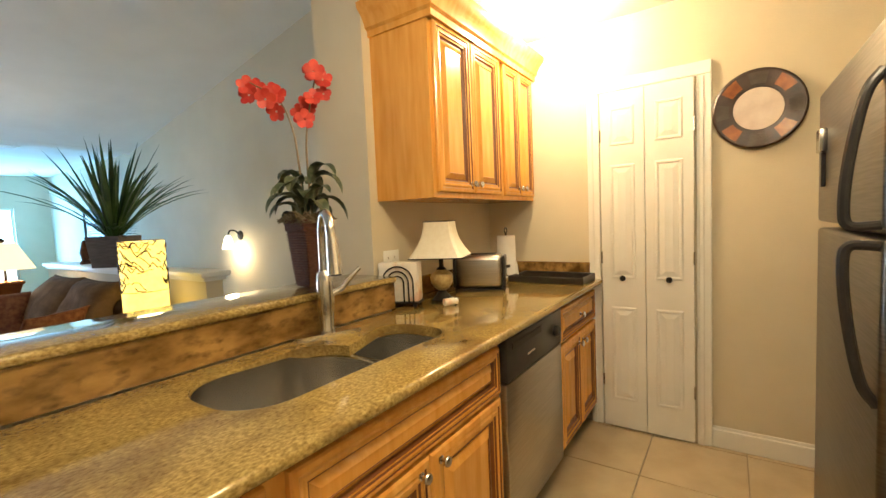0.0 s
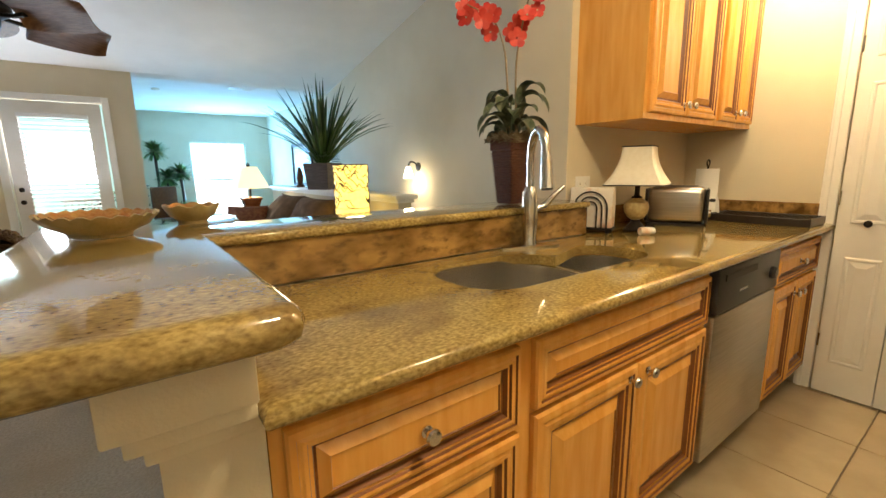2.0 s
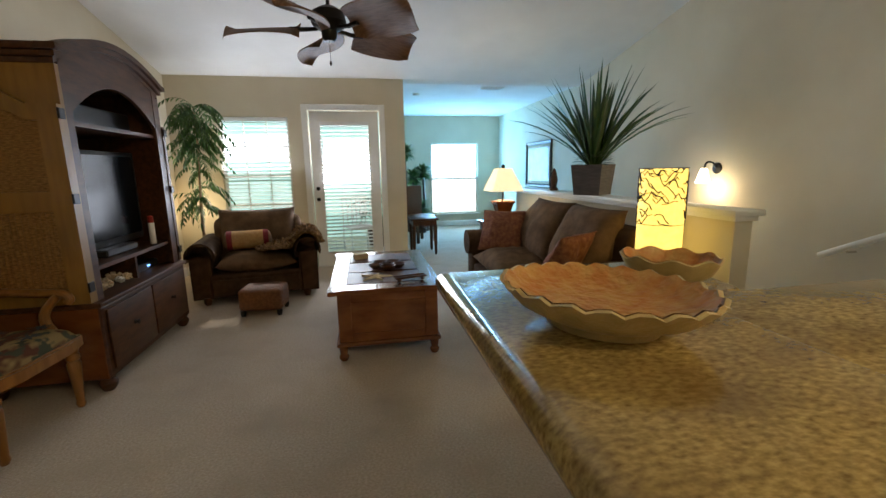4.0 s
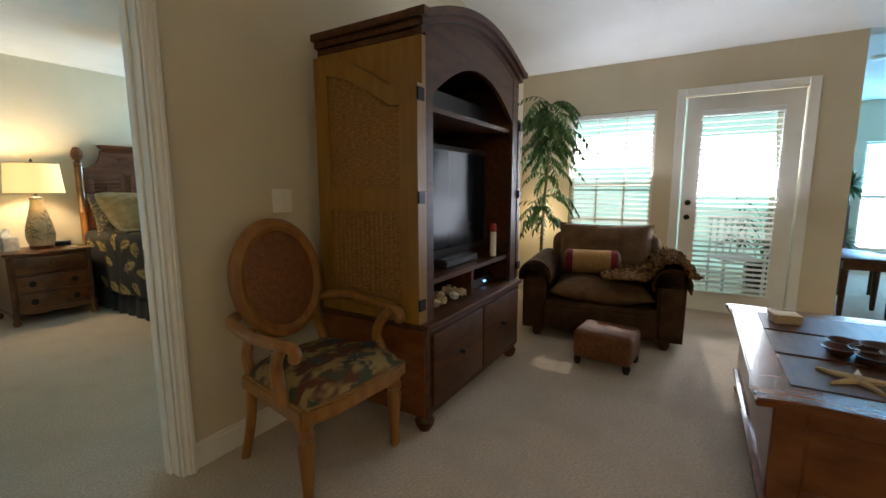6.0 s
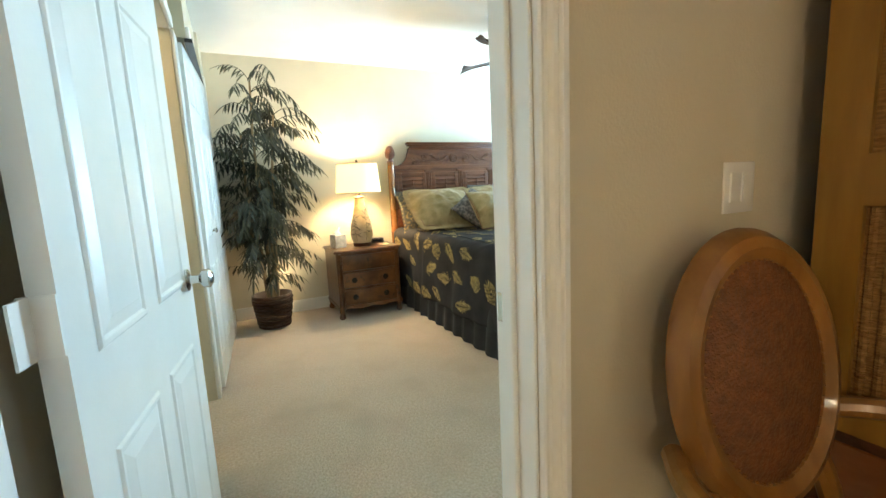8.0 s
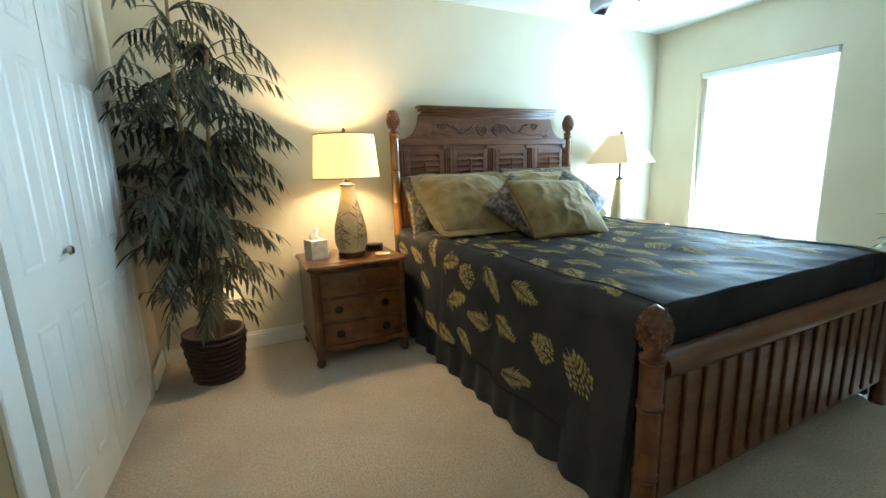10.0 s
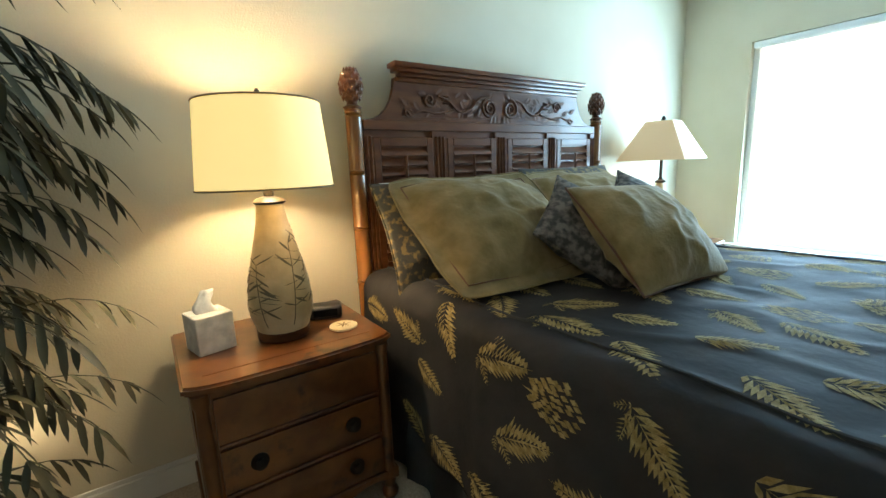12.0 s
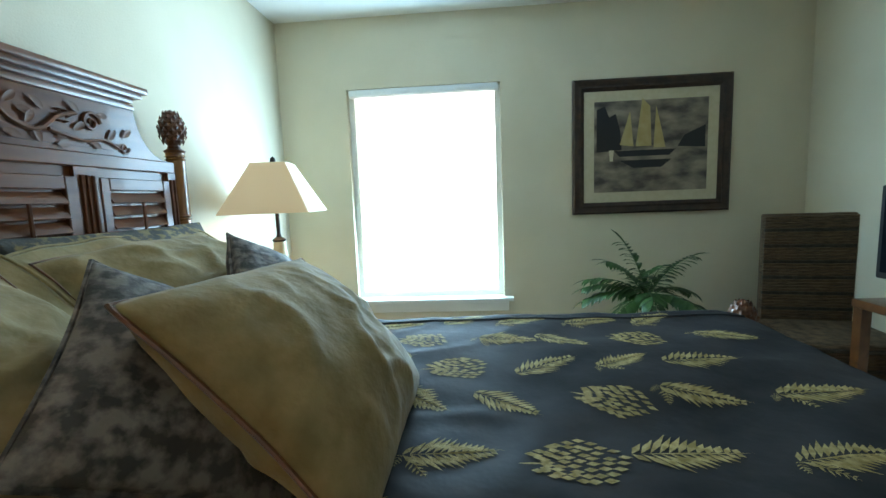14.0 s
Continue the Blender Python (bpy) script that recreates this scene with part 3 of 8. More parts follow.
for (o0, z0), (o1, z1) in zip(prof[:-1], prof[1:]):
    q = [(-1.169, 1.772 - o0, z0), (-0.836 + 0.02 + o0, 1.772 - o0, z0), (-0.836 + 0.02 + o0, 2.926, z0)]
    p = [(-1.169, 1.772 - o1, z1), (-0.836 + 0.02 + o1, 1.772 - o1, z1), (-0.836 + 0.02 + o1, 2.926, z1)]
    for i in range(2):
        bm.faces.new([bm.verts.new(v) for v in (q[i], q[i + 1], p[i + 1], p[i])])
bmesh.ops.remove_doubles(bm, verts=bm.verts[:], dist=0.0005)
solid("cornice", bm, M_maple, "honey maple crown molding above the wall cabinets", "molding")

# pantry bifold doors
def six_panel(bm, w, h, t, cols=2, rows=((0.085, 0.37), (0.455, 0.79), (0.845, 0.955)), margin=0.1, gap=0.1, both=True):
    """A panelled door leaf: x 0..w, z 0..h, front towards -y at y 0, back at y t."""
    box(bm, 0, w, 0, t, 0, h)
    panels = []
    pw = (w - 2 * margin - (cols - 1) * gap) / cols
    for side in ((-1, 0.0), (1, t)) if both else ((-1, 0.0),):
        s, y = side
        for c in range(cols):
            x0 = margin + c * (pw + gap)
            for a, b in rows:
                z0, z1 = a * h, b * h
                rings = []
                pm = bmesh.new()
                for d, o in ((0, 0.0005), (0.006, 0.005), (0.014, 0.005), (0.02, 0.001), (0.045, 0.007), (0.048, 0.008)):
                    d = min(d, pw / 2 - 0.005)
                    rings.append([pm.verts.new((x, y + s * o, z)) for x, z in ((x0 + d, z0 + d), (x0 + pw - d, z0 + d), (x0 + pw - d, z1 - d), (x0 + d, z1 - d))])
                fs = []
                for r, q in zip(rings, rings[1:]):
                    for i in range(4):
                        fs.append(pm.faces.new((r[i], r[(i + 1) % 4], q[(i + 1) % 4], q[i])))
                fs.append(pm.faces.new(rings[-1]))
                if s > 0:
                    for f in fs:
                        f.normal_flip()
                panels.append(pm)
    return panels


pan = thing("door_pantry", "white six panel bifold pantry door, closed", "door", None, kind="structure")
for x0, turn in ((-0.392, 1.5), (-0.150, -1.5)):
    bm = bmesh.new()
    panels = six_panel(bm, 0.238, 2.0, 0.03, cols=1, margin=0.05, both=False)
    leaf = part("leaf", bm, M_trim, pan, smooth=None)
    for pm in panels:
        part("panel", pm, M_trim, leaf, smooth=None)
    leaf.location = (x0, 2.885, 0.012)
    k = knob(leaf, (0.119, 0.0, 0.915), "-y", M_iron, 0.017)
    k["label"] = "small dark pull knob"
    for z in (0.25, 1.0, 1.72):
        part("hinge", block(-0.004 if x0 < -0.2 else 0.236, 0.004 if x0 < -0.2 else 0.244, -0.006, 0.002, z, z + 0.07), M_chrome, leaf, smooth=None)
bm = bmesh.new()
def casing_v(bm, x0, x1, y0, y1, z0, z1):
    box(bm, x0, x1, y0, y1, z0, z1, bevel=0.004)
    box(bm, x0 + (x1 - x0) * 0.15, x0 + (x1 - x0) * 0.5, y0 - 0.006 if y0 < y1 else y0, y0 + 0.002, z0, z1 - 0.01, bevel=0.003)
pcase = thing("pantry_casing", "white wood casing round the pantry door", "trim", None, kind="structure")
for x0, x1 in ((-0.475, -0.405), (0.10, 0.17)):
    bm = bmesh.new()
    casing_v(bm, x0, x1, 2.905, 2.93, 0.0, 2.021)
    part("side_board", bm, M_trim, pcase)
part("head_board", block(-0.4745, 0.1695, 2.906, 2.93, 2.022, 2.091, bevel=0.004), M_trim, pcase)

def baseboard(name, runs, label="white wooden baseboard along the wall"):
    bm = bmesh.new()
    for x0, x1, y0, y1 in runs:
        box(bm, x0, x1, y0, y1, 0.0, 0.10, bevel=0.003)
        ix, iy = (0.005, 0) if (x1 - x0) < (y1 - y0) else (0, 0.005)
        box(bm, x0 + ix, x1 - ix, y0 + iy, y1 - iy, 0.1, 0.12, bevel=0.003)
    return solid(name, bm, M_trim, label, "baseboard", "structure")


baseboard("baseboard_kitchen", [(0.17, 1.2, 2.915, 2.93)])
baseboard("baseboard_living", [(-6.53, -2.69, -2.54, -2.525), (-1.785, 1.2, -2.54, -2.525), (-6.53, -6.515, -2.52, -1.02), (-6.53, -6.515, 0.03, 0.29)])
baseboard("baseboard_bedroom", [(-6.58, -2.08, -6.37, -6.355), (-6.58, -6.565, -6.35, -2.97), (-2.075, -2.06, -6.35, -5.99)])
baseboard("baseboard_back", [(-10.32, -10.305, 0.3, 2.8), (-10.3, -6.53, 0.29, 0.305)])

# wall plate above the fridge side
plate = thing("decorative_plate", "round mosaic plate with dark rim hung on the wall", "wall plate", pose(0.365, 2.928, 1.80, 90, 0, 0))
bm = bmesh.new()
lathe(bm, [(0.10, 0.012), (0.108, 0.022), (0.185, 0.032), (0.195, 0.026), (0.195, 0.012), (0.17, 0.0)], 40)
rim = part("rim", bm, M_frame, plate, "dark carved rim with inlays")
for k in range(8):
    bm = bmesh.new()
    a0, prev = radians(45 * k - 14), None
    for q in range(7):
        a = a0 + radians(28) * q / 6
        row = [bm.verts.new((r * math.cos(a), r * math.sin(a), z)) for r, z in ((0.122, 0.0247), (0.15, 0.0291), (0.178, 0.0325), (0.178, 0.0290), (0.122, 0.021))]
        if prev:
            for i in range(5):
                bm.faces.new((prev[i], prev[(i + 1) % 5], row[(i + 1) % 5], row[i]))
        prev = row
    bmesh.ops.recalc_face_normals(bm, faces=bm.faces[:])
    part("inlay", bm, M_inlay if k % 2 else M_planter, rim, "burnt orange inlay" if k % 2 else "grey brown inlay")
bm = bmesh.new()
lathe(bm, [(0.104, 0.0), (0.104, 0.018), (0.02, 0.016)], 40)
part("dial", bm, M_clockface, plate, "pale marbled centre disc")

# refrigerator
M_fridge = mat("dark_brushed_steel", (0.14, 0.135, 0.125), 0.36, 1.0, color2=(0.19, 0.18, 0.17), scale=6, stretch=(1, 1, 30), bump=0.02, bump_scale=60)
fr = thing("refrigerator", "stainless top-freezer refrigerator with black bow handles", "refrigerator")
part("cabinet", block(0.60, 1.195, 1.53, 2.37, 0.02, 1.72, bevel=0.01, seg=2), M_black, fr)
for nm, z0, z1 in (("freezer_door", 1.245, 1.715), ("fridge_door", 0.06, 1.222)):
    dr = part(nm, block(0.525, 0.598, 1.535, 2.365, z0, z1, bevel=0.014, seg=3), M_fridge, fr, "dark brushed stainless door")
    near, far = (z0 + 0.012, 1.60) if nm == "freezer_door" else (z1 - 0.012, 0.84)
    bm = bmesh.new()
    tube(bm, spline([(0.527, 1.56, near), (0.475, 1.56, near), (0.464, 1.56, near + 0.12 * (far - near)), (0.472, 1.56, near + 0.45 * (far - near)), (0.497, 1.56, near + 0.85 * (far - near)), (0.527, 1.56, far)], 6), 0.012, 10)
    part("handle", bm, M_black, dr, "black bow handle")
mg = thing("magnet_clip", "steel magnet clip holding a dark strip on the refrigerator door", "magnet", pose(0.525, 2.22, 1.47))
part("clip", block(-0.022, 0.0, -0.035, 0.035, 0.02, 0.10, bevel=0.005, seg=2), M_chrome, mg)
part("strip", block(-0.014, -0.001, -0.012, 0.012, -0.10, 0.019, bevel=0.002), M_black, mg, "dark hanging strip")
bk = thing("basket", "wicker basket standing on the refrigerator", "basket", pose(0.80, 2.0, 1.72))
bm = bmesh.new()
lathe(bm, [(0.13, 0), (0.16, 0.08), (0.17, 0.16), (0.15, 0.16), (0.12, 0.02)], 24)
part("body", bm, M_cane, bk)
bm = bmesh.new()
tube(bm, spline([(-0.16, 0, 0.15), (-0.1, 0, 0.28), (0, 0, 0.32), (0.1, 0, 0.28), (0.16, 0, 0.15)], 5), 0.01, 8)
part("handle", bm, M_cane, bk)

# counter things
nap = thing("napkin_holder", "iron rainbow arch napkin holder with printed paper napkins", "napkin holder", pose(-1.062, 1.785, 0.912, 0, 0, -68) @ Matrix.Scale(1.14, 4))
bm = bmesh.new()
box(bm, -0.035, 0.035, -0.085, 0.085, 0.022, 0.185, bevel=0.006, seg=2)
part("napkin", bm, M_napkin, nap, "stack of white napkins with an orange print")
for r in (0.026, 0.046, 0.066):
    bm = bmesh.new()
    tube(bm, [(0.043, r * math.cos(a), 0.028 + 0.075 + r * math.sin(a) * 1.0) for a in [math.pi * k / 12 for k in range(13)]] , 0.0032, 6)
    tube(bm, [(0.043, r, 0.02), (0.043, r, 0.104)], 0.0032, 6)
    tube(bm, [(0.043, -r, 0.02), (0.043, -r, 0.104)], 0.0032, 6)
    part("arch", bm, M_iron, nap)
bm = bmesh.new()
box(bm, -0.045, 0.047, -0.088, 0.088, 0.014, 0.021)
for y in (-0.07, 0.07):
    for x in (-0.04, 0.04):
        box(bm, x - 0.008, x + 0.008, y - 0.008, y + 0.008, 0.0, 0.015, bevel=0.003)
part("base", bm, M_iron, nap, smooth=None)

def square_shade(bm, a0, a1, h, z, cut=0.0, n=8, bell=0.25):
    """A hollow square shade with concave sides; a0 half width below, a1 above."""
    prev = None
    for k in range(n + 1):
        t = k / n
        a = a0 + (a1 - a0) * (t + bell * math.sin(math.pi * t))
        c = cut * a
        ring = [bm.verts.new((x, y, z + h * t)) for x, y in ((a, -a + c), (a, a - c), (a - c, a), (-a + c, a), (-a, a - c), (-a, -a + c), (-a + c, -a), (a - c, -a))]
        if prev:
            for i in range(8):
                bm.faces.new((prev[i], prev[(i + 1) % 8], ring[(i + 1) % 8], ring[i]))
        prev = ring


M_amber_stone = mat("crackled_amber_stone", (0.40, 0.27, 0.10), 0.35, color2=(0.56, 0.43, 0.20), scale=60, detail=4, bump=0.2, bump_scale=90)
kl = thing("table_lamp", "small kitchen lamp with cream square bell shade on the counter", "lamp", pose(-0.945, 1.965, 0.912, 0, 0, 20) @ Matrix.Scale(1.07, 4))
bm = bmesh.new()
box(bm, -0.045, 0.045, -0.045, 0.045, 0.0, 0.012, bevel=0.004)
lathe(bm, [(0.045, 0.012), (0.03, 0.03), (0.018, 0.045), (0.02, 0.05)], 16)
part("foot", bm, M_iron, kl)
bm = bmesh.new()
lathe(bm, [(0.018, 0.05), (0.036, 0.062), (0.050, 0.085), (0.054, 0.11), (0.048, 0.128), (0.03, 0.14), (0.018, 0.15)], 20)
part("body", bm, M_amber_stone, kl, "crackled yellow stone ball")
bm = bmesh.new()
lathe(bm, [(0.02, 0.14), (0.024, 0.15), (0.011, 0.16), (0.011, 0.215)], 14)
part("neck", bm, M_iron, kl)
bm = bmesh.new()
square_shade(bm, 0.125, 0.062, 0.165, 0.205, 0.12)
sh = part("shade", bm, M_shade, kl, "cream bell shade with dark piping")
for a, z in ((0.124, 0.206), (0.0625, 0.37)):
    bm = bmesh.new()
    c = 0.12 * a
    ring = [(a, -a + c, z), (a, a - c, z), (a - c, a, z), (-a + c, a, z), (-a, a - c, z), (-a, -a + c, z), (-a + c, -a, z), (a - c, -a, z), (a, -a + c, z)]
    tube(bm, ring, 0.0025, 6)
    part("piping", bm, M_iron, sh, "dark brown piping")

to = thing("toaster", "brushed steel two slice toaster with black ends", "toaster", pose(-0.935, 2.345, 0.912, 0, 0, -68) @ Matrix.Scale(1.08, 4))
part("shell", block(-0.085, 0.085, -0.12, 0.12, 0.012, 0.185, bevel=0.03, seg=4), M_steel, to)
for y in (0.12, -0.135):
    part("end_cap", block(-0.075, 0.075, y, y + 0.015, 0.016, 0.175, bevel=0.006, seg=2), M_black, to, "black plastic end")
part("base", block(-0.08, 0.08, -0.125, 0.125, 0.0, 0.013), M_black, to, smooth=None)
bm = bmesh.new()
for x in (-0.03, 0.03):
    box(bm, x - 0.014, x + 0.014, -0.085, 0.085, 0.1845, 0.187)
part("slot_pair", bm, M_black, to, smooth=None)
lv = part("lever", block(0.03, 0.055, 0.135, 0.16, 0.115, 0.13, bevel=0.004), M_black, to)
bm = bmesh.new()
lathe(bm, [(0.018, 0), (0.018, 0.012), (0.004, 0.014)], 16)
d = part("dial", bm, M_chrome, to)
d.location, d.rotation_euler = (0.03, 0.134, 0.06), (radians(-90), 0, 0)

pt = thing("paper_towel_holder", "white paper towel roll on a black stand", "paper towels", pose(-0.955, 2.735, 0.912))
bm = bmesh.new()
lathe(bm, [(0.02, 0.012), (0.058, 0.012), (0.06, 0.10), (0.058, 0.285), (0.02, 0.285)], 28)
part("roll", bm, M_white, pt)
bm = bmesh.new()
lathe(bm, [(0.075, 0.0), (0.075, 0.008), (0.012, 0.011), (0.006, 0.012), (0.006, 0.30)], 20)
tube(bm, [(0.0, 0.018 * math.cos(a), 0.318 + 0.018 * math.sin(a)) for a in [2 * math.pi * k / 14 for k in range(15)]], 0.004, 6)
part("stand", bm, M_iron, pt)
bm = bmesh.new()
prism(bm, [(0.055, 0.012), (0.085, 0.012), (0.075, 0.10), (0.058, 0.15)], -0.002, 0.0, "y")
part("loose_sheet", bm, M_white, pt, smooth=None)

tr = thing("stove_tray", "black lattice tray lying on the worktop end", "tray", pose(-0.665, 2.755, 0.912))
bm = bmesh.new()
for i in range(12):
    x = -0.22 + 0.44 * i / 11
    box(bm, x - 0.004, x + 0.004, -0.12, 0.12, 0.02, 0.028)
for i in range(7):
    y = -0.12 + 0.24 * i / 6
    box(bm, -0.22, 0.22, y - 0.004, y + 0.004, 0.0285, 0.036)
part("lattice", bm, M_iron, tr, smooth=None)
bm = bmesh.new()
for a in ((-0.23, 0.23, -0.13, -0.12), (-0.23, 0.23, 0.12, 0.13), (-0.23, -0.22, -0.12, 0.12), (0.22, 0.23, -0.12, 0.12)):
    box(bm, *a, 0.0, 0.04, bevel=0.002)
part("rim", bm, M_black, tr, smooth=None)

tb = thing("pill_bottle", "small orange and white bottle lying by the lamp", "bottle", pose(-0.84, 1.87, 0.93, 0, 90, 60))
bm = bmesh.new()
lathe(bm, [(0.016, -0.03), (0.018, -0.026), (0.018, 0.02), (0.014, 0.024)], 14)
part("body", bm, M_napkin, tb)
bm = bmesh.new()
lathe(bm, [(0.0155, 0.0245), (0.0155, 0.038), (0.012, 0.04)], 14)
part("cap", bm, M_white, tb)

def wall_switch(name, m, gangs=1, outlet=False):
    sw = thing(name, "ivory rocker switch plate on the painted wall" if not outlet else "ivory electrical outlet plate on the wall", "switch" if not outlet else "outlet", m)
    w = 0.035 + 0.023 * (gangs - 1) + 0.0
    part("plate", block(-w, w, -0.006, 0.0, -0.058, 0.058, bevel=0.003, seg=2), M_plastic, sw)
    for g in range(gangs):
        x = (g - (gangs - 1) / 2) * 0.046
        if outlet:
            for z in (-0.021, 0.021):
                o = part("socket", block(x - 0.015, x + 0.015, -0.009, -0.0055, z - 0.014, z + 0.014), M_plastic, sw)
                part("slot", block(x - 0.007, x - 0.004, -0.0095, -0.0088, z - 0.005, z + 0.006), M_stem, o, smooth=None)
        else:
            part("rocker", block(x - 0.016, x + 0.016, -0.010, -0.0055, -0.033, 0.033), M_plastic, sw)
    return sw


wall_switch("outlet", pose(-1.1685, 1.845, 1.115, 0, 0, 90), 2, True)
wall_switch("light_switch", pose(-3.215, -2.54, 1.14, 0, 0, 180), 2)

# orchid on the ledge
M_orchid_leaf = mat("mottled_orchid_leaf", (0.055, 0.075, 0.038), 0.45, color2=(0.16, 0.17, 0.10), scale=30, detail=4, contrast=(0.42, 0.62), island=0.35)
orch = thing("orchid", "red artificial orchid in a red brown wicker pot on the ledge", "potted orchid", pose(-1.20, 1.375, 1.066))
bm = bmesh.new()
prev = None
for a, z in ((0.042, 0.0), (0.044, 0.01), (0.062, 0.225), (0.068, 0.23), (0.068, 0.272), (0.061, 0.272), (0.055, 0.24)):
    ring = [bm.verts.new((x * a, y * a, z)) for x, y in ((1, -0.9), (1, 0.9), (0.9, 1), (-0.9, 1), (-1, 0.9), (-1, -0.9), (-0.9, -1), (0.9, -1))]
    if prev:
        for i in range(8):
            bm.faces.new((prev[i], prev[(i + 1) % 8], ring[(i + 1) % 8], ring[i]))
    prev = ring
bm.faces.new(prev)
pot = part("pot", bm, M_redwicker, orch, "tapered square pot of red brown wicker")
bm = bmesh.new()
for k in range(20):
    z = 0.012 + k * 0.0106
    a = 0.0445 + (0.062 - 0.044) * (z - 0.01) / 0.215
    tube(bm, [(a, -a, z), (a, a, z), (-a, a, z), (-a, -a, z), (a, -a, z)], 0.0028, 5)
part("weave", bm, M_redwicker, pot, kind="stuff")


def leaf_blade(bm, base, direction, length, width, droop=0.3, fold=0.25, seg=5, up=Vector((0, 0, 1))):
    """A pointed leaf with a folded midrib, bending downwards along its length."""
    d = Vector(direction).normalized()
    side = d.cross(up)
    side = side.normalized() if side.length > 1e-3 else Vector((1, 0, 0))
    p = Vector(base)
    rows = []
    for k in range(seg + 1):
        t = k / seg
        w = width * (math.sin(math.pi * min(1.0, 0.12 + 0.88 * t)) ** 0.8) * 0.5 if k < seg else 0.0
        n = side.cross(d).normalized()
        rows.append((p + side * w + n * (w * fold), p.copy(), p - side * w + n * (w * fold)))
        p = p + d * (length / seg)
        d = (d + Vector((0, 0, -droop / seg))).normalized()
    V = [[bm.verts.new(q) for q in r] for r in rows[:-1]]
    tip = bm.verts.new(rows[-1][1])
    for a, b in zip(V, V[1:]):
        bm.faces.new((a[0], a[1], b[1], b[0]))
        bm.faces.new((a[1], a[2], b[2], b[1]))
    bm.faces.new((V[-1][0], V[-1][1], tip))
    bm.faces.new((V[-1][1], V[-1][2], tip))


rnd = random.Random(5)
bm = bmesh.new()
for k in range(24):
    a = k * 2.4 + rnd.uniform(-0.4, 0.4)
    up = 0.9 + 3.2 * rnd.random()
    lift = 0.10 * rnd.random() if k % 3 else 0.16
    leaf_blade(bm, (0.035 * math.cos(a), 0.035 * math.sin(a), 0.26 + lift), (math.cos(a), math.sin(a), up), 0.11 + 0.10 * rnd.random(), 0.062, droop=3.4, fold=0.35, seg=8)
for k in range(7):
    a = k * 0.9
    tube(bm, spline([(0.02 * math.cos(a), 0.02 * math.sin(a), 0.26), (0.04 * math.cos(a), 0.04 * math.sin(a), 0.36), (0.05 * math.cos(a), 0.05 * math.sin(a), 0.42)], 4), 0.005, 6, 0.003)
part("foliage", bm, M_orchid_leaf, orch, "thick grey green orchid leaves", kind="stuff")
bm = bmesh.new()
stems = [spline([(0.0, 0.0, 0.25), (-0.02, -0.01, 0.50), (-0.02, -0.03, 0.64), (-0.06, -0.06, 0.76), (-0.15, -0.12, 0.83)], 6), spline([(0.02, 0.01, 0.25), (0.02, 0.0, 0.55), (0.03, 0.02, 0.72), (0.06, 0.04, 0.86)], 6)]
for s in stems:
    tube(bm, s, 0.005, 6, 0.003)
part("stem", bm, M_stem, orch, kind="stuff")
def orchid_flower(bm, c, aim, r):
    m = Vector(aim).to_track_quat("Z", "Y").to_matrix()
    for i in range(5):
        a = 2 * math.pi * i / 5 + 0.3
        prev = None
        rows = []
        for t, w in ((0.1, 0.2), (0.5, 0.5), (0.85, 0.42), (1.0, 0.1)):
            p = Vector((math.cos(a), math.sin(a), 0)) * r * t + Vector((0, 0, 0.25 * r * t * t))
            q = Vector((-math.sin(a), math.cos(a), 0.1)) * r * w * 0.9
            rows.append([bm.verts.new(Vector(c) + m @ (p + q)), bm.verts.new(Vector(c) + m @ (p - q))])
        for x, y in zip(rows, rows[1:]):
            bm.faces.new((x[0], x[1], y[1], y[0]))
blossoms = []
for s, n in ((stems[0], 7), (stems[1], 9)):
    for i in range(n):
        blossoms.append(s[-1 - int(i * 1.1)] + Vector((rnd.uniform(-0.045, 0.045), rnd.uniform(-0.045, 0.045), rnd.uniform(-0.055, 0.035))))
for p in blossoms:
    bm = bmesh.new()
    orchid_flower(bm, p, (0.8 + rnd.uniform(-0.4, 0.4), -0.8 + rnd.uniform(-0.5, 0.5), rnd.uniform(-0.6, 0.3)), rnd.uniform(0.030, 0.045))
    part("blossom", bm, M_petal, orch)
bm = bmesh.new()
for k in range(160):
    a, r = rnd.random() * 6.28, 0.02 + 0.06 * rnd.random()
    z = 0.268 + 0.02 * rnd.random()
    tube(bm, [(r * math.cos(a), r * math.sin(a), z), ((r + 0.03) * math.cos(a + 0.5), (r + 0.03) * math.sin(a + 0.5), z + rnd.uniform(-0.02, 0.03)), ((r + 0.04) * math.cos(a + 0.9), (r + 0.04) * math.sin(a + 0.9), z - 0.01)], 0.0025, 4)
part("moss", bm, M_moss, orch, "dry moss over the pot rim", kind="stuff")

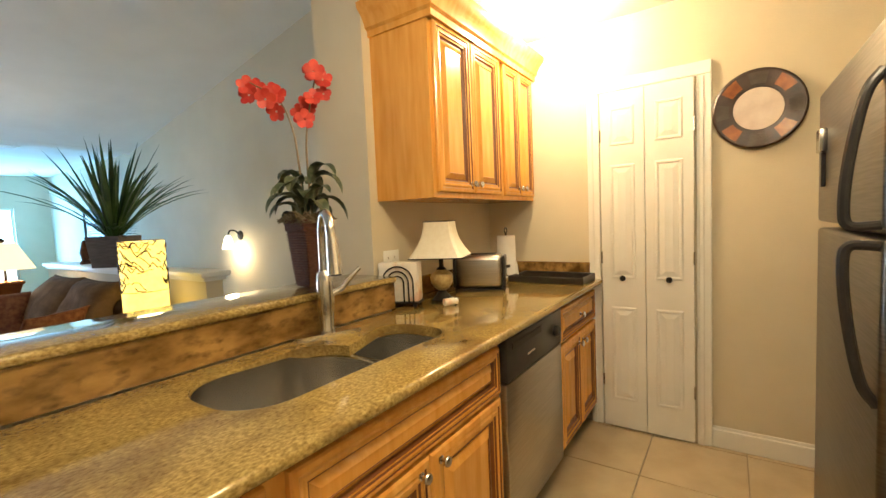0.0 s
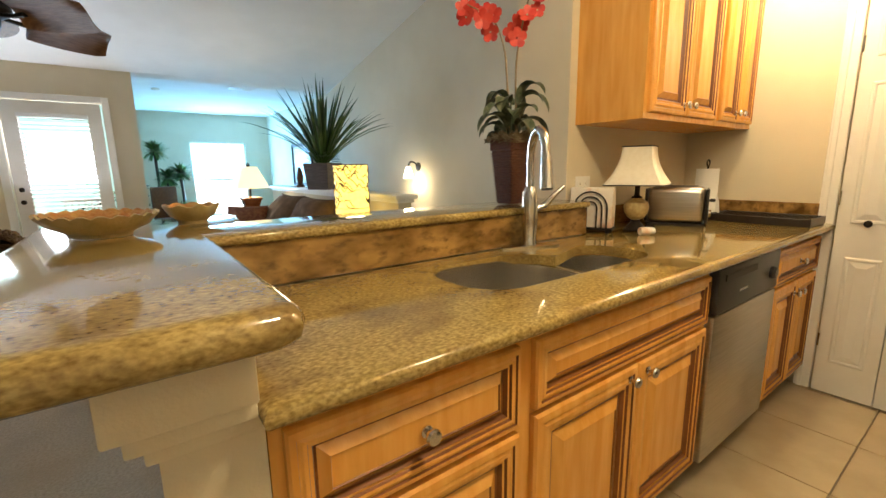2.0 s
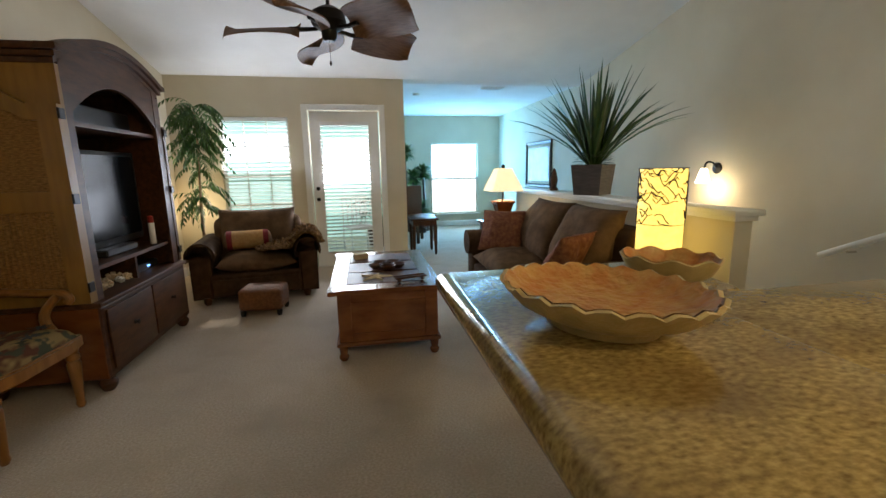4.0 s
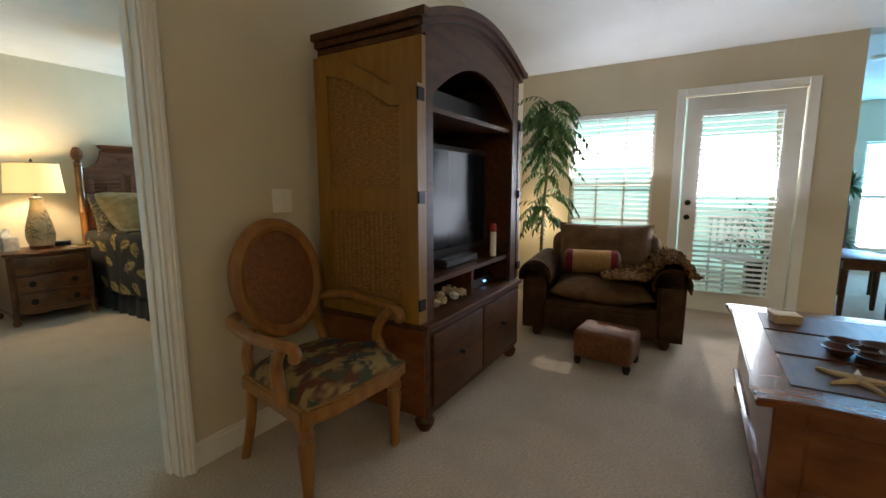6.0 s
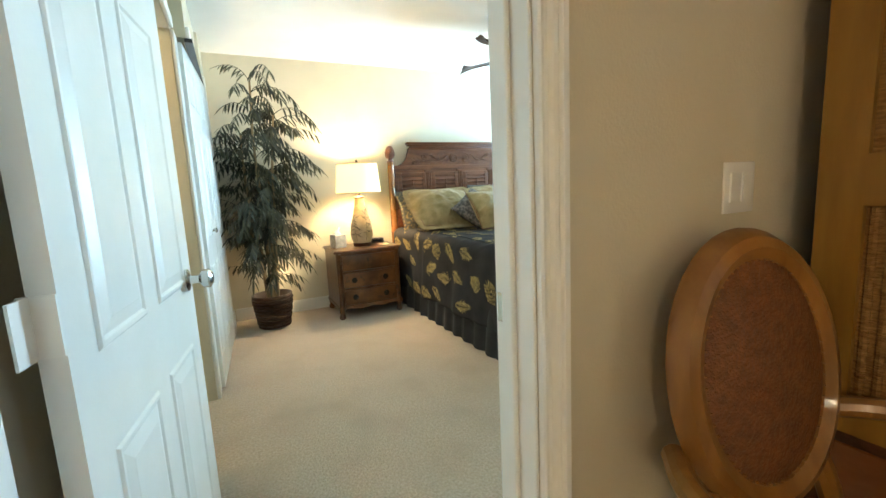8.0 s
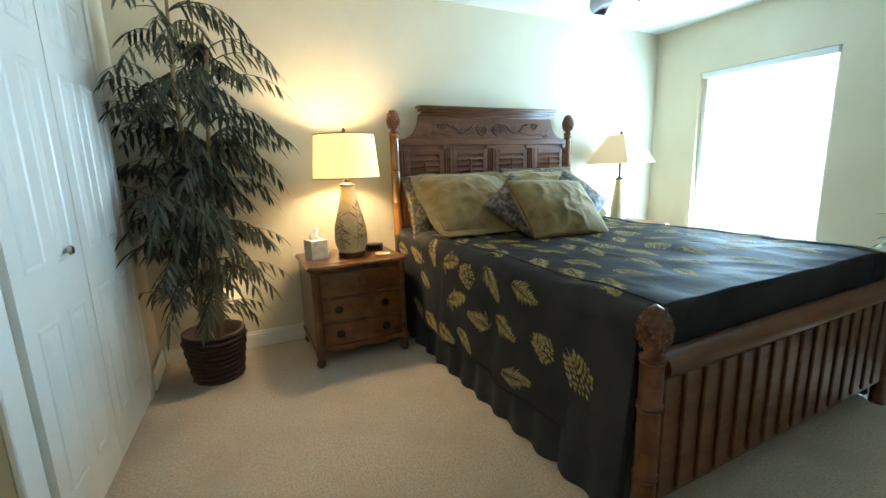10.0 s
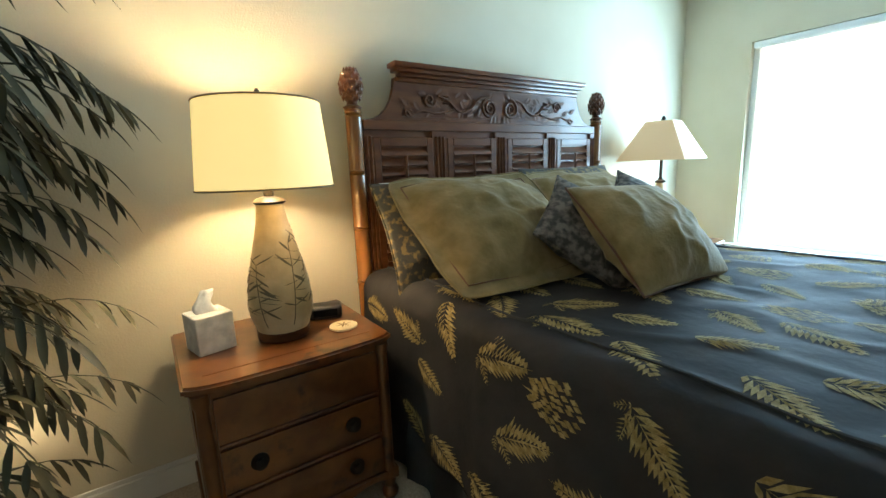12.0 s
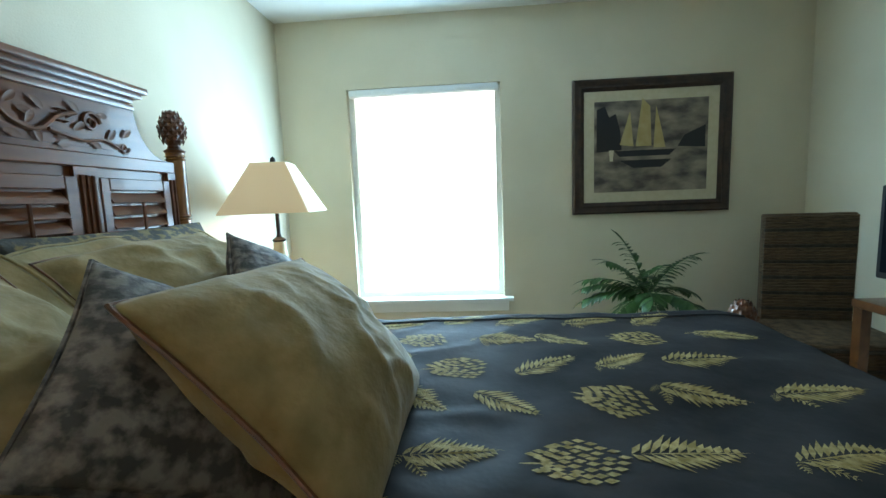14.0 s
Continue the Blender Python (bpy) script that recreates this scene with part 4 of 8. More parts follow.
# leaf shaped bowls on the bar
def leaf_bowl(label, m, a, b, h, waves):
    bm = bmesh.new()
    n, prev = 64, None
    for t, z, up in ((0.52, 0.0, 0), (0.54, 0.16, 0), (0.56, 0.2, 0), (0.82, 0.5, 0.1), (1.0, 1.0, 1.0), (0.96, 1.03, 1.0), (0.78, 0.62, 0.1), (0.4, 0.4, 0)):
        ring = []
        for i in range(n):
            ang = 2 * math.pi * i / n
            rr = t * (1 + up * 0.012 * math.sin(waves * ang))
            ring.append(bm.verts.new((a * rr * math.cos(ang), b * rr * math.sin(ang), h * z + up * 0.004 * math.sin(waves * ang + 1))))
        if prev:
            for i in range(n):
                bm.faces.new((prev[i], prev[(i + 1) % n], ring[(i + 1) % n], ring[i]))
        else:
            bm.faces.new(ring[::-1])
        prev = ring
    bm.faces.new(prev)
    bo = thing("leaf_bowl", label, "bowl", m, "leaf bowls on the bar")
    part("body", bm, M_bowl, bo, "pale glazed outside")
    bm = bmesh.new()
    prev = None
    for t, z, up in ((0.945, 1.01, 0.9), (0.80, 0.70, 0.2), (0.60, 0.52, 0), (0.3, 0.44, 0)):
        ring = [bm.verts.new((a * t * (1 + up * 0.012 * math.sin(waves * g)) * math.cos(g), b * t * (1 + up * 0.012 * math.sin(waves * g)) * math.sin(g), h * z + up * 0.004 * math.sin(waves * g + 1) + 0.002)) for g in [2 * math.pi * i / n for i in range(n)]]
        if prev:
            for i in range(n):
                bm.faces.new((prev[i], prev[(i + 1) % n], ring[(i + 1) % n], ring[i]))
        prev = ring
    bm.faces.new(prev)
    part("interior", bm, M_bowl_in, bo, "orange brown mottled interior")
leaf_bowl("pale gold leaf bowl with an orange interior and foot ring", pose(-1.23, -0.055, 1.067, 0, 0, 30), 0.15, 0.12, 0.055, 22)
leaf_bowl("small greenish leaf bowl beside the larger bowl", pose(-1.375, 0.165, 1.067, 0, 0, 40), 0.085, 0.068, 0.055, 9)

# the kitchen block stands a little north of its drawing origin
for ob in scene.objects:
    if ob not in made_before and ob.parent is None and ob.type in ("MESH", "EMPTY") and ob.name not in ("light_switch", "baseboard_living", "baseboard_bedroom", "baseboard_back"):
        ob.matrix_basis = Matrix.Translation((-0.01, 0.08, 0)) @ ob.matrix_basis

# ================= living room =================
# half wall cap and its things
bm = bmesh.new()
box(bm, -6.42, -2.78, 1.785, 1.995, 0.985, 1.02, bevel=0.006, seg=2)
box(bm, -6.41, -2.80, 1.81, 1.97, 0.955, 0.985, bevel=0.004)
solid("half_wall_cap", bm, M_trim, "white molded cap on the half wall", "trim", "structure")
hr = thing("handrail", "white wooden stair handrail on the wall", "handrail")
bm = bmesh.new()
tube(bm, [(-3.05, 2.77, 0.66), (-2.30, 2.77, 1.05)], 0.022, 10)
part("rail", bm, M_trim, hr)
for x, z in ((-2.9, 0.735), (-2.5, 0.945)):
    bm = bmesh.new()
    tube(bm, [(x, 2.86, z - 0.03), (x, 2.79, z - 0.03), (x, 2.77, z)], 0.007, 8)
    part("bracket", bm, M_chrome, hr)

pl = thing("potted_grass", "spiky dark green grass plant in a square wooden planter", "potted plant", pose(-4.46, 1.86, 1.021, 0, 0, 35))
bm = bmesh.new()
prev = None
for a, z in ((0.125, 0.0), (0.15, 0.28), (0.135, 0.28), (0.13, 0.25)):
    ring = [bm.verts.new((x * a, y * a, z)) for x, y in ((1, -1), (1, 1), (-1, 1), (-1, -1))]
    if prev:
        for i in range(4):
            bm.faces.new((prev[i], prev[(i + 1) % 4], ring[(i + 1) % 4], ring[i]))
    else:
        bm.faces.new(ring[::-1])
    prev = ring
bm.faces.new(prev)
part("planter", bm, M_planter, pl, "dark grey brown square planter")
bm = bmesh.new()
rnd = random.Random(8)
for k in range(75):
    a = rnd.random() * 6.283
    tilt = rnd.random() ** 0.8
    L = 0.62 + 0.35 * rnd.random()
    leaf_blade(bm, (0.05 * math.cos(a), 0.05 * math.sin(a), 0.27), (tilt * math.cos(a), tilt * math.sin(a), 1.0), L, 0.034, droop=0.25 + 0.6 * tilt, fold=0.5, seg=6)
part("blades", bm, M_grass, pl, "long pointed green blades", kind="stuff")
bm = bmesh.new()
for k in range(60):
    a, b = rnd.random() * 6.283, rnd.random()
    leaf_blade(bm, (0.09 * math.cos(a), 0.09 * math.sin(a), 0.27 + 0.1 * b), (math.cos(a), math.sin(a), 0.6 * b), 0.11, 0.03, droop=0.6, seg=3)
part("moss", bm, M_leaf, pl, kind="stuff")

gl = thing("accent_lamp", "glowing amber cylinder lamp wrapped in dark twigs", "lamp", pose(-3.12, 1.57, 0.62))
bm = bmesh.new()
lathe(bm, [(0.14, 0.0), (0.14, 0.012), (0.135, 0.014), (0.135, 0.64)], 32)
part("glass", bm, M_amber, gl, "glowing amber glass")
bm = bmesh.new()
rnd = random.Random(3)
for k in range(90):
    a, z = rnd.random() * 6.283, 0.30 + 0.34 * rnd.random()
    pts = []
    for j in range(5):
        pts.append((0.14 * math.cos(a), 0.14 * math.sin(a), min(0.645, max(0.3, z))))
        a += rnd.uniform(0.08, 0.22)
        z += rnd.uniform(-0.04, 0.04)
    tube(bm, pts, 0.0035, 4)
for z in (0.30, 0.645):
    tube(bm, [(0.14 * math.cos(t), 0.14 * math.sin(t), z) for t in [2 * math.pi * k / 24 for k in range(25)]], 0.002, 5)
part("twig_lattice", bm, M_cord, gl, "dark twig lattice", kind="stuff")
lamp("accent_bulb", "POINT", pose(-3.12, 1.57, 1.34), 3, WARM, 0.08)

sc = thing("wall_sconce", "bronze wall sconce with frosted glass bell shade", "sconce", pose(-4.08, 2.86, 1.25))
bm = bmesh.new()
lathe(bm, [(0.05, 0), (0.05, 0.01), (0.02, 0.02)], 20)
bpz = part("back_plate", bm, M_iron, sc)
bpz.rotation_euler = (radians(90), 0, 0)
bm = bmesh.new()
tube(bm, spline([(0, -0.01, 0.0), (0, -0.06, 0.05), (0, -0.12, 0.05), (0, -0.14, 0.0)], 6), 0.008, 8)
part("arm", bm, M_iron, sc)
bm = bmesh.new()
lathe(bm, [(0.02, 0.0), (0.035, -0.03), (0.045, -0.08), (0.062, -0.13)], 20, (0, -0.14, 0.0), cap=False)
part("shade", bm, M_bulb, sc, "lit frosted glass shade")
lamp("sconce_bulb", "POINT", pose(-4.08, 2.70, 1.09), 7, WARM, 0.05)

# accent lamp's table
def end_table(label, m, w, d, h, mtl):
    et = thing("end_table", label, "side table", m)
    part("top", block(-w / 2, w / 2, -d / 2, d / 2, h - 0.03, h, bevel=0.008, seg=2), mtl, et)
    part("apron", block(-w / 2 + 0.03, w / 2 - 0.03, -d / 2 + 0.03, d / 2 - 0.03, h - 0.11, h - 0.03), mtl, et, smooth=None)
    for sx in (-1, 1):
        for sy in (-1, 1):
            x, y = sx * (w / 2 - 0.045), sy * (d / 2 - 0.045)
            bm = bmesh.new()
            lathe(bm, [(0.018, 0), (0.022, 0.05), (0.028, h * 0.6), (0.03, h - 0.105)], 10, (x, y, 0))
            part("leg", bm, mtl, et)
    return et


end_table("dark wood end table under the glowing cylinder lamp", pose(-3.12, 1.57, 0), 0.42, 0.40, 0.62, M_coffee)
end_table("chestnut end table beside the sofa under a lamp", pose(-5.42, 1.30, 0), 0.48, 0.48, 0.68, M_coffee)

# lamp behind the sofa
ll = thing("table_lamp", "square living room lamp with lit parchment shade", "lamp", pose(-5.42, 1.30, 0.68))
bm = bmesh.new()
prev = None
for a, z in ((0.055, 0.0), (0.06, 0.02), (0.05, 0.03), (0.095, 0.20), (0.11, 0.215), (0.11, 0.235), (0.05, 0.25)):
    ring = [bm.verts.new((x * a, y * a, z)) for x, y in ((1, -1), (1, 1), (-1, 1), (-1, -1))]
    if prev:
        for i in range(4):
            bm.faces.new((prev[i], prev[(i + 1) % 4], ring[(i + 1) % 4], ring[i]))
    else:
        bm.faces.new(ring[::-1])
    prev = ring
bm.faces.new(prev)
part("base", bm, M_coffee, ll, "flared square wooden base", smooth=None)
bm = bmesh.new()
lathe(bm, [(0.012, 0.25), (0.012, 0.60), (0.02, 0.61), (0.02, 0.63), (0.006, 0.65)], 12)
part("stem", bm, M_iron, ll)
bm = bmesh.new()
square_shade(bm, 0.185, 0.08, 0.25, 0.35, 0.06, bell=0.0)
part("shade", bm, M_glow_soft, ll, "lit parchment pyramid shade")
lamp("living_lamp_bulb", "POINT", pose(-5.42, 1.30, 1.08), 14, WARM, 0.05)

# ---- windows and doors ----
def window_unit(name, label, xw, y0, y1, z0, z1, cols, rows, depth=0.12, out=-1):
    w = thing(name, label, "window", None, kind="structure")
    x = xw - 0.075
    fr = bmesh.new()
    for b in ((y0, y0 + 0.035, z0, z1), (y1 - 0.035, y1, z0, z1), (y0 + 0.035, y1 - 0.035, z1 - 0.035, z1), (y0 + 0.035, y1 - 0.035, z0, z0 + 0.035)):
        box(fr, x - 0.02, x + 0.02, *b)
    part("window_frame", fr, M_trim, w, smooth=None)
    for i in range(1, cols):
        y = y0 + (y1 - y0) * i / cols
        part("muntin", block(x - 0.009, x + 0.009, y - 0.009, y + 0.009, z0 + 0.035, z1 - 0.035), M_trim, w, smooth=None)
    for j in range(1, rows):
        z = z0 + (z1 - z0) * j / rows
        h = 0.02 if j * 2 == rows else 0.009
        part("muntin", block(x - 0.0095, x + 0.0095, y0 + 0.035, y1 - 0.035, z - h, z + h), M_trim, w, smooth=None)
    g = part("pane", block(x - 0.003, x + 0.003, y0 + 0.03, y1 - 0.03, z0 + 0.03, z1 - 0.03), M_glass, w, smooth=None)
    g.visible_shadow = False
    return w


def blinds(label, x, y0, y1, z0, z1, pitch=0.048, tilt=22):
    b = thing("window_blind", label, "blind")
    part("head_rail", block(x - 0.025, x + 0.025, y0, y1, z1 - 0.045, z1, bevel=0.004), M_blind, b)
    bm = bmesh.new()
    box(bm, -0.022, 0.022, y0 + 0.004, y1 - 0.004, -0.0012, 0.0012)
    me = mesh_of("slat", bm, M_blind)
    n = int((z1 - z0 - 0.06) / pitch)
    for i in range(n):
        s = new("slat", me)
        s.parent = b
        s.location, s.rotation_euler = (x, 0, z1 - 0.06 - i * pitch), (0, radians(tilt), 0)
    part("bottom_rail", block(x - 0.022, x + 0.022, y0, y1, z0, z0 + 0.02, bevel=0.004), M_blind, b)
    for y in (y0 + 0.12, y1 - 0.12):
        bm = bmesh.new()
        tube(bm, [(x + 0.022, y, z0 + 0.02), (x + 0.022, y, z1 - 0.04)], 0.0015, 5)
        part("ladder_cord", bm, M_blind, b)
    return b


window_unit("window_1", "bright bedroom window with white frame and sill", -6.575, -5.90, -4.87, 0.55, 1.985, 1, 1)
bm = bmesh.new()
box(bm, -6.60, -6.515, -5.96, -4.81, 0.525, 0.549, bevel=0.006, seg=2)
box(bm, -6.575, -6.555, -5.93, -4.84, 0.45, 0.524, bevel=0.004)
solid("window_sill", bm, M_trim, "white molded window sill in the bedroom", "sill", "structure")
rs = thing("roller_blind", "white translucent roller blind glowing with daylight", "blind")
part("head_rail", block(-6.62, -6.565, -5.885, -4.885, 1.935, 1.98, bevel=0.008, seg=2), M_blind, rs)
window_unit("window_2", "living room window with grid muntins", -6.56, -1.99, -1.16, 0.5, 1.965, 3, 4)
blinds("white slatted blind in the living room window", -6.585, -1.975, -1.175, 0.52, 1.96)
window_unit("window_3", "bright back room window", -10.335, 1.27, 2.357, 0.28, 1.858, 2, 2)
bm = bmesh.new()
box(bm, -10.36, -10.28, 1.22, 2.41, 0.255, 0.279, bevel=0.005)
solid("window_sill_back", bm, M_trim, "white window sill in the back room", "sill", "structure")

# patio door
pd = thing("door_patio", "white patio door with a tall glass pane and blind, closed", "door", None, kind="structure")
fr = bmesh.new()
for b in ((-0.905, -0.77, 0.015, 2.04), (-0.17, -0.035, 0.015, 2.04), (-0.77, -0.17, 1.90, 2.04), (-0.77, -0.17, 0.015, 0.20)):
    box(fr, -6.605, -6.565, *b)
part("leaf", fr, M_trim, pd, smooth=None)
g = part("pane", block(-6.589, -6.583, -0.78, -0.16, 0.19, 1.91), M_glass, pd, smooth=None)
g.visible_shadow = False
knob(pd, (-6.565, -0.845, 0.92), "x", M_iron, 0.026)
bm = bmesh.new()
lathe(bm, [(0.026, 0), (0.026, 0.008), (0.012, 0.016)], 16)
db = part("deadbolt", bm, M_iron, pd)
db.location, db.rotation_euler = (-6.565, -0.845, 1.06), (0, radians(90), 0)
bm = bmesh.new()
for b in ((-0.995, -0.92, 0.0, 2.12), (-0.02, 0.055, 0.0, 2.12), (-0.92, -0.02, 2.052, 2.12)):
    box(bm, -6.559, -6.54, *b, bevel=0.004)
solid("patio_casing", bm, M_trim, "white casing round the patio door", "trim", "structure")
blinds("white slatted blind on the patio door", -6.548, -0.78, -0.16, 0.20, 1.905)

# bedroom door, standing open
bd = thing("door_bedroom", "white six panel bedroom door standing open", "door", pose(-1.897, -2.715, 0.012, 0, 0, -97.5), kind="structure")
bm = bmesh.new()
panels = six_panel(bm, 0.73, 2.025, 0.035, cols=2, margin=0.09, gap=0.085)
leaf = part("leaf", bm, M_trim, bd, smooth=None)
for pm in panels:
    part("panel", pm, M_trim, leaf, smooth=None)
leaf.location = (0.0, -0.038, 0)
for s, y in ((-1, -0.038), (1, -0.003)):
    bm = bmesh.new()
    lathe(bm, [(0.032, 0), (0.032, 0.006), (0.012, 0.012), (0.012, 0.035), (0.026, 0.045), (0.028, 0.062), (0.018, 0.07), (0.004, 0.071)], 20)
    k = part("knob", bm, M_chrome, leaf, "nickel door knob")
    k.location, k.rotation_euler = (0.668, (0 if s < 0 else 0.035), 0.93), (radians(90 if s < 0 else -90), 0, 0)
for z in (0.2, 0.95, 1.72):
    bm = bmesh.new()
    box(bm, -0.005, 0.0, 0.0, 0.034, z, z + 0.09)
    box(bm, -0.050, -0.005, 0.030, 0.034, z, z + 0.09)
    tube(bm, [(-0.006, 0.038, z), (-0.006, 0.038, z + 0.09)], 0.006, 8)
    part("hinge", bm, M_plastic, leaf, "painted hinge", smooth=None)
bcase = thing("bedroom_door_casing", "white molded casing of the bedroom doorway", "trim", None, kind="structure")
def molded(w, d):
    """Section of a colonial casing: across the board from the opening, and its depth."""
    return [(0, 0), (0, d * 0.45), (w * 0.06, d * 0.6), (w * 0.16, d * 0.6), (w * 0.22, d * 0.42), (w * 0.34, d * 0.5), (w * 0.44, d * 0.78), (w * 0.56, d * 0.86), (w * 0.60, d * 0.74), (w * 0.66, d * 0.74), (w * 0.72, d), (w * 0.94, d), (w, d * 0.8), (w, 0)]
for x, s in ((-2.636, -1), (-1.868, 1)):
    for y, o in ((-2.541, 1), (-2.659, -1)):
        bm = bmesh.new()
        w = 0.054 if s < 0 else 0.068
        prism(bm, [(x + s * a, y + o * b) for a, b in molded(w, 0.030)], 0.0, 2.045, "z")
        part("side_board", bm, M_trim, bcase, smooth=None)
    part("jamb", block(min(x, x - s * 0.008), max(x, x - s * 0.008), -2.659, -2.541, 0, 2.045, bevel=0.002), M_trim, bcase, smooth=None)
    part("door_stop", block(min(x - s * 0.008, x - s * 0.020), max(x - s * 0.008, x - s * 0.020), -2.625, -2.59, 0, 2.03, bevel=0.003), M_trim, bcase, smooth=None)
for y, o in ((-2.541, 1), (-2.659, -1)):
    bm = bmesh.new()
    prism(bm, [(y + o * b, 2.046 + a) for a, b in molded(0.065, 0.030)], -2.69, -1.80, "x")
    part("head_board", bm, M_trim, bcase, smooth=None)
part("head_jamb", block(-2.628, -1.876, -2.659, -2.541, 2.032, 2.045), M_trim, bcase, smooth=None)
sp = thing("strike_plate", "brushed metal strike plate on the door jamb", "strike plate")
part("plate", block(-2.6285, -2.6270, -2.655, -2.627, 0.90, 0.96), M_chrome, sp, smooth=None)

# closet doors and side doorway casing
cl = thing("door_closet", "white panelled bifold closet doors, closed", "door", None, kind="structure")
for i in range(2):
    bm = bmesh.new()
    panels = six_panel(bm, 0.526, 2.02, 0.03, cols=2, margin=0.075, gap=0.075, both=False)
    lf = part("leaf", bm, M_trim, cl, smooth=None)
    for pm in panels:
        part("panel", pm, M_trim, lf, smooth=None)
    lf.matrix_basis = pose(-2.004 - i * 0.030, -4.803 - i * 0.532, 0.015, 0, 0, -93.2)
    if i == 0:
        bm = bmesh.new()
        lathe(bm, [(0.012, 0), (0.008, 0.01), (0.018, 0.022), (0.014, 0.03)], 14)
        k = part("knob", bm, M_chrome, lf, "small round nickel knob")
        k.location, k.rotation_euler = (0.36, -0.0, 0.95), (radians(90), 0, 0)
part("track", block(-2.06, -2.02, -5.87, -4.80, 2.037, 2.058), M_black, cl, "dark top track", smooth=None)
ccase = thing("closet_casing", "white casing round closet and side doorway", "trim", None, kind="structure")
for x, y0, y1, z0, z1 in ((-2.051, -5.94, -5.871, 0, 2.12), (-1.966, -4.797, -4.672, 0, 2.059), (-2.031, -5.871, -4.80, 2.06, 2.12), (-1.966, -4.669, -3.86, 2.06, 2.12)):
    part("casing_board", block(x - 0.019, x, y0, y1, z0, z1, bevel=0.004), M_trim, ccase)

# ---- soft shapes ----
def cushion(bm, w, d, t, m=None, n=14, pinch=1.0, sag=0.0, seed=0, rim=0.0):
    """A stuffed cushion w by d and t thick, with pointed corners and a few soft dents. Lies flat, centred."""
    m = m or Matrix()
    def at(u, v, s):
        x, y = (u - 0.5) * w, (v - 0.5) * d
        eu, ev = 1 - abs(2 * u - 1) ** 2.6, 1 - abs(2 * v - 1) ** 2.6
        puff = max(0.0, eu * ev) ** 0.55
        pull = 1 - 0.055 * pinch * ((1 - abs(2 * v - 1) ** 2) * (abs(2 * u - 1) ** 3))
        pull2 = 1 - 0.055 * pinch * ((1 - abs(2 * u - 1) ** 2) * (abs(2 * v - 1) ** 3))
        dent = 0.16 * t * noise.noise(Vector((u * 3.1 + seed, v * 3.1, seed * 1.7 + s))) + 0.07 * t * noise.noise(Vector((u * 9 + seed, v * 5, seed + s))) - 0.05 * t * abs(noise.noise(Vector((u * 5 + v * 4 + seed, v * 2.5, seed * 2.1))))
        if rim and (min(u, 1 - u) * w < rim or min(v, 1 - v) * d < rim):
            puff *= 0.22
        return m @ Vector((x * pull, y * pull2, s * (t / 2) * puff + dent * puff - sag * (2 * u - 1) ** 2))
    top = [[bm.verts.new(at(i / n, j / n, 1)) for j in range(n + 1)] for i in range(n + 1)]
    bot = [[top[i][j] if i in (0, n) or j in (0, n) else bm.verts.new(at(i / n, j / n, -1)) for j in range(n + 1)] for i in range(n + 1)]
    for i in range(n):
        for j in range(n):
            bm.faces.new((top[i][j], top[i + 1][j], top[i + 1][j + 1], top[i][j + 1]))
            bm.faces.new((bot[i][j], bot[i][j + 1], bot[i + 1][j + 1], bot[i + 1][j]))
    bmesh.ops.recalc_face_normals(bm, faces=bm.faces[:])


def pillow(name, label, m, w, d, t, mtl, category="pillow", seed=0, rim=0.0, group="", piping=None):
    bm = bmesh.new()
    cushion(bm, w, d, t, seed=seed, rim=rim, n=28)
    p = thing(name, label, category, m, group)
    part("cover", bm, mtl, p, smooth=True)
    bm = bmesh.new()
    pts = []
    for k in range(65):
        q = k / 64 * 4
        s, f = int(q) % 4, q % 1
        u, v = ((f, 0), (1, f), (1 - f, 1), (0, 1 - f))[s]
        pull = 1 - 0.055 * ((1 - abs(2 * v - 1) ** 2) * (abs(2 * u - 1) ** 3))
        pull2 = 1 - 0.055 * ((1 - abs(2 * u - 1) ** 2) * (abs(2 * v - 1) ** 3))
        pts.append(((u - 0.5) * w * pull, (v - 0.5) * d * pull2, 0))
    tube(bm, pts, 0.005, 6)
    part("seam", bm, piping or mtl, p)
    return p


def roll_arm(bm, x0, x1, y0, y1, h, r):
    """An upholstered arm along x with a rolled top."""
    yc = (y0 + y1) / 2
    out = [(y0 + 0.02, 0.06), (y1 - 0.02, 0.06), (y1 - 0.015, h - r)]
    for k in range(0, 13):
        a = radians(-25 + 230 * k / 12)
        out.append((yc + r * math.cos(a), h - r + r * math.sin(a)))
    out.append((y0 + 0.015, h - r))
    fs = prism(bm, out, x0, x1, "x")
    bmesh.ops.bevel(bm, geom=list({e for f in fs[:2] for e in f.edges}), offset=0.025, segments=3, affect="EDGES")


# sofa along the half wall
so = thing("sofa", "long brown suede sofa with rolled arms and loose cushions", "sofa")
part("base", block(-5.12, -3.28, 0.84, 1.72, 0.06, 0.30, bevel=0.03, seg=3), M_sofa, so)
bm = bmesh.new()
box(bm, -5.12, -3.28, 1.48, 1.77, 0.28, 0.84, bevel=0.07, seg=4)
part("backrest", bm, M_sofa, so)
for y in (0,):
    for x0, x1 in ((-5.22, -4.96), (-3.42, -3.16)):
        bm = bmesh.new()
        rx = (x0 + x1) / 2
        box(bm, x0 + 0.03, x1 - 0.03, 0.82, 1.66, 0.06, 0.52, bevel=0.03, seg=3)
        tube(bm, [(rx, 0.785, 0.515), (rx, 0.80, 0.515), (rx, 1.66, 0.515)], 0.128, 20)
        part("arm", bm, M_sofa, so)
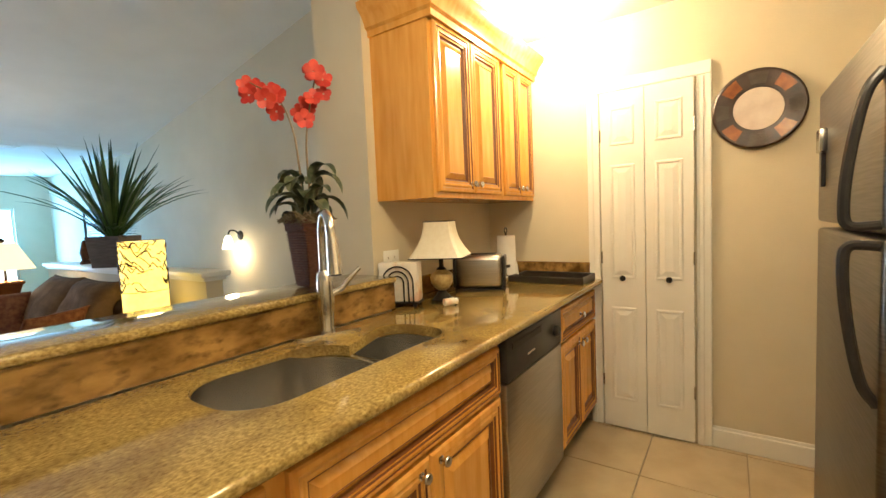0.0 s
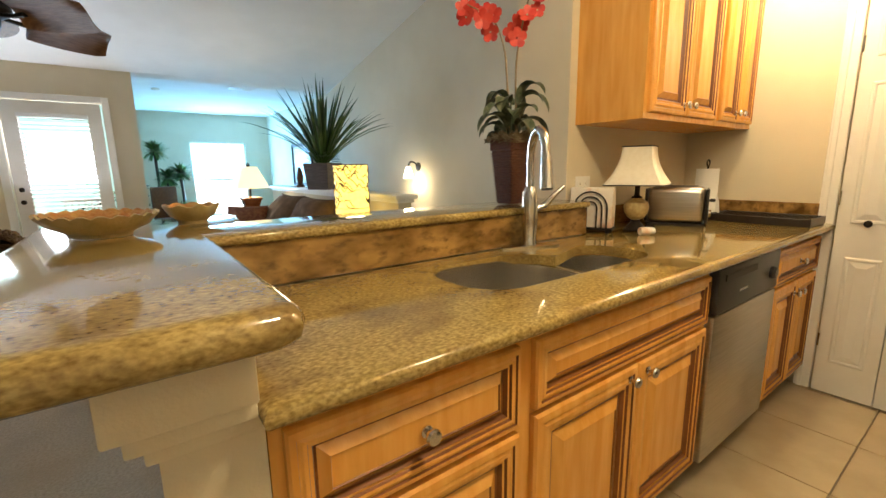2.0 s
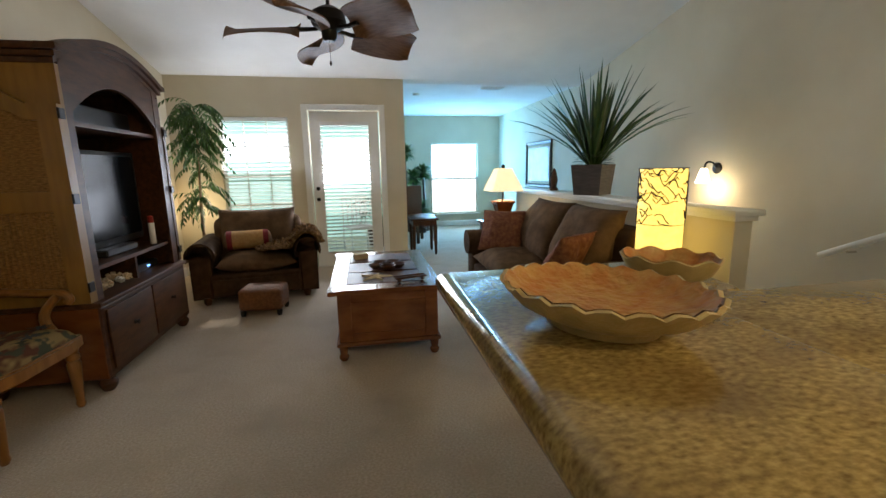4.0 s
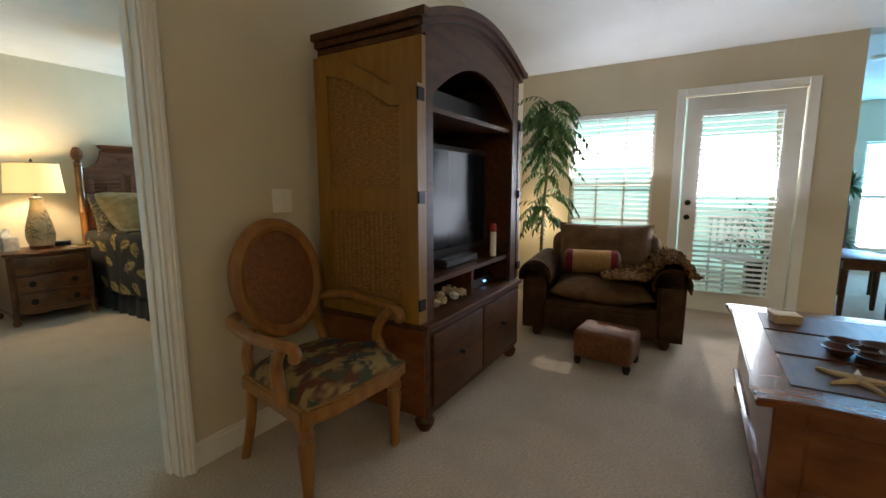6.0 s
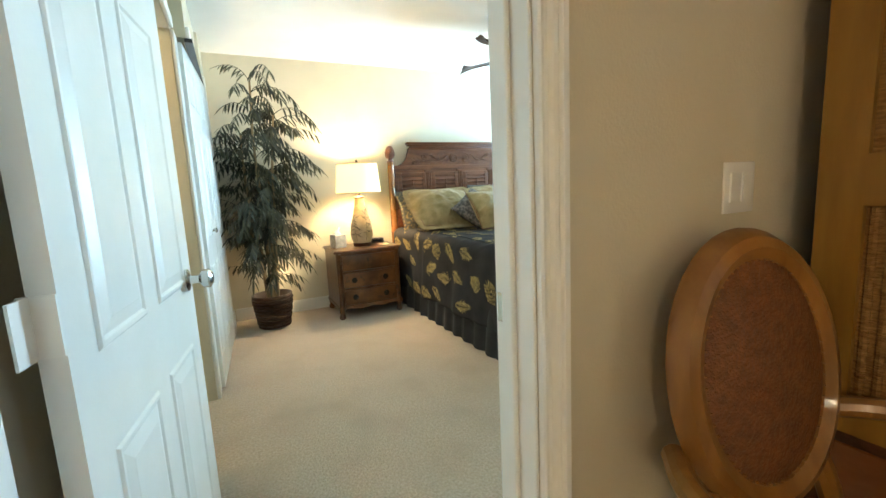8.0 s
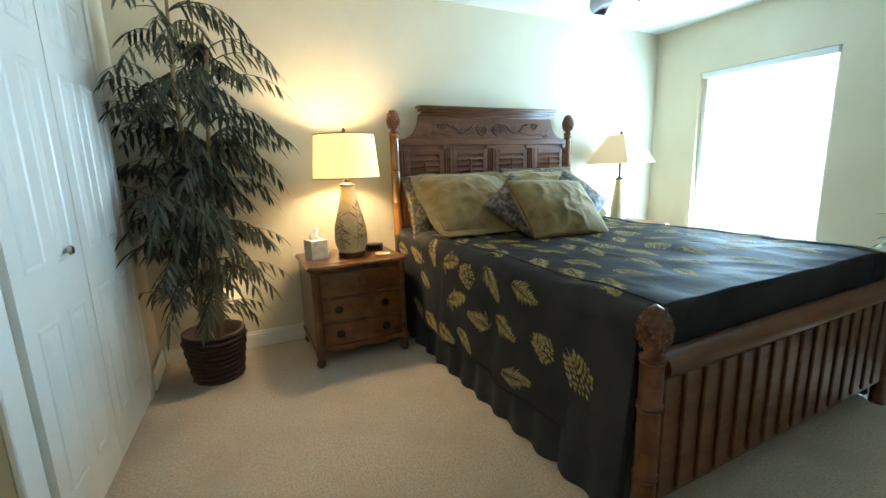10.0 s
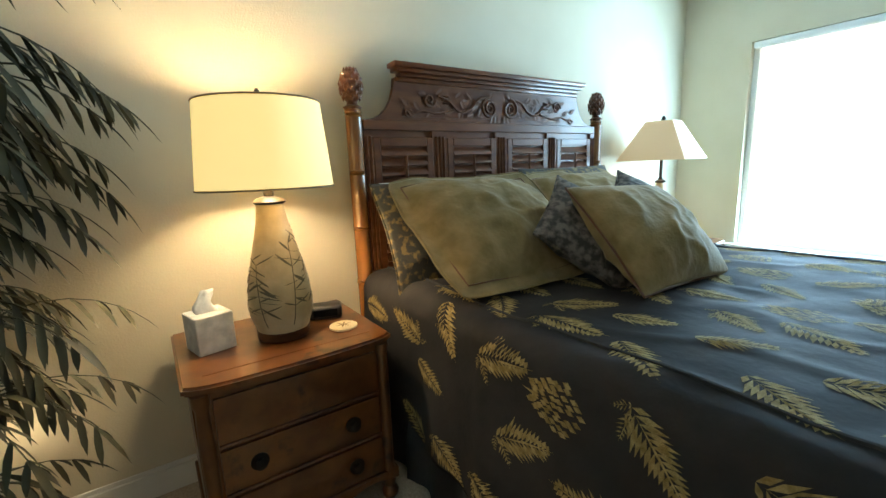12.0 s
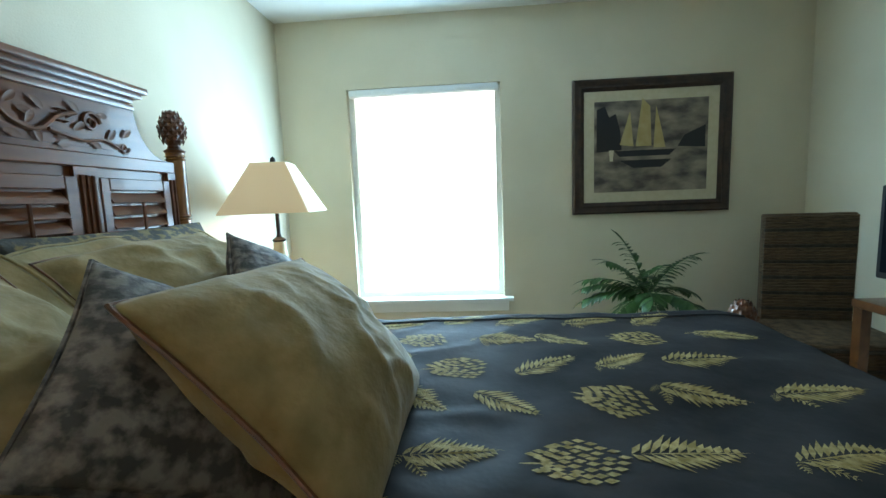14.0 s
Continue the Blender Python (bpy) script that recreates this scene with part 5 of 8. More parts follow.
for i in range(2):
    x = -4.96 + 0.77 * (i + 0.5)
    bm = bmesh.new()
    cushion(bm, 0.78, 0.68, 0.25, seed=i + 1)
    c = part("seat_cushion", bm, M_sofa_lt, so, smooth=True)
    c.location = (x, 1.16, 0.38)
    bm = bmesh.new()
    cushion(bm, 0.78, 0.60, 0.28, seed=i + 4)
    c = part("back_cushion", bm, M_sofa_lt, so, smooth=True)
    c.location, c.rotation_euler = (x, 1.42, 0.70), (radians(66), 0, 0)
for x in (-5.0, -3.3):
    for y in (0.88, 1.66):
        part("foot", block(x - 0.03, x + 0.03, y - 0.03, y + 0.03, 0, 0.062), M_dark, so, smooth=None)
pillow("throw_pillow", "rust brocade throw pillow leaning on the sofa arm", pose(-4.86, 1.10, 0.655, 62, 0, 55), 0.44, 0.44, 0.16, M_rust, seed=3, group="sofa pillows")
pillow("throw_pillow", "red gold brocade pillow lying at the sofa end", pose(-3.50, 1.12, 0.63, 60, 0, -60), 0.44, 0.44, 0.16, M_rust, seed=9, group="sofa pillows")

# armchair and ottoman by the window
ac = thing("armchair", "wide brown upholstered armchair with rolled arms by the window", "armchair", pose(-5.55, -1.42, 0, 0, 0, 8))
part("base", block(-0.36, 0.40, -0.42, 0.42, 0.07, 0.30, bevel=0.03, seg=3), M_sofa, ac)
part("front_panel", block(0.40, 0.425, -0.40, 0.40, 0.09, 0.25, bevel=0.01, seg=2), M_sofa, ac)
bm = bmesh.new()
box(bm, -0.48, -0.22, -0.46, 0.46, 0.1, 0.80, bevel=0.09, seg=4)
part("backrest", bm, M_sofa_lt, ac)
for s in (-1, 1):
    bm = bmesh.new()
    roll_arm(bm, -0.42, 0.40, s * 0.50 - 0.11, s * 0.50 + 0.11, 0.62, 0.135)
    part("arm", bm, M_sofa, ac)
bm = bmesh.new()
cushion(bm, 0.66, 0.78, 0.22, seed=7)
c = part("seat_cushion", bm, M_sofa_lt, ac, smooth=True)
c.location = (0.07, 0, 0.37)
bm = bmesh.new()
cushion(bm, 0.80, 0.52, 0.22, seed=8)
c = part("back_cushion", bm, M_sofa_lt, ac, smooth=True)
c.matrix_basis = pose(-0.20, 0, 0.64, 0, 72, 0) @ pose(0, 0, 0, 0, 0, 90)
for x in (-0.32, 0.36):
    for y in (-0.47, 0.47):
        bm = bmesh.new()
        lathe(bm, [(0.025, 0), (0.04, 0.03), (0.035, 0.075)], 12, (x, y, 0))
        part("foot", bm, M_dark, ac)
M_bolster = mat("tan_bolster_cloth", (0.34, 0.19, 0.07), 0.85, color2=(0.42, 0.25, 0.10), scale=30, detail=4, bump=0.3, bump_scale=120, spec=0.2)
M_band = mat("dark_red_band", (0.15, 0.014, 0.02), 0.8, color2=(0.20, 0.025, 0.03), scale=30, spec=0.2)
bol = thing("bolster_pillow", "round bolster with tan cloth and dark red bands on the armchair", "pillow", pose(-5.49, -1.50, 0.585, 90, 0, 12))
for nm, z0, z1, r, mtl, lb in (("cover", -0.15, 0.15, 0.098, M_bolster, ""), ("band", -0.20, -0.15, 0.100, M_band, "dark red band"), ("band", 0.15, 0.20, 0.100, M_band, "dark red band"), ("end_cap", -0.235, -0.20, 0.090, M_sofa_lt, "gathered brown end"), ("end_cap", 0.20, 0.235, 0.090, M_sofa_lt, "gathered brown end")):
    bm = bmesh.new()
    n, prev = 28, None
    for k in range(7):
        t = k / 6
        rings = []
        for i in range(n):
            a = 2 * math.pi * i / n
            q = r * (1 + 0.03 * noise.noise(Vector((2 * math.cos(a), 2 * math.sin(a), z0 + t))))
            if nm == "end_cap":
                e = t if z0 > 0 else 1 - t
                q *= math.sqrt(max(0.03, 1 - e * e))
            rings.append(bm.verts.new((q * math.cos(a), q * math.sin(a), z0 + (z1 - z0) * t)))
        if prev:
            for i in range(n):
                bm.faces.new((prev[i], prev[(i + 1) % n], rings[(i + 1) % n], rings[i]))
        prev = rings
    bmesh.ops.recalc_face_normals(bm, faces=bm.faces[:])
    part(nm, bm, mtl, bol, lb, smooth=True)
# shaggy throw hanging over the arm onto the seat
bm = bmesh.new()
line = spline([(0.02, 0.497, 0), (0.16, 0.51, 0), (0.30, 0.515, 0), (0.36, 0.565, 0), (0.42, 0.625, 0), (0.50, 0.648, 0), (0.58, 0.615, 0), (0.635, 0.54, 0)], 6)
G = []
for i in range(29):
    x = -0.28 + 0.70 * i / 28
    row = []
    for j, p in enumerate(line):
        w = 0.016 * noise.noise(Vector((x * 9, p.x * 9, 3))) + 0.008 * noise.noise(Vector((x * 30, p.x * 30, 5)))
        row.append(bm.verts.new((x + 0.05 * noise.noise(Vector((p.x * 6, i * 0.2, 1))), p.x, p.y + 0.014 + w)))
    G.append(row)
for a, b in zip(G, G[1:]):
    for j in range(len(line) - 1):
        bm.faces.new((a[j], b[j], b[j + 1], a[j + 1]))
bmesh.ops.recalc_face_normals(bm, faces=bm.faces[:])
rnd = random.Random(71)
tufts = [v.co.copy() for row in G for v in row]
for k in range(2600):
    c = rnd.choice(tufts) + Vector((rnd.uniform(-0.012, 0.012), rnd.uniform(-0.012, 0.012), 0.012))
    leaf_blade(bm, c, (rnd.uniform(-1, 1), rnd.uniform(-1, 1), rnd.uniform(0.1, 0.7)), rnd.uniform(0.025, 0.05), 0.008, droop=1.0, fold=0.1, seg=2)
th = solid("throw_blanket", bm, M_fur, "shaggy tan throw blanket draped over the armchair arm", "blanket", smooth=True)
th.matrix_world = pose(-5.55, -1.42, 0, 0, 0, 8)
mod = th.modifiers.new("thickness", "SOLIDIFY")
mod.thickness, mod.offset = 0.014, 1
ot = thing("footstool", "small brown leather footstool on dark feet", "footstool", pose(-4.79, -1.23, 0, 0, 0, -5))
part("cushion", block(-0.15, 0.15, -0.19, 0.19, 0.05, 0.25, bevel=0.035, seg=4), M_leather, ot)
for x in (-0.12, 0.12):
    for y in (-0.16, 0.16):
        bm = bmesh.new()
        lathe(bm, [(0.018, 0), (0.026, 0.03), (0.024, 0.055)], 10, (x, y, 0))
        part("foot", bm, M_black, ot)

# coffee table
ct = thing("coffee_table", "chestnut chest coffee table with paneled sides and turned feet", "coffee table")
def wavy_top(x0, x1, y0, y1, a):
    pts = []
    for (px, py), (qx, qy) in (((x0, y0), (x1, y0)), ((x1, y0), (x1, y1)), ((x1, y1), (x0, y1)), ((x0, y1), (x0, y0))):
        n = 14
        nx, ny = (qy - py), -(qx - px)
        L = math.hypot(nx, ny)
        for k in range(n):
            t = k / n
            o = a * (1 - min(1, min(t, 1 - t) * 7)) * 1.0
            pts.append((px + (qx - px) * t + nx / L * o, py + (qy - py) * t + ny / L * o))
    return pts
bm = bmesh.new()
fs = prism(bm, wavy_top(-4.84, -3.50, -0.545, 0.235, 0.024), 0.475, 0.505, "z")
bmesh.ops.bevel(bm, geom=list({e for f in fs[:2] for e in f.edges}), offset=0.006, segments=2, affect="EDGES")
part("top", bm, M_coffee, ct)
bm = bmesh.new()
for i in range(3):
    box(bm, -4.70 + i * 0.36, -4.37 + i * 0.36, -0.43, 0.11, 0.5055, 0.5085, bevel=0.001)
part("top_inlay", bm, M_dark, ct, "dark inlaid top squares", smooth=None)
part("body", block(-4.75, -3.53, -0.49, 0.19, 0.13, 0.475), M_coffee, ct, smooth=None)
part("end_panel", block(-3.53, -3.526, -0.39, 0.09, 0.19, 0.42), M_coffee, ct, smooth=None)
for b in ((-0.488, -0.40, 0.137, 0.474), (0.10, 0.188, 0.137, 0.474), (-0.40, 0.10, 0.137, 0.195), (-0.40, 0.10, 0.415, 0.474)):
    part("frame_rail", block(-3.53, -3.517, *b, bevel=0.004), M_coffee, ct, smooth=None)
part("end_panel", block(-4.758, -4.75, -0.38, 0.06, 0.19, 0.42, bevel=0.003), M_coffee, ct, smooth=None)
for i in range(3):
    part("side_panel", block(-4.70 + i * 0.375, -4.37 + i * 0.375, -0.488, -0.48, 0.19, 0.42, bevel=0.003), M_coffee, ct, smooth=None)
bm = bmesh.new()
box(bm, -4.765, -3.508, -0.508, 0.208, 0.105, 0.135, bevel=0.008, seg=2)
part("base_molding", bm, M_coffee, ct)
for x in (-4.72, -3.55):
    for y in (-0.465, 0.165):
        bm = bmesh.new()
        lathe(bm, [(0.022, 0), (0.032, 0.015), (0.035, 0.03), (0.024, 0.045), (0.028, 0.06), (0.034, 0.106)], 14, (x, y, 0))
        part("foot", bm, M_coffee, ct)
sf = bmesh.new()
pts = []
for k in range(10):
    r = 0.125 if k % 2 == 0 else 0.028
    pts.append((r * math.cos(math.pi * k / 5 + 0.4), r * math.sin(math.pi * k / 5 + 0.4)))
a = [sf.verts.new((x, y, 0.0)) for x, y in pts]
b = [sf.verts.new((x * 0.94, y * 0.94, 0.010)) for x, y in pts]
c = sf.verts.new((0, 0, 0.024))
for i in range(10):
    sf.faces.new((a[i], a[(i + 1) % 10], b[(i + 1) % 10], b[i]))
    sf.faces.new((b[i], b[(i + 1) % 10], c))
sf.faces.new(a[::-1])
o = solid("starfish", sf, M_shell, "dried tan starfish on the coffee table", "starfish")
o.matrix_world = pose(-3.80, -0.22, 0.509)
dish = thing("divided_dish", "dark red glazed dish with five petal hollows", "dish", pose(-4.12, -0.12, 0.509))
for k in range(6):
    a = 2 * math.pi * k / 5
    r = 0.0 if k == 5 else 0.095
    bm = bmesh.new()
    lathe(bm, [(0.02, 0.0), (0.03, 0.002), (0.058, 0.032), (0.062, 0.036), (0.054, 0.034), (0.026, 0.008)], 18, (r * math.cos(a), r * math.sin(a), 0))
    part("hollow", bm, M_dark, dish)
rc = thing("pen_tray", "long dark carved tray on small feet on the coffee table", "tray", pose(-3.66, 0.02, 0.509, 0, 0, 12))
bm = bmesh.new()
prism(bm, [(-0.032, 0.022), (0.032, 0.022), (0.036, 0.034), (0.028, 0.036), (0.022, 0.027), (-0.022, 0.027), (-0.028, 0.036), (-0.036, 0.034)], -0.115, 0.115, "y")
part("trough", bm, M_dark, rc, smooth=None)
for y in (-0.085, 0.085):
    part("foot", block(-0.026, 0.026, y - 0.012, y + 0.012, 0, 0.0215, bevel=0.004), M_dark, rc)
bxs = thing("trinket_box", "small pale wooden box on the coffee table", "box", pose(-4.53, -0.33, 0.509, 0, 0, 12))
part("body", block(-0.045, 0.045, -0.06, 0.06, 0, 0.035, bevel=0.004), M_shell, bxs)
part("lid", block(-0.048, 0.048, -0.063, 0.063, 0.0355, 0.048, bevel=0.004), M_shell, bxs)

# ---- armoire ----
ar = thing("armoire", "tall television armoire with arched top and open rattan doors", "armoire")
AX0, AX1, AY0, AY1 = -4.60, -3.43, -2.48, -1.84
# east side panel ochre, west side panel and front dark walnut
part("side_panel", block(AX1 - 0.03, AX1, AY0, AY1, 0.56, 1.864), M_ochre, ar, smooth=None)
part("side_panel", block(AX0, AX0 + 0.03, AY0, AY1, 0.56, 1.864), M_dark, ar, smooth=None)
part("back_panel", block(AX0 + 0.03, AX1 - 0.03, AY0, AY0 + 0.02, 0.56, 1.90), M_dark, ar, smooth=None)
part("base_chest", block(AX0 - 0.02, AX1 + 0.02, AY0, AY1 + 0.025, 0.085, 0.53, bevel=0.012, seg=2), M_dark, ar, "dark lower chest with drawers", smooth=None)
part("chest_top", block(AX0 - 0.035, AX1 + 0.035, AY0, AY1 + 0.045, 0.53, 0.56, bevel=0.008, seg=2), M_dark, ar)
# thin chestnut sheet, more orange than the chest behind it
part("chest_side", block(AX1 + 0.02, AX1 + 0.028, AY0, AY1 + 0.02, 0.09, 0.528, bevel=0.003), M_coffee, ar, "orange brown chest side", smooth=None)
for x0, x1 in ((AX0 + 0.03, (AX0 + AX1) / 2 - 0.01), ((AX0 + AX1) / 2 + 0.01, AX1 - 0.03)):
    dr = part("drawer", block(x0, x1, AY1 + 0.025, AY1 + 0.039, 0.13, 0.50, bevel=0.005, seg=2), M_dark, ar)
    bm = bmesh.new()
    lathe(bm, [(0.016, 0), (0.008, 0.01), (0.018, 0.024), (0.006, 0.03)], 14)
    k = part("knob", bm, M_iron, dr)
    k.location, k.rotation_euler = ((x0 + x1) / 2, AY1 + 0.039, 0.33), (radians(-90), 0, 0)
for z in (0.72, 1.56):
    part("shelf", block(AX0 + 0.03, AX1 - 0.03, AY0 + 0.02, AY1 - 0.03, z, z + 0.025), M_dark, ar, smooth=None)
part("divider", block(-4.05, -4.025, AY0 + 0.02, AY1 - 0.05, 0.56, 0.72), M_dark, ar, smooth=None)
for x0, x1 in ((AX0 + 0.03, AX0 + 0.09), (AX1 - 0.09, AX1 - 0.03)):
    part("front_stile", block(x0, x1, AY1 - 0.025, AY1, 0.56, 1.90), M_dark, ar, smooth=None)
def arch(x, z0, rise):
    u = (x - (AX0 + AX1) / 2) / ((AX1 - AX0) / 2)
    return z0 + rise * max(0.0, math.cos(u * math.pi / 2 * 1.0)) ** 0.9 - 0.02 * math.sin(abs(u) * math.pi) * 0
bm = bmesh.new()
n = 32
xs = [AX0 + 0.03 + (AX1 - AX0 - 0.06) * k / n for k in range(n + 1)]
prism(bm, [(x, arch(x, 1.55, 0.28)) for x in xs] + [(x, arch(x, 1.86, 0.17)) for x in xs[::-1]], AY1 - 0.028, AY1 - 0.003, "y")
part("arched_valance", bm, M_dark, ar, "arched pediment board", smooth=None)
for o, z, h in ((0.0, 1.865, 0.03), (0.022, 1.895, 0.03), (0.045, 1.925, 0.035)):
    bm = bmesh.new()
    xs2 = [AX0 - o + (AX1 - AX0 + 2 * o) * k / n for k in range(n + 1)]
    prism(bm, [(x, arch(x, z, 0.14)) for x in xs2] + [(x, arch(x, z + h, 0.14)) for x in xs2[::-1]], AY1 - 0.05, AY1 + o, "y")
    part("cornice", bm, M_dark, ar, "molded arched cornice", smooth=25)
    for x0, x1 in ((AX1 - 0.03, AX1 + o), (AX0 - o, AX0 + 0.03)):
        part("side_cornice", block(x0, x1, AY0, AY1 - 0.05, z, z + h, bevel=0.004), M_dark, ar, smooth=None)
part("roof_board", block(AX0 + 0.03, AX1 - 0.03, AY0, AY1 - 0.05, 1.90, 1.92), M_dark, ar, smooth=None)
for x in (AX0 + 0.03, AX1 - 0.03):
    for y in (AY0 + 0.05, AY1 - 0.02):
        bm = bmesh.new()
        lathe(bm, [(0.03, 0), (0.045, 0.025), (0.05, 0.05), (0.035, 0.075), (0.045, 0.088)], 16, (x, y, 0))
        part("foot", bm, M_dark, ar)
# door folded back along the side, with rattan panels
def armoire_door(x, mtl, s):
    y0, y1 = AY0 + 0.02, AY1 + 0.005
    def crest(y):
        t = min(1.0, max(0.0, (y1 - 0.15 - y) / (y1 - 0.15 - y0)))
        return 1.655 + 0.185 * math.sin(t * math.pi / 2)
    ys = [y0 + (y1 - y0) * k / 24 for k in range(25)]
    bm = bmesh.new()
    x0, x1 = sorted((x, x + s * 0.020))
    prism(bm, [(y0, 0.565), (y1, 0.565)] + [(y, crest(y)) for y in ys[::-1]], x0, x1, "x")
    dr = part("door", bm, mtl, ar, "rattan panelled door folded back", smooth=None)
    f0, f1 = sorted((x + s * 0.020, x + s * 0.042))
    p0, p1 = sorted((x + s * 0.0205, x + s * 0.026))
    for a, b in ((y0, y0 + 0.085), (y1 - 0.10, y1)):
        bm = bmesh.new()
        q = [a, (a + b) / 2, b]
        prism(bm, [(a, 0.565), (b, 0.565)] + [(y, crest(y)) for y in q[::-1]], f0, f1, "x")
        part("stile", bm, mtl, dr, smooth=None)
    for b in ((0.565, 0.655), (1.09, 1.20)):
        part("rail", block(f0, f1, y0 + 0.085, y1 - 0.10, *b), mtl, dr, smooth=None)
    bm = bmesh.new()
    yi = [y0 + 0.085 + (y1 - y0 - 0.185) * k / 16 for k in range(17)]
    prism(bm, [(y, crest(y) - 0.085) for y in yi] + [(y, crest(y)) for y in yi[::-1]], f0, f1, "x")
    part("arched_rail", bm, mtl, dr, smooth=None)
    bm = bmesh.new()
    prism(bm, [(yi[0], 1.20), (yi[-1], 1.20)] + [(y, crest(y) - 0.085) for y in yi[::-1]], p0, p1, "x")
    part("rattan_panel", bm, M_cane, dr, "fine woven rattan panel", smooth=None)
    low = part("rattan_panel", block(p0, p1, y0 + 0.085, y1 - 0.10, 0.655, 1.09), M_cane, dr, "ribbed woven rattan panel", smooth=None)
    for k in range(15):
        y = yi[0] + 0.014 + (yi[-1] - yi[0] - 0.028) * k / 14
        rb = bmesh.new()
        tube(rb, [(x + s * 0.0205, y, 0.658), (x + s * 0.0205, y, 1.087)], 0.011, 10)
        part("rib", rb, M_cane, low)
    for z in (0.63, 1.13, 1.58):
        part("hinge", block(min(x, x + s * 0.05), max(x, x + s * 0.05), y1, y1 + 0.012, z, z + 0.055, bevel=0.002), M_iron, dr, "dark metal hinge", smooth=None)
# same door twice: ochre on the east side, dark walnut on the west
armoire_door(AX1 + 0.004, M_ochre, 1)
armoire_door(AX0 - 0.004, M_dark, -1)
tv = thing("television", "dark flat television inside the armoire", "television", pose(-4.03, -2.05, 0.746))
part("bezel", block(-0.46, 0.46, -0.03, 0.03, 0.05, 0.70, bevel=0.008, seg=2), M_black, tv)
part("screen", block(-0.43, 0.43, 0.0305, 0.032, 0.10, 0.67), M_screen, tv, "dark glossy screen", smooth=None)
part("stand", block(-0.2, 0.2, -0.1, 0.1, 0, 0.05, bevel=0.01), M_black, tv)
bx = thing("soundbar", "black speaker box on the upper armoire shelf", "speaker", pose(-4.02, -2.10, 1.586))
part("case", block(-0.45, 0.45, -0.1, 0.1, 0, 0.14, bevel=0.01), M_black, bx)
st = thing("set_top_box", "black set top box with a small blue light", "set top box", pose(-4.30, -2.08, 0.561))
part("case", block(-0.19, 0.19, -0.13, 0.13, 0, 0.055, bevel=0.004), M_black, st)
part("display", block(-0.05, -0.01, 0.1305, 0.132, 0.02, 0.032), mat("blue_led", (0.1, 0.3, 1.0), 0.4, emit=(0.2, 0.45, 1.0), power=4), st, "small lit blue display", smooth=None)
rnd = random.Random(14)
for k in range(9):
    r = rnd.uniform(0.022, 0.036)
    bm = bmesh.new()
    for j in range(14):
        t = j / 13
        a = 4.2 * math.pi * t
        q = r * (1 - 0.85 * t)
        tube(bm, [(q * math.cos(a), 0.9 * r * t * 2, r + q * math.sin(a) * 0.5), (q * math.cos(a + 0.9), 0.9 * r * (t + 0.07) * 2, r + q * math.sin(a + 0.9) * 0.5)], q * 0.62 + 0.003, 7)
    sh = solid("seashell", bm, M_shell if k % 3 else M_white, "small pale spiral seashell lying on the armoire shelf", "seashell", group="seashells in the armoire")
    sh.matrix_world = pose(-3.56 - 0.052 * k, -1.93 - 0.06 * (k % 2), 0.561, 0, 0, rnd.uniform(0, 360))
cn = thing("candle", "tall white jar candle with red top on the shelf", "candle", pose(-4.42, -1.93, 0.746))
bm = bmesh.new()
lathe(bm, [(0.022, 0), (0.022, 0.16), (0.02, 0.165)], 14)
part("jar", bm, M_plastic, cn)
bm = bmesh.new()
lathe(bm, [(0.021, 0.1655), (0.021, 0.21), (0.012, 0.22)], 14)
part("lid", bm, M_petal, cn, "red cap")

# ---- oval back armchair beside the armoire ----
ch = thing("carved_armchair", "honey oak armchair with oval leather back and palm print seat", "armchair", pose(-3.048, -2.145, 0, 0, 0, -4) @ Matrix.Scale(0.99, 4, (0, 0, 1)))
def ellipse_ring(bm, cx, cz, a, b, w, t, y0, tilt, n=40):
    """An upright oval frame in the x-z plane, leaning back by tilt."""
    sec = [(0, 0), (w * 0.25, t * 0.8), (w * 0.6, t), (w, t * 0.6), (w, 0), (w, -t * 0.6), (w * 0.5, -t), (0, -t * 0.5)]
    rings = []
    for k in range(n):
        an = 2 * math.pi * k / n
        r = []
        for o, d in sec:
            z = cz + (b - o) * math.sin(an)
            r.append(bm.verts.new((cx + (a - o) * math.cos(an), y0 + d - tilt * (z - 0.5), z)))
        rings.append(r)
    m = len(sec)
    for k in range(n):
        p, q = rings[k], rings[(k + 1) % n]
        for i in range(m):
            bm.faces.new((p[i], q[i], q[(i + 1) % m], p[(i + 1) % m]))
    bmesh.ops.recalc_face_normals(bm, faces=bm.faces[:])
TL = 0.17
bm = bmesh.new()
ellipse_ring(bm, 0, 0.80, 0.235, 0.275, 0.058, 0.028, -0.20, TL)
part("back_frame", bm, M_oak, ch, "oval molded oak frame")
bm = bmesh.new()
n = 40
c0 = bm.verts.new((0, -0.20 + 0.025 - TL * 0.30, 0.80))
c1 = bm.verts.new((0, -0.20 - 0.02 - TL * 0.30, 0.80))
r0 = [bm.verts.new((0.178 * math.cos(2 * math.pi * k / n), -0.20 + 0.012 - TL * (0.30 + 0.218 * math.sin(2 * math.pi * k / n)), 0.80 + 0.218 * math.sin(2 * math.pi * k / n))) for k in range(n)]
r1 = [bm.verts.new((v.co.x * 0.7, -0.20 + 0.022 - TL * (0.30 + (v.co.z - 0.8) * 0.7), 0.80 + (v.co.z - 0.8) * 0.7)) for v in r0]
for k in range(n):
    bm.faces.new((r0[k], r0[(k + 1) % n], r1[(k + 1) % n], r1[k]))
    bm.faces.new((r1[k], r1[(k + 1) % n], c0))
    bm.faces.new((r0[(k + 1) % n], r0[k], c1))
bmesh.ops.recalc_face_normals(bm, faces=bm.faces[:])
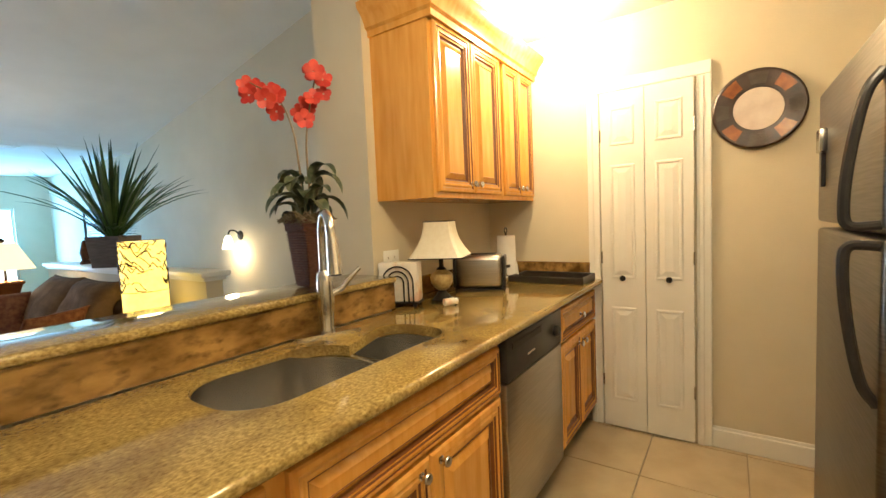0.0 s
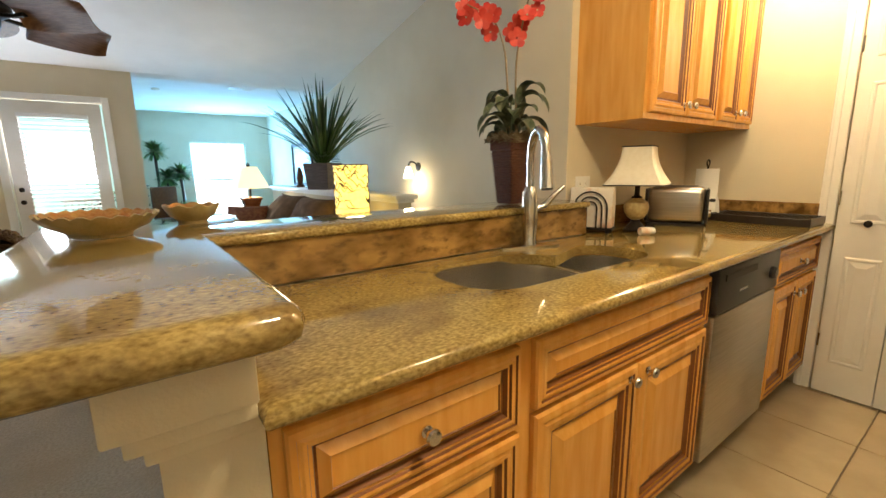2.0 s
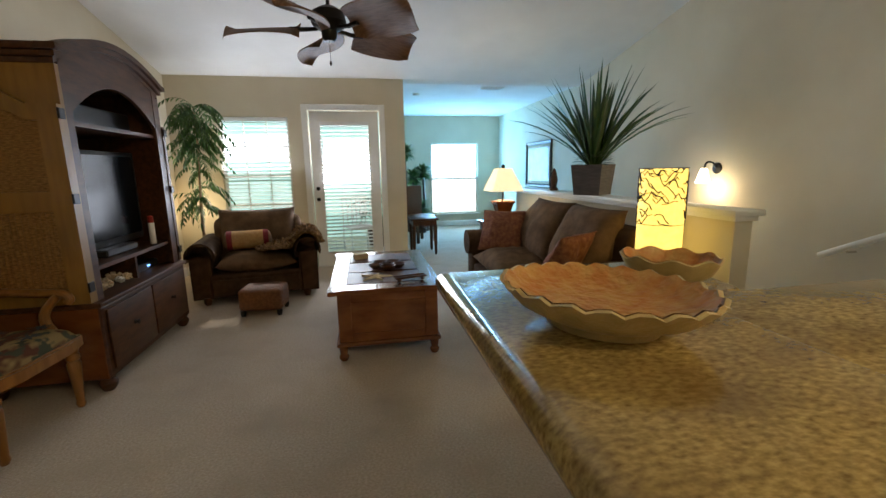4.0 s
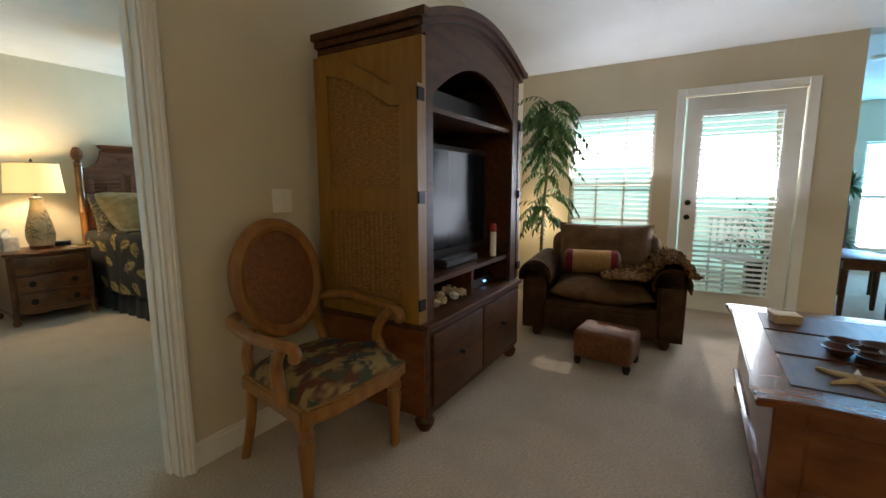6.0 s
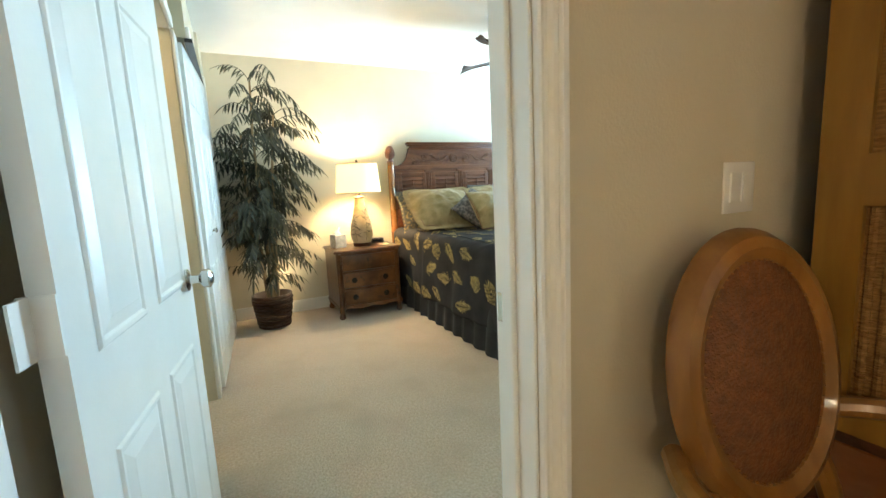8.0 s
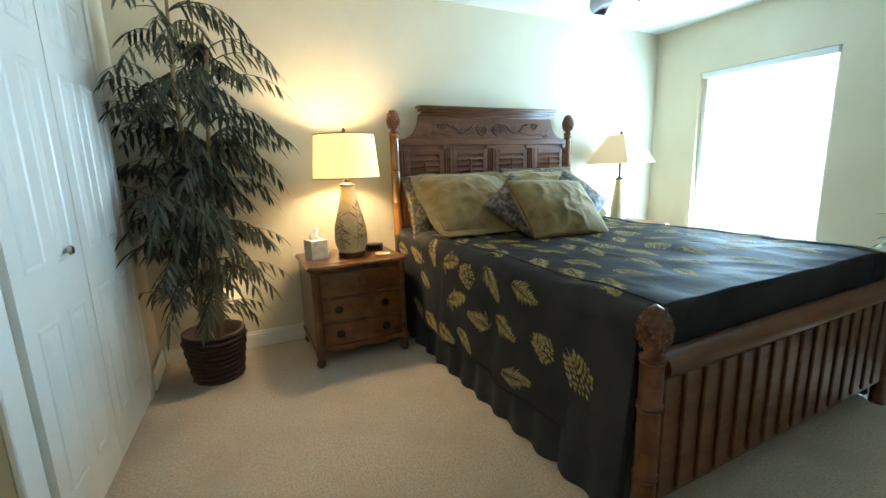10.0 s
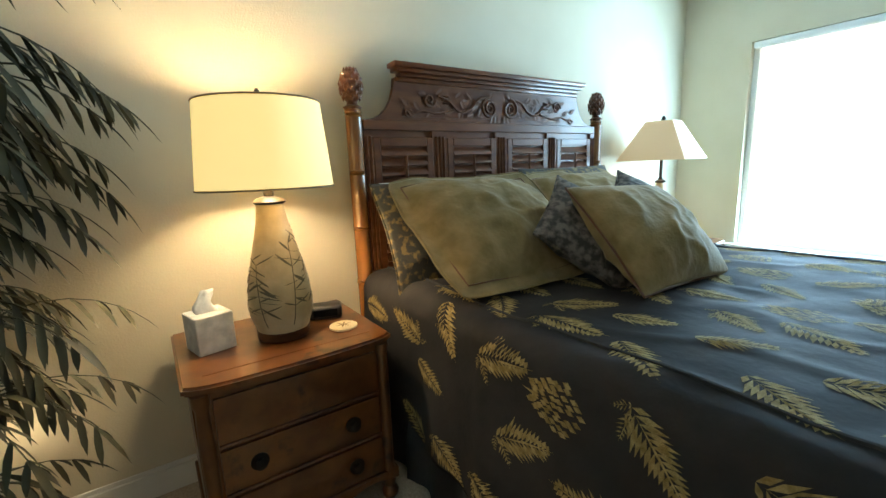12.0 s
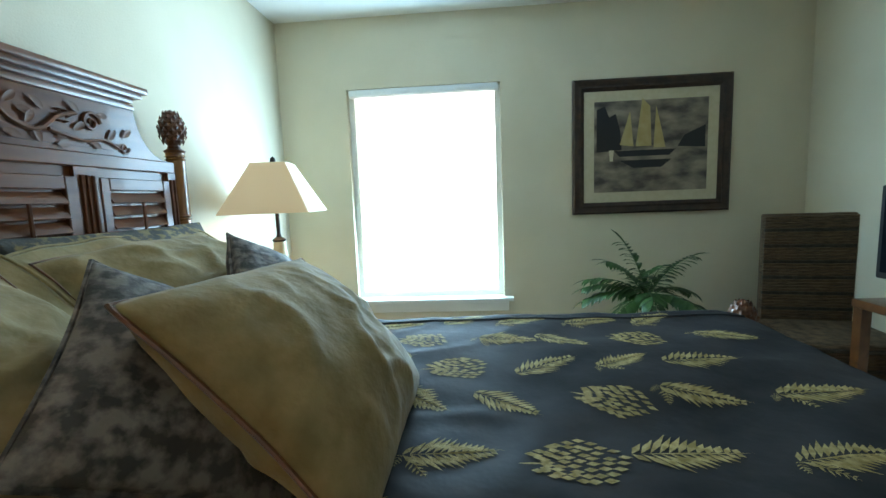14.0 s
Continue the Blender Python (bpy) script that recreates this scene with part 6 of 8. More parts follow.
part("back_pad", bm, M_leather, ch, "embossed brown leather back pad")
bm = bmesh.new()
for k in range(60):
    an = 2 * math.pi * k / 60
    z = 0.80 + 0.214 * math.sin(an)
    lathe(bm, [(0.004, 0), (0.003, 0.003)], 6, (0.174 * math.cos(an), -0.20 + 0.016 - TL * (z - 0.5), z))
part("nail_trim", bm, M_oak, ch, kind="stuff")
bm = bmesh.new()
fs = prism(bm, [(-0.235, -0.22), (0.235, -0.22), (0.29, 0.26), (0.15, 0.29), (-0.15, 0.29), (-0.29, 0.26)], 0.35, 0.42, "z")
bmesh.ops.bevel(bm, geom=list({e for f in fs for e in f.edges}), offset=0.01, segments=2, affect="EDGES")
part("seat_frame", bm, M_oak, ch)
bm = bmesh.new()
N = 14
T = [[None] * (N + 1) for _ in range(N + 1)]
for i in range(N + 1):
    for j in range(N + 1):
        u, v = i / N, j / N
        half = 0.215 + 0.06 * v
        e = (1 - abs(2 * u - 1) ** 4) * (1 - abs(2 * v - 1) ** 4)
        T[i][j] = bm.verts.new(((2 * u - 1) * half, -0.205 + 0.475 * v, 0.42 + 0.085 * max(0, e) ** 0.5))
for i in range(N):
    for j in range(N):
        bm.faces.new((T[i][j], T[i + 1][j], T[i + 1][j + 1], T[i][j + 1]))
seat = part("seat_pad", bm, M_tapestry, ch, "tapestry seat printed with palm trees", smooth=True)
rnd = random.Random(31)
for px, py in ((-0.10, -0.02), (0.09, 0.10), (-0.03, 0.20), (0.13, -0.08), (-0.17, 0.15)):
    bm = bmesh.new()
    for k in range(8):
        a = 2 * math.pi * k / 8 + rnd.random() * 0.3
        leaf_blade(bm, (0, 0, 0.0), (math.cos(a), math.sin(a), 0.02), 0.055, 0.016, droop=0.0, fold=0.02, seg=3)
    box(bm, -0.003, 0.003, -0.07, 0.0, 0.0, 0.0008)
    pm = part("palm_print", bm, M_tap_green, seat)
    pm.location = (px, py, 0.506)
for s in (-1, 1):
    bm = bmesh.new()
    tube(bm, spline([(s * 0.205, -0.27, 0.66), (s * 0.29, -0.16, 0.675), (s * 0.315, 0.0, 0.66), (s * 0.30, 0.15, 0.655), (s * 0.285, 0.21, 0.65), (s * 0.28, 0.235, 0.625), (s * 0.28, 0.22, 0.605)], 6), 0.023, 10)
    part("armrest", bm, M_oak, ch, "curled oak armrest")
    bm = bmesh.new()
    tube(bm, spline([(s * 0.29, 0.17, 0.645), (s * 0.275, 0.11, 0.57), (s * 0.27, 0.10, 0.50), (s * 0.275, 0.14, 0.40)], 6), 0.022, 10, 0.028)
    part("arm_post", bm, M_oak, ch)
    bm = bmesh.new()
    tube(bm, spline([(s * 0.16, -0.235, 0.60), (s * 0.20, -0.22, 0.50), (s * 0.20, -0.20, 0.40), (s * 0.20, -0.22, 0.2), (s * 0.21, -0.27, 0.0)], 5), 0.024, 10, 0.02)
    part("back_leg", bm, M_oak, ch)
    bm = bmesh.new()
    lathe(bm, [(0.016, 0.0), (0.024, 0.02), (0.020, 0.04), (0.030, 0.20), (0.034, 0.26), (0.026, 0.28), (0.034, 0.29), (0.034, 0.31), (0.027, 0.32), (0.036, 0.35), (0.036, 0.37)], 16, (s * 0.245, 0.22, 0))
    part("front_leg", bm, M_oak, ch, "tapered turned front leg")

# ---- ceiling fan ----
def ceiling_fan(label, x, y, z, ang0, span, mtl, n=5):
    f = thing("ceiling_fan", label, "ceiling fan", pose(x, y, 0))
    top = vault(x) if y > -2.6 else CEIL
    bm = bmesh.new()
    lathe(bm, [(0.07, top + 0.012), (0.065, top - 0.03), (0.02, top - 0.06), (0.012, top - 0.06), (0.012, z + 0.13), (0.05, z + 0.12), (0.10, z + 0.09), (0.11, z + 0.03), (0.09, z), (0.05, z - 0.02), (0.045, z - 0.06), (0.03, z - 0.08)][::-1], 24)
    part("motor", bm, M_iron, f, "dark bronze motor housing")
    for k in range(n):
        a = radians(ang0 + 360 / n * k)
        bm = bmesh.new()
        tube(bm, [(0.07, 0, z - 0.005), (0.16, 0.01, z - 0.012), (0.24, 0, z - 0.008)], 0.012, 8, 0.016)
        arm = part("blade_arm", bm, M_iron, f)
        arm.rotation_euler = (0, 0, a)
        bm = bmesh.new()
        cols, prev = 14, None
        for i in range(cols + 1):
            t = i / cols
            w = 0.165 * (math.sin(math.pi * (0.10 + 0.80 * t)) ** 0.5) * (1 if 0 < i < cols else 0.45)
            r = 0.18 + (span - 0.18) * t
            row = []
            for s in (-1, -0.5, 0, 0.5, 1):
                row.append((r, s * w, z - 0.052 * s - 0.014 * s * s - 0.02 * t * t))
            top = [bm.verts.new((p[0], p[1], p[2] + 0.004)) for p in row]
            low = [bm.verts.new((p[0], p[1], p[2] - 0.004)) for p in row]
            ring = top + low[::-1]
            if prev:
                for j in range(10):
                    bm.faces.new((prev[j], prev[(j + 1) % 10], ring[(j + 1) % 10], ring[j]))
            else:
                bm.faces.new(ring)
            prev = ring
        bm.faces.new(prev[::-1])
        bmesh.ops.recalc_face_normals(bm, faces=bm.faces[:])
        bl = part("blade", bm, mtl, f, "leaf shaped woven blade")
        bl.rotation_euler = (0, 0, a)
    bm = bmesh.new()
    tube(bm, [(0.03, 0, z - 0.07), (0.03, 0, z - 0.20)], 0.0015, 5)
    lathe(bm, [(0.004, -0.03), (0.008, -0.015), (0.003, 0.0)], 8, (0.03, 0, z - 0.20))
    part("pull_chain", bm, M_iron, f)
    return f


M_fanblade = mat("woven_palm_blade", (0.150, 0.076, 0.040), 0.5, color2=(0.235, 0.128, 0.070), spec=0.2, scale=30, stretch=(0.4, 3, 1), bump=0.3, bump_scale=120)
ceiling_fan("bronze ceiling fan with five brown leaf blades", -3.70, -0.44, 2.17, 48, 0.64, M_fanblade)

# vents
def vent(m, label):
    v = thing("ceiling_vent", label, "vent", m)
    bm = bmesh.new()
    for b in ((-0.17, 0.17, -0.095, -0.075), (-0.17, 0.17, 0.075, 0.095), (-0.17, -0.15, -0.075, 0.075), (0.15, 0.17, -0.075, 0.075)):
        box(bm, *b, -0.010, -0.0005)
    part("frame", bm, M_trim, v, smooth=None)
    part("backing", block(-0.15, 0.15, -0.075, 0.075, -0.004, -0.0008), M_iron, v, smooth=None)
    for k in range(6):
        y = -0.06 + 0.024 * k
        part("slat", block(-0.15, 0.15, y - 0.003, y + 0.003, -0.009, -0.0045), M_trim, v, smooth=None)
vent(pose(-7.02, 1.65, CEIL, 0, 0, 90), "white slotted ceiling vent in the back room")
sd = thing("smoke_detector", "round white smoke detector on the ceiling", "smoke detector", pose(-7.6, 0.62, CEIL))
bm = bmesh.new()
lathe(bm, [(0.035, -0.03), (0.05, -0.02), (0.055, -0.0005)], 20)
part("case", bm, M_trim, sd)

# ---- plants ----
def frond(bm, base, d, length, n, leaf, width, droop=0.8, spread=0.9, rnd=random, hang=0.0):
    """A drooping stalk with paired lance leaves."""
    d = Vector(d).normalized()
    p = Vector(base)
    pts = [p.copy()]
    for k in range(n):
        p = p + d * (length / n)
        d = (d + Vector((0, 0, -droop / n))).normalized()
        pts.append(p.copy())
        side = d.cross(Vector((0, 0, 1)))
        side = side.normalized() if side.length > 1e-3 else Vector((1, 0, 0))
        if k > 0:
            for s in (-1, 1):
                ld = d * 0.75 + side * s * spread + Vector((0, 0, rnd.uniform(-0.35, 0.1) - hang * rnd.uniform(0.3, 1.6)))
                leaf_blade(bm, p, ld, leaf * (1 - 0.35 * k / n) * rnd.uniform(0.8, 1.15), width, droop=0.7, seg=3)
    leaf_blade(bm, p, d, leaf, width, droop=0.5, seg=3)
    tube(bm, pts, 0.004, 4, 0.0015)


def basket_pot(parent, r0, r1, h):
    bm = bmesh.new()
    lathe(bm, [(r0, 0), (r1, h), (r1 * 1.04, h + 0.005), (r1 * 1.04, h + 0.03), (r1 * 0.95, h + 0.03), (r1 * 0.9, h - 0.03)], 28)
    n = 26
    for j in range(int(h / 0.03)):
        z = 0.015 + j * 0.03
        r = r0 + (r1 - r0) * z / h
        pts = [((r + 0.004 + 0.004 * (1 if (k + j) % 2 else -1)) * math.cos(2 * math.pi * k / n), (r + 0.004 + 0.004 * (1 if (k + j) % 2 else -1)) * math.sin(2 * math.pi * k / n), z) for k in range(n + 1)]
        tube(bm, pts, 0.012, 5)
    return part("basket", bm, M_wicker, parent, "dark woven wicker basket", smooth=True)


bt = thing("bamboo_tree", "tall artificial bamboo palm in a dark wicker basket", "potted tree", pose(-2.395, -6.01, 0))
basket_pot(bt, 0.125, 0.165, 0.27)
rnd = random.Random(17)
tops = []
for k, (dx, dy, h) in enumerate(((0.0, 0.02, 2.12), (-0.07, 0.04, 1.85), (0.05, -0.03, 1.7), (-0.04, -0.05, 1.4), (0.05, 0.05, 1.15))):
    bm = bmesh.new()
    pts = spline([(dx * 0.6, dy * 0.6, 0.22), (dx * 1.1, dy * 1.1, h * 0.45), (dx * 1.8 + 0.02, dy * 1.6, h * 0.75), (dx * 2.2, dy * 2.4, h)], 6)
    tube(bm, pts, 0.017, 8, 0.008)
    for j in range(2, len(pts) - 1, 2):
        lathe(bm, [(0.015, -0.006), (0.019, 0), (0.015, 0.006)], 8, pts[j])
    part("cane", bm, M_stem, bt, "pale jointed cane")
    tops.append(pts)
bm = bmesh.new()
for pts in tops:
    for j in range(3, len(pts)):
        for q in range(3 if j > 8 else 2 if j > 4 else 1):
            a = rnd.random() * 6.283
            b = Vector((math.cos(a), math.sin(a), 0.35 + 0.7 * rnd.random()))
            if b.x > 0.3:
                b.x *= 0.4
            if b.y < -0.3:
                b.y *= 0.5
            frond(bm, pts[j], b, 0.20 + 0.26 * rnd.random(), 7, 0.145, 0.018, droop=1.7, spread=0.75, rnd=rnd, hang=0.7)
part("foliage", bm, M_bamboo_leaf, bt, "drooping lance shaped leaves", kind="stuff")

lp = thing("silk_tree", "tall leafy silk tree beside the armoire", "potted tree", pose(-6.05, -2.12, 0))
basket_pot(lp, 0.12, 0.15, 0.26)
bm = bmesh.new()
stem = spline([(0, 0, 0.2), (0.03, 0.02, 0.9), (0.0, 0.05, 1.5), (0.02, 0.06, 2.0)], 6)
tube(bm, stem, 0.02, 8, 0.01)
part("trunk", bm, M_stem, lp)
bm = bmesh.new()
rnd = random.Random(23)
for p in stem[6:]:
    dens = 15 if p.z > 1.5 else 5 if p.z > 1.3 else 8 if 0.8 < p.z < 1.12 else 0
    for q in range(dens):
        a = rnd.random() * 6.283
        b = Vector((math.cos(a) * 0.9, math.sin(a), 0.5 * rnd.random()))
        if b.x < -0.3:
            b.x *= 0.4
        if b.y < -0.3:
            b.y *= 0.4
        frond(bm, p, b, 0.16 + 0.26 * rnd.random(), 7, 0.10, 0.022, droop=1.9, rnd=rnd, hang=0.35)
part("foliage", bm, M_silk, lp, "hanging green leaves", kind="stuff")

# ================= bedroom =================
M_duvet = mat("dark_satin_duvet", (0.026, 0.025, 0.026), 0.62, color2=(0.043, 0.040, 0.041), scale=4, detail=5, bump=0.35, bump_scale=16, spec=0.03)
M_fern = mat("gold_embroidery", (0.22, 0.158, 0.060), 0.75, color2=(0.37, 0.285, 0.132), spec=0.04, scale=60, bump=0.4, bump_scale=260, island=0.15)
M_skirt = mat("black_bed_skirt", (0.018, 0.018, 0.020), 0.8, color2=(0.028, 0.028, 0.03), scale=8, bump=0.2, bump_scale=120)
M_olive = mat("olive_velvet", (0.20, 0.140, 0.056), 0.9, color2=(0.285, 0.205, 0.093), scale=14, detail=9, bump=0.45, bump_scale=30, sheen=0.15, spec=0.2)
M_greyprint = mat("grey_damask", (0.040, 0.033, 0.028), 0.75, color2=(0.165, 0.135, 0.115), contrast=(0.42, 0.60), scale=34, detail=5, bump=0.25, bump_scale=90)
M_goldprint = mat("gold_damask", (0.055, 0.050, 0.042), 0.75, color2=(0.22, 0.155, 0.060), scale=38, detail=5, contrast=(0.50, 0.62), bump=0.25, bump_scale=90)
M_tissue = mat("marbled_card", (0.46, 0.46, 0.45), 0.5, color2=(0.66, 0.65, 0.62), scale=30, detail=3)
M_ceramic = mat("mottled_ceramic", (0.40, 0.31, 0.17), 0.4, color2=(0.60, 0.49, 0.30), scale=9, detail=5, bump=0.15, bump_scale=60)
M_ceramic_dark = mat("bronze_leaf_relief", (0.12, 0.10, 0.055), 0.5)
M_stonewhite = mat("ivory_stone", (0.72, 0.62, 0.40), 0.5, color2=(0.64, 0.53, 0.33), scale=30)
M_post = mat("polished_amber_wood", (0.20, 0.075, 0.018), 0.22, color2=(0.28, 0.115, 0.03), scale=6, stretch=(4, 4, 0.8), coat=0.5)
M_seagrass = mat("woven_seagrass", (0.065, 0.038, 0.020), 0.8, color2=(0.17, 0.105, 0.055), scale=40, stretch=(0.5, 0.5, 5), bump=0.8, bump_scale=120)
M_strand_dark = mat("dark_seagrass", (0.035, 0.024, 0.016), 0.8, color2=(0.07, 0.05, 0.033), scale=40, bump=0.8, bump_scale=120)
M_mat = mat("cream_mat_board", (0.52, 0.44, 0.29), 0.8, color2=(0.56, 0.48, 0.33), scale=30)
M_print = mat("dusk_sea_print", (0.055, 0.040, 0.034), 0.35, color2=(0.30, 0.235, 0.17), scale=6, detail=6, stretch=(1, 1, 2))
M_sail = mat("yellow_sail_paint", (0.40, 0.29, 0.11), 0.6, color2=(0.46, 0.35, 0.16), scale=20)
M_hull = mat("dark_hull_paint", (0.02, 0.016, 0.016), 0.6)
M_blueprint = mat("blue_fish_print", (0.035, 0.12, 0.30), 0.3, color2=(0.10, 0.30, 0.45), scale=6, detail=5)

M_carving = mat("carved_cherry", (0.095, 0.034, 0.014), 0.5, color2=(0.15, 0.057, 0.023), scale=20, detail=4, spec=0.3)
bed = thing("bed", "queen bed with dark cherry louvered headboard, made", "bed")
BX0, BX1, HY = -5.335, -3.69, -6.265


def finial(bm, x, y, z, s=1.0):
    lathe(bm, [(0.036 * s, z), (0.040 * s, z + 0.008), (0.024 * s, z + 0.018), (0.022 * s, z + 0.03), (0.034 * s, z + 0.045), (0.044 * s, z + 0.075), (0.046 * s, z + 0.10), (0.039 * s, z + 0.132), (0.022 * s, z + 0.158), (0.004 * s, z + 0.170)], 20, (x, y, 0))
    for row in range(7):
        zz = z + 0.046 + row * 0.0175
        r = (0.035, 0.0425, 0.0455, 0.0455, 0.041, 0.0335, 0.024)[row] * s
        for k in range(10):
            a = 2 * math.pi * (k + 0.5 * (row % 2)) / 10
            c, q = Vector((x + r * math.cos(a), y + r * math.sin(a), zz)), Vector((math.cos(a), math.sin(a), 0.25))
            t = Vector((-math.sin(a), math.cos(a), 0))
            u = Vector((0, 0, 1))
            v = [bm.verts.new(c + t * 0.012 * s), bm.verts.new(c + u * 0.015 * s + q * 0.002), bm.verts.new(c - t * 0.012 * s), bm.verts.new(c - u * 0.015 * s), bm.verts.new(c + q * 0.008 * s)]
            for i in range(4):
                bm.faces.new((v[i], v[(i + 1) % 4], v[4]))


def bed_post(x, y, h, s=1.0):
    bm = bmesh.new()
    prof = [(0.034, 0)]
    z = 0.0
    while z < h - 0.05:
        z = min(h, z + 0.24)
        prof += [(0.034 * s, z - 0.012), (0.0385 * s, z - 0.006), (0.031 * s, z), (0.0385 * s, z + 0.005), (0.034 * s, z + 0.012)]
    prof.append((0.034 * s, h))
    prof = [p for p in prof if p[1] <= h]
    lathe(bm, prof, 20, (x, y, 0))
    p = part("post", bm, M_post if h > 1 else M_cherry, bed, "bamboo turned post")
    bm = bmesh.new()
    finial(bm, x, y, h, s)
    part("finial", bm, M_cherry, p, "carved pineapple finial", kind="stuff")


bed_post(BX1, HY, 1.46)
bed_post(BX0, HY, 1.46)
bed_post(-3.665, -4.03, 0.635, 1.02)
bed_post(-5.36, -4.03, 0.635, 1.02)
head = part("headboard", block(BX0 + 0.034, BX1 - 0.034, HY - 0.018, HY + 0.002, 0.35, 1.42), M_cherry, bed, "dark cherry headboard", smooth=None)
bm = bmesh.new()
cx = (BX0 + BX1) / 2
half = [(0.785, 1.42), (0.74, 1.425), (0.70, 1.44), (0.665, 1.47), (0.64, 1.51), (0.625, 1.56), (0.62, 1.60)]
prism(bm, [(cx + a, z) for a, z in half] + [(cx - a, z) for a, z in half[::-1]], HY - 0.018, HY + 0.006, "y")
part("crest_board", bm, M_cherry, head, smooth=None)
for k, (w, d, z0, z1) in enumerate(((0.615, 0.018, 1.585, 1.605), (0.60, 0.030, 1.605, 1.622), (0.625, 0.045, 1.622, 1.64), (0.64, 0.058, 1.64, 1.662))):
    part("crest_molding", block(cx - w, cx + w, HY - 0.02, HY + d, z0, z1, bevel=0.005, seg=2), M_cherry, head)
part("top_rail", block(BX0 + 0.034, BX1 - 0.034, HY + 0.002, HY + 0.018, 1.375, 1.42, bevel=0.004), M_cherry, head)
zone = (BX1 - BX0 - 0.068) / 4
for i in range(5):
    x = BX0 + 0.034 + zone * i
    w0, w1 = (0.0 if i == 0 else 0.042), (0.0 if i == 4 else 0.042)
    stile = part("stile", block(x - w0 if i else x, x + w1 if i < 4 else x, HY + 0.002, HY + 0.016, 0.36, 1.375) if 0 < i < 4 else (block(x, x + 0.042, HY + 0.002, HY + 0.016, 0.36, 1.375) if i == 0 else block(x - 0.042, x, HY + 0.002, HY + 0.016, 0.36, 1.375)), M_cherry, head, smooth=None)
    c = x if 0 < i < 4 else (x + 0.021 if i == 0 else x - 0.021)
    for k in (-1, 0, 1) if 0 < i < 4 else (-0.5, 0.5):
        bm = bmesh.new()
        tube(bm, [(c + k * 0.02, HY + 0.018, 0.40), (c + k * 0.02, HY + 0.018, 1.35)], 0.006, 6)
        part("reed", bm, M_cherry, stile)
for i in range(4):
    x0, x1 = BX0 + 0.034 + zone * i + 0.042, BX0 + 0.034 + zone * (i + 1) - 0.042
    for b in ((x0, x0 + 0.035, 0.40, 1.345), (x1 - 0.035, x1, 0.40, 1.345), (x0 + 0.035, x1 - 0.035, 1.305, 1.345)):
        part("louver_frame", block(b[0], b[1], HY + 0.003, HY + 0.02, b[2], b[3], bevel=0.003), M_cherry, head)
    bm = bmesh.new()
    box(bm, x0 + 0.035, x1 - 0.035, -0.003, 0.003, -0.021, 0.021)
    me = mesh_of("slat", bm, M_cherry)
    for k in range(13):
        s = new("slat", me)
        s.parent = head
        s.location, s.rotation_euler = (0, HY + 0.012, 1.28 - k * 0.043), (radians(38), 0, 0)
    bm = bmesh.new()
    tube(bm, [((x0 + x1) / 2, HY + 0.03, 0.75), ((x0 + x1) / 2, HY + 0.03, 1.265)], 0.006, 6)
    part("tilt_bar", bm, M_cherry, head)


def spiral(bm, cx, cz, r, turns, a0, s, y, rr=0.006):
    pts = []
    n = int(14 * turns)
    for k in range(n + 1):
        t = k / n
        a = a0 + s * 2 * math.pi * turns * t
        q = r * (1 - 0.88 * t)
        pts.append((cx + q * math.cos(a), y, cz + q * math.sin(a)))
    tube(bm, pts, rr, 6, rr * 0.7)


bm = bmesh.new()
y = HY + 0.010
for s in (-1, 1):
    spiral(bm, cx + s * 0.072, 1.508, 0.052, 2.2, math.pi / 2, -s, y, 0.008)
    tube(bm, spline([(cx + s * 0.075, y, 1.56), (cx + s * 0.15, y, 1.545), (cx + s * 0.20, y, 1.50), (cx + s * 0.27, y, 1.485), (cx + s * 0.33, y, 1.53), (cx + s * 0.39, y, 1.55)], 6), 0.007, 6)
    tube(bm, spline([(cx + s * 0.30, y, 1.49), (cx + s * 0.40, y, 1.47), (cx + s * 0.48, y, 1.48), (cx + s * 0.55, y, 1.455)], 6), 0.007, 6, 0.004)
    spiral(bm, cx + s * 0.44, 1.53, 0.034, 1.6, math.pi, s, y, 0.006)
    spiral(bm, cx + s * 0.56, 1.465, 0.022, 1.3, math.pi, -s, y, 0.005)
    for k in range(6):
        a = 2 * math.pi * k / 6
        lathe(bm, [(0.004, 0.0), (0.011, 0.004), (0.004, 0.008)], 8, (cx + s * 0.345 + 0.018 * math.cos(a), y - 0.002, 1.535 + 0.018 * math.sin(a) - 0.004))
    for px, pz, dx, dz in ((0.13, 1.50, 0.3, -0.6), (0.15, 1.515, 0.7, -0.5), (0.125, 1.535, 0.8, 0.3), (0.24, 1.50, 0.5, 0.9), (0.26, 1.49, 0.2, -0.7), (0.38, 1.50, 0.8, 0.6), (0.43, 1.475, 0.7, -0.5), (0.50, 1.485, 0.6, 0.8), (0.03, 1.47, 0.1, -1), (0.05, 1.465, 0.5, -1), (0.18, 1.47, 0.9, -0.2), (0.19, 1.545, 0.6, 0.6), (0.29, 1.545, -0.6, 0.5), (0.32, 1.475, 0.8, 0.1), (0.46, 1.555, 0.8, 0.1), (0.52, 1.46, 0.8, 0.3), (0.40, 1.555, -0.5, 0.4), (0.36, 1.455, -0.8, -0.1), (0.11, 1.465, 0.9, 0.2), (0.08, 1.555, -0.4, 0.4), (0.22, 1.535, 0.9, -0.2), (0.56, 1.50, 0.5, 0.5)):
        leaf_blade(bm, (cx + s * px, y, pz), (s * dx, 0.05, dz), 0.046, 0.021, droop=0.1, fold=0.3, seg=4, up=Vector((0, 1, 0)))
carving = part("scroll_carving", bm, M_carving, head, "carved scrolls, leaves and flowers", kind="stuff")
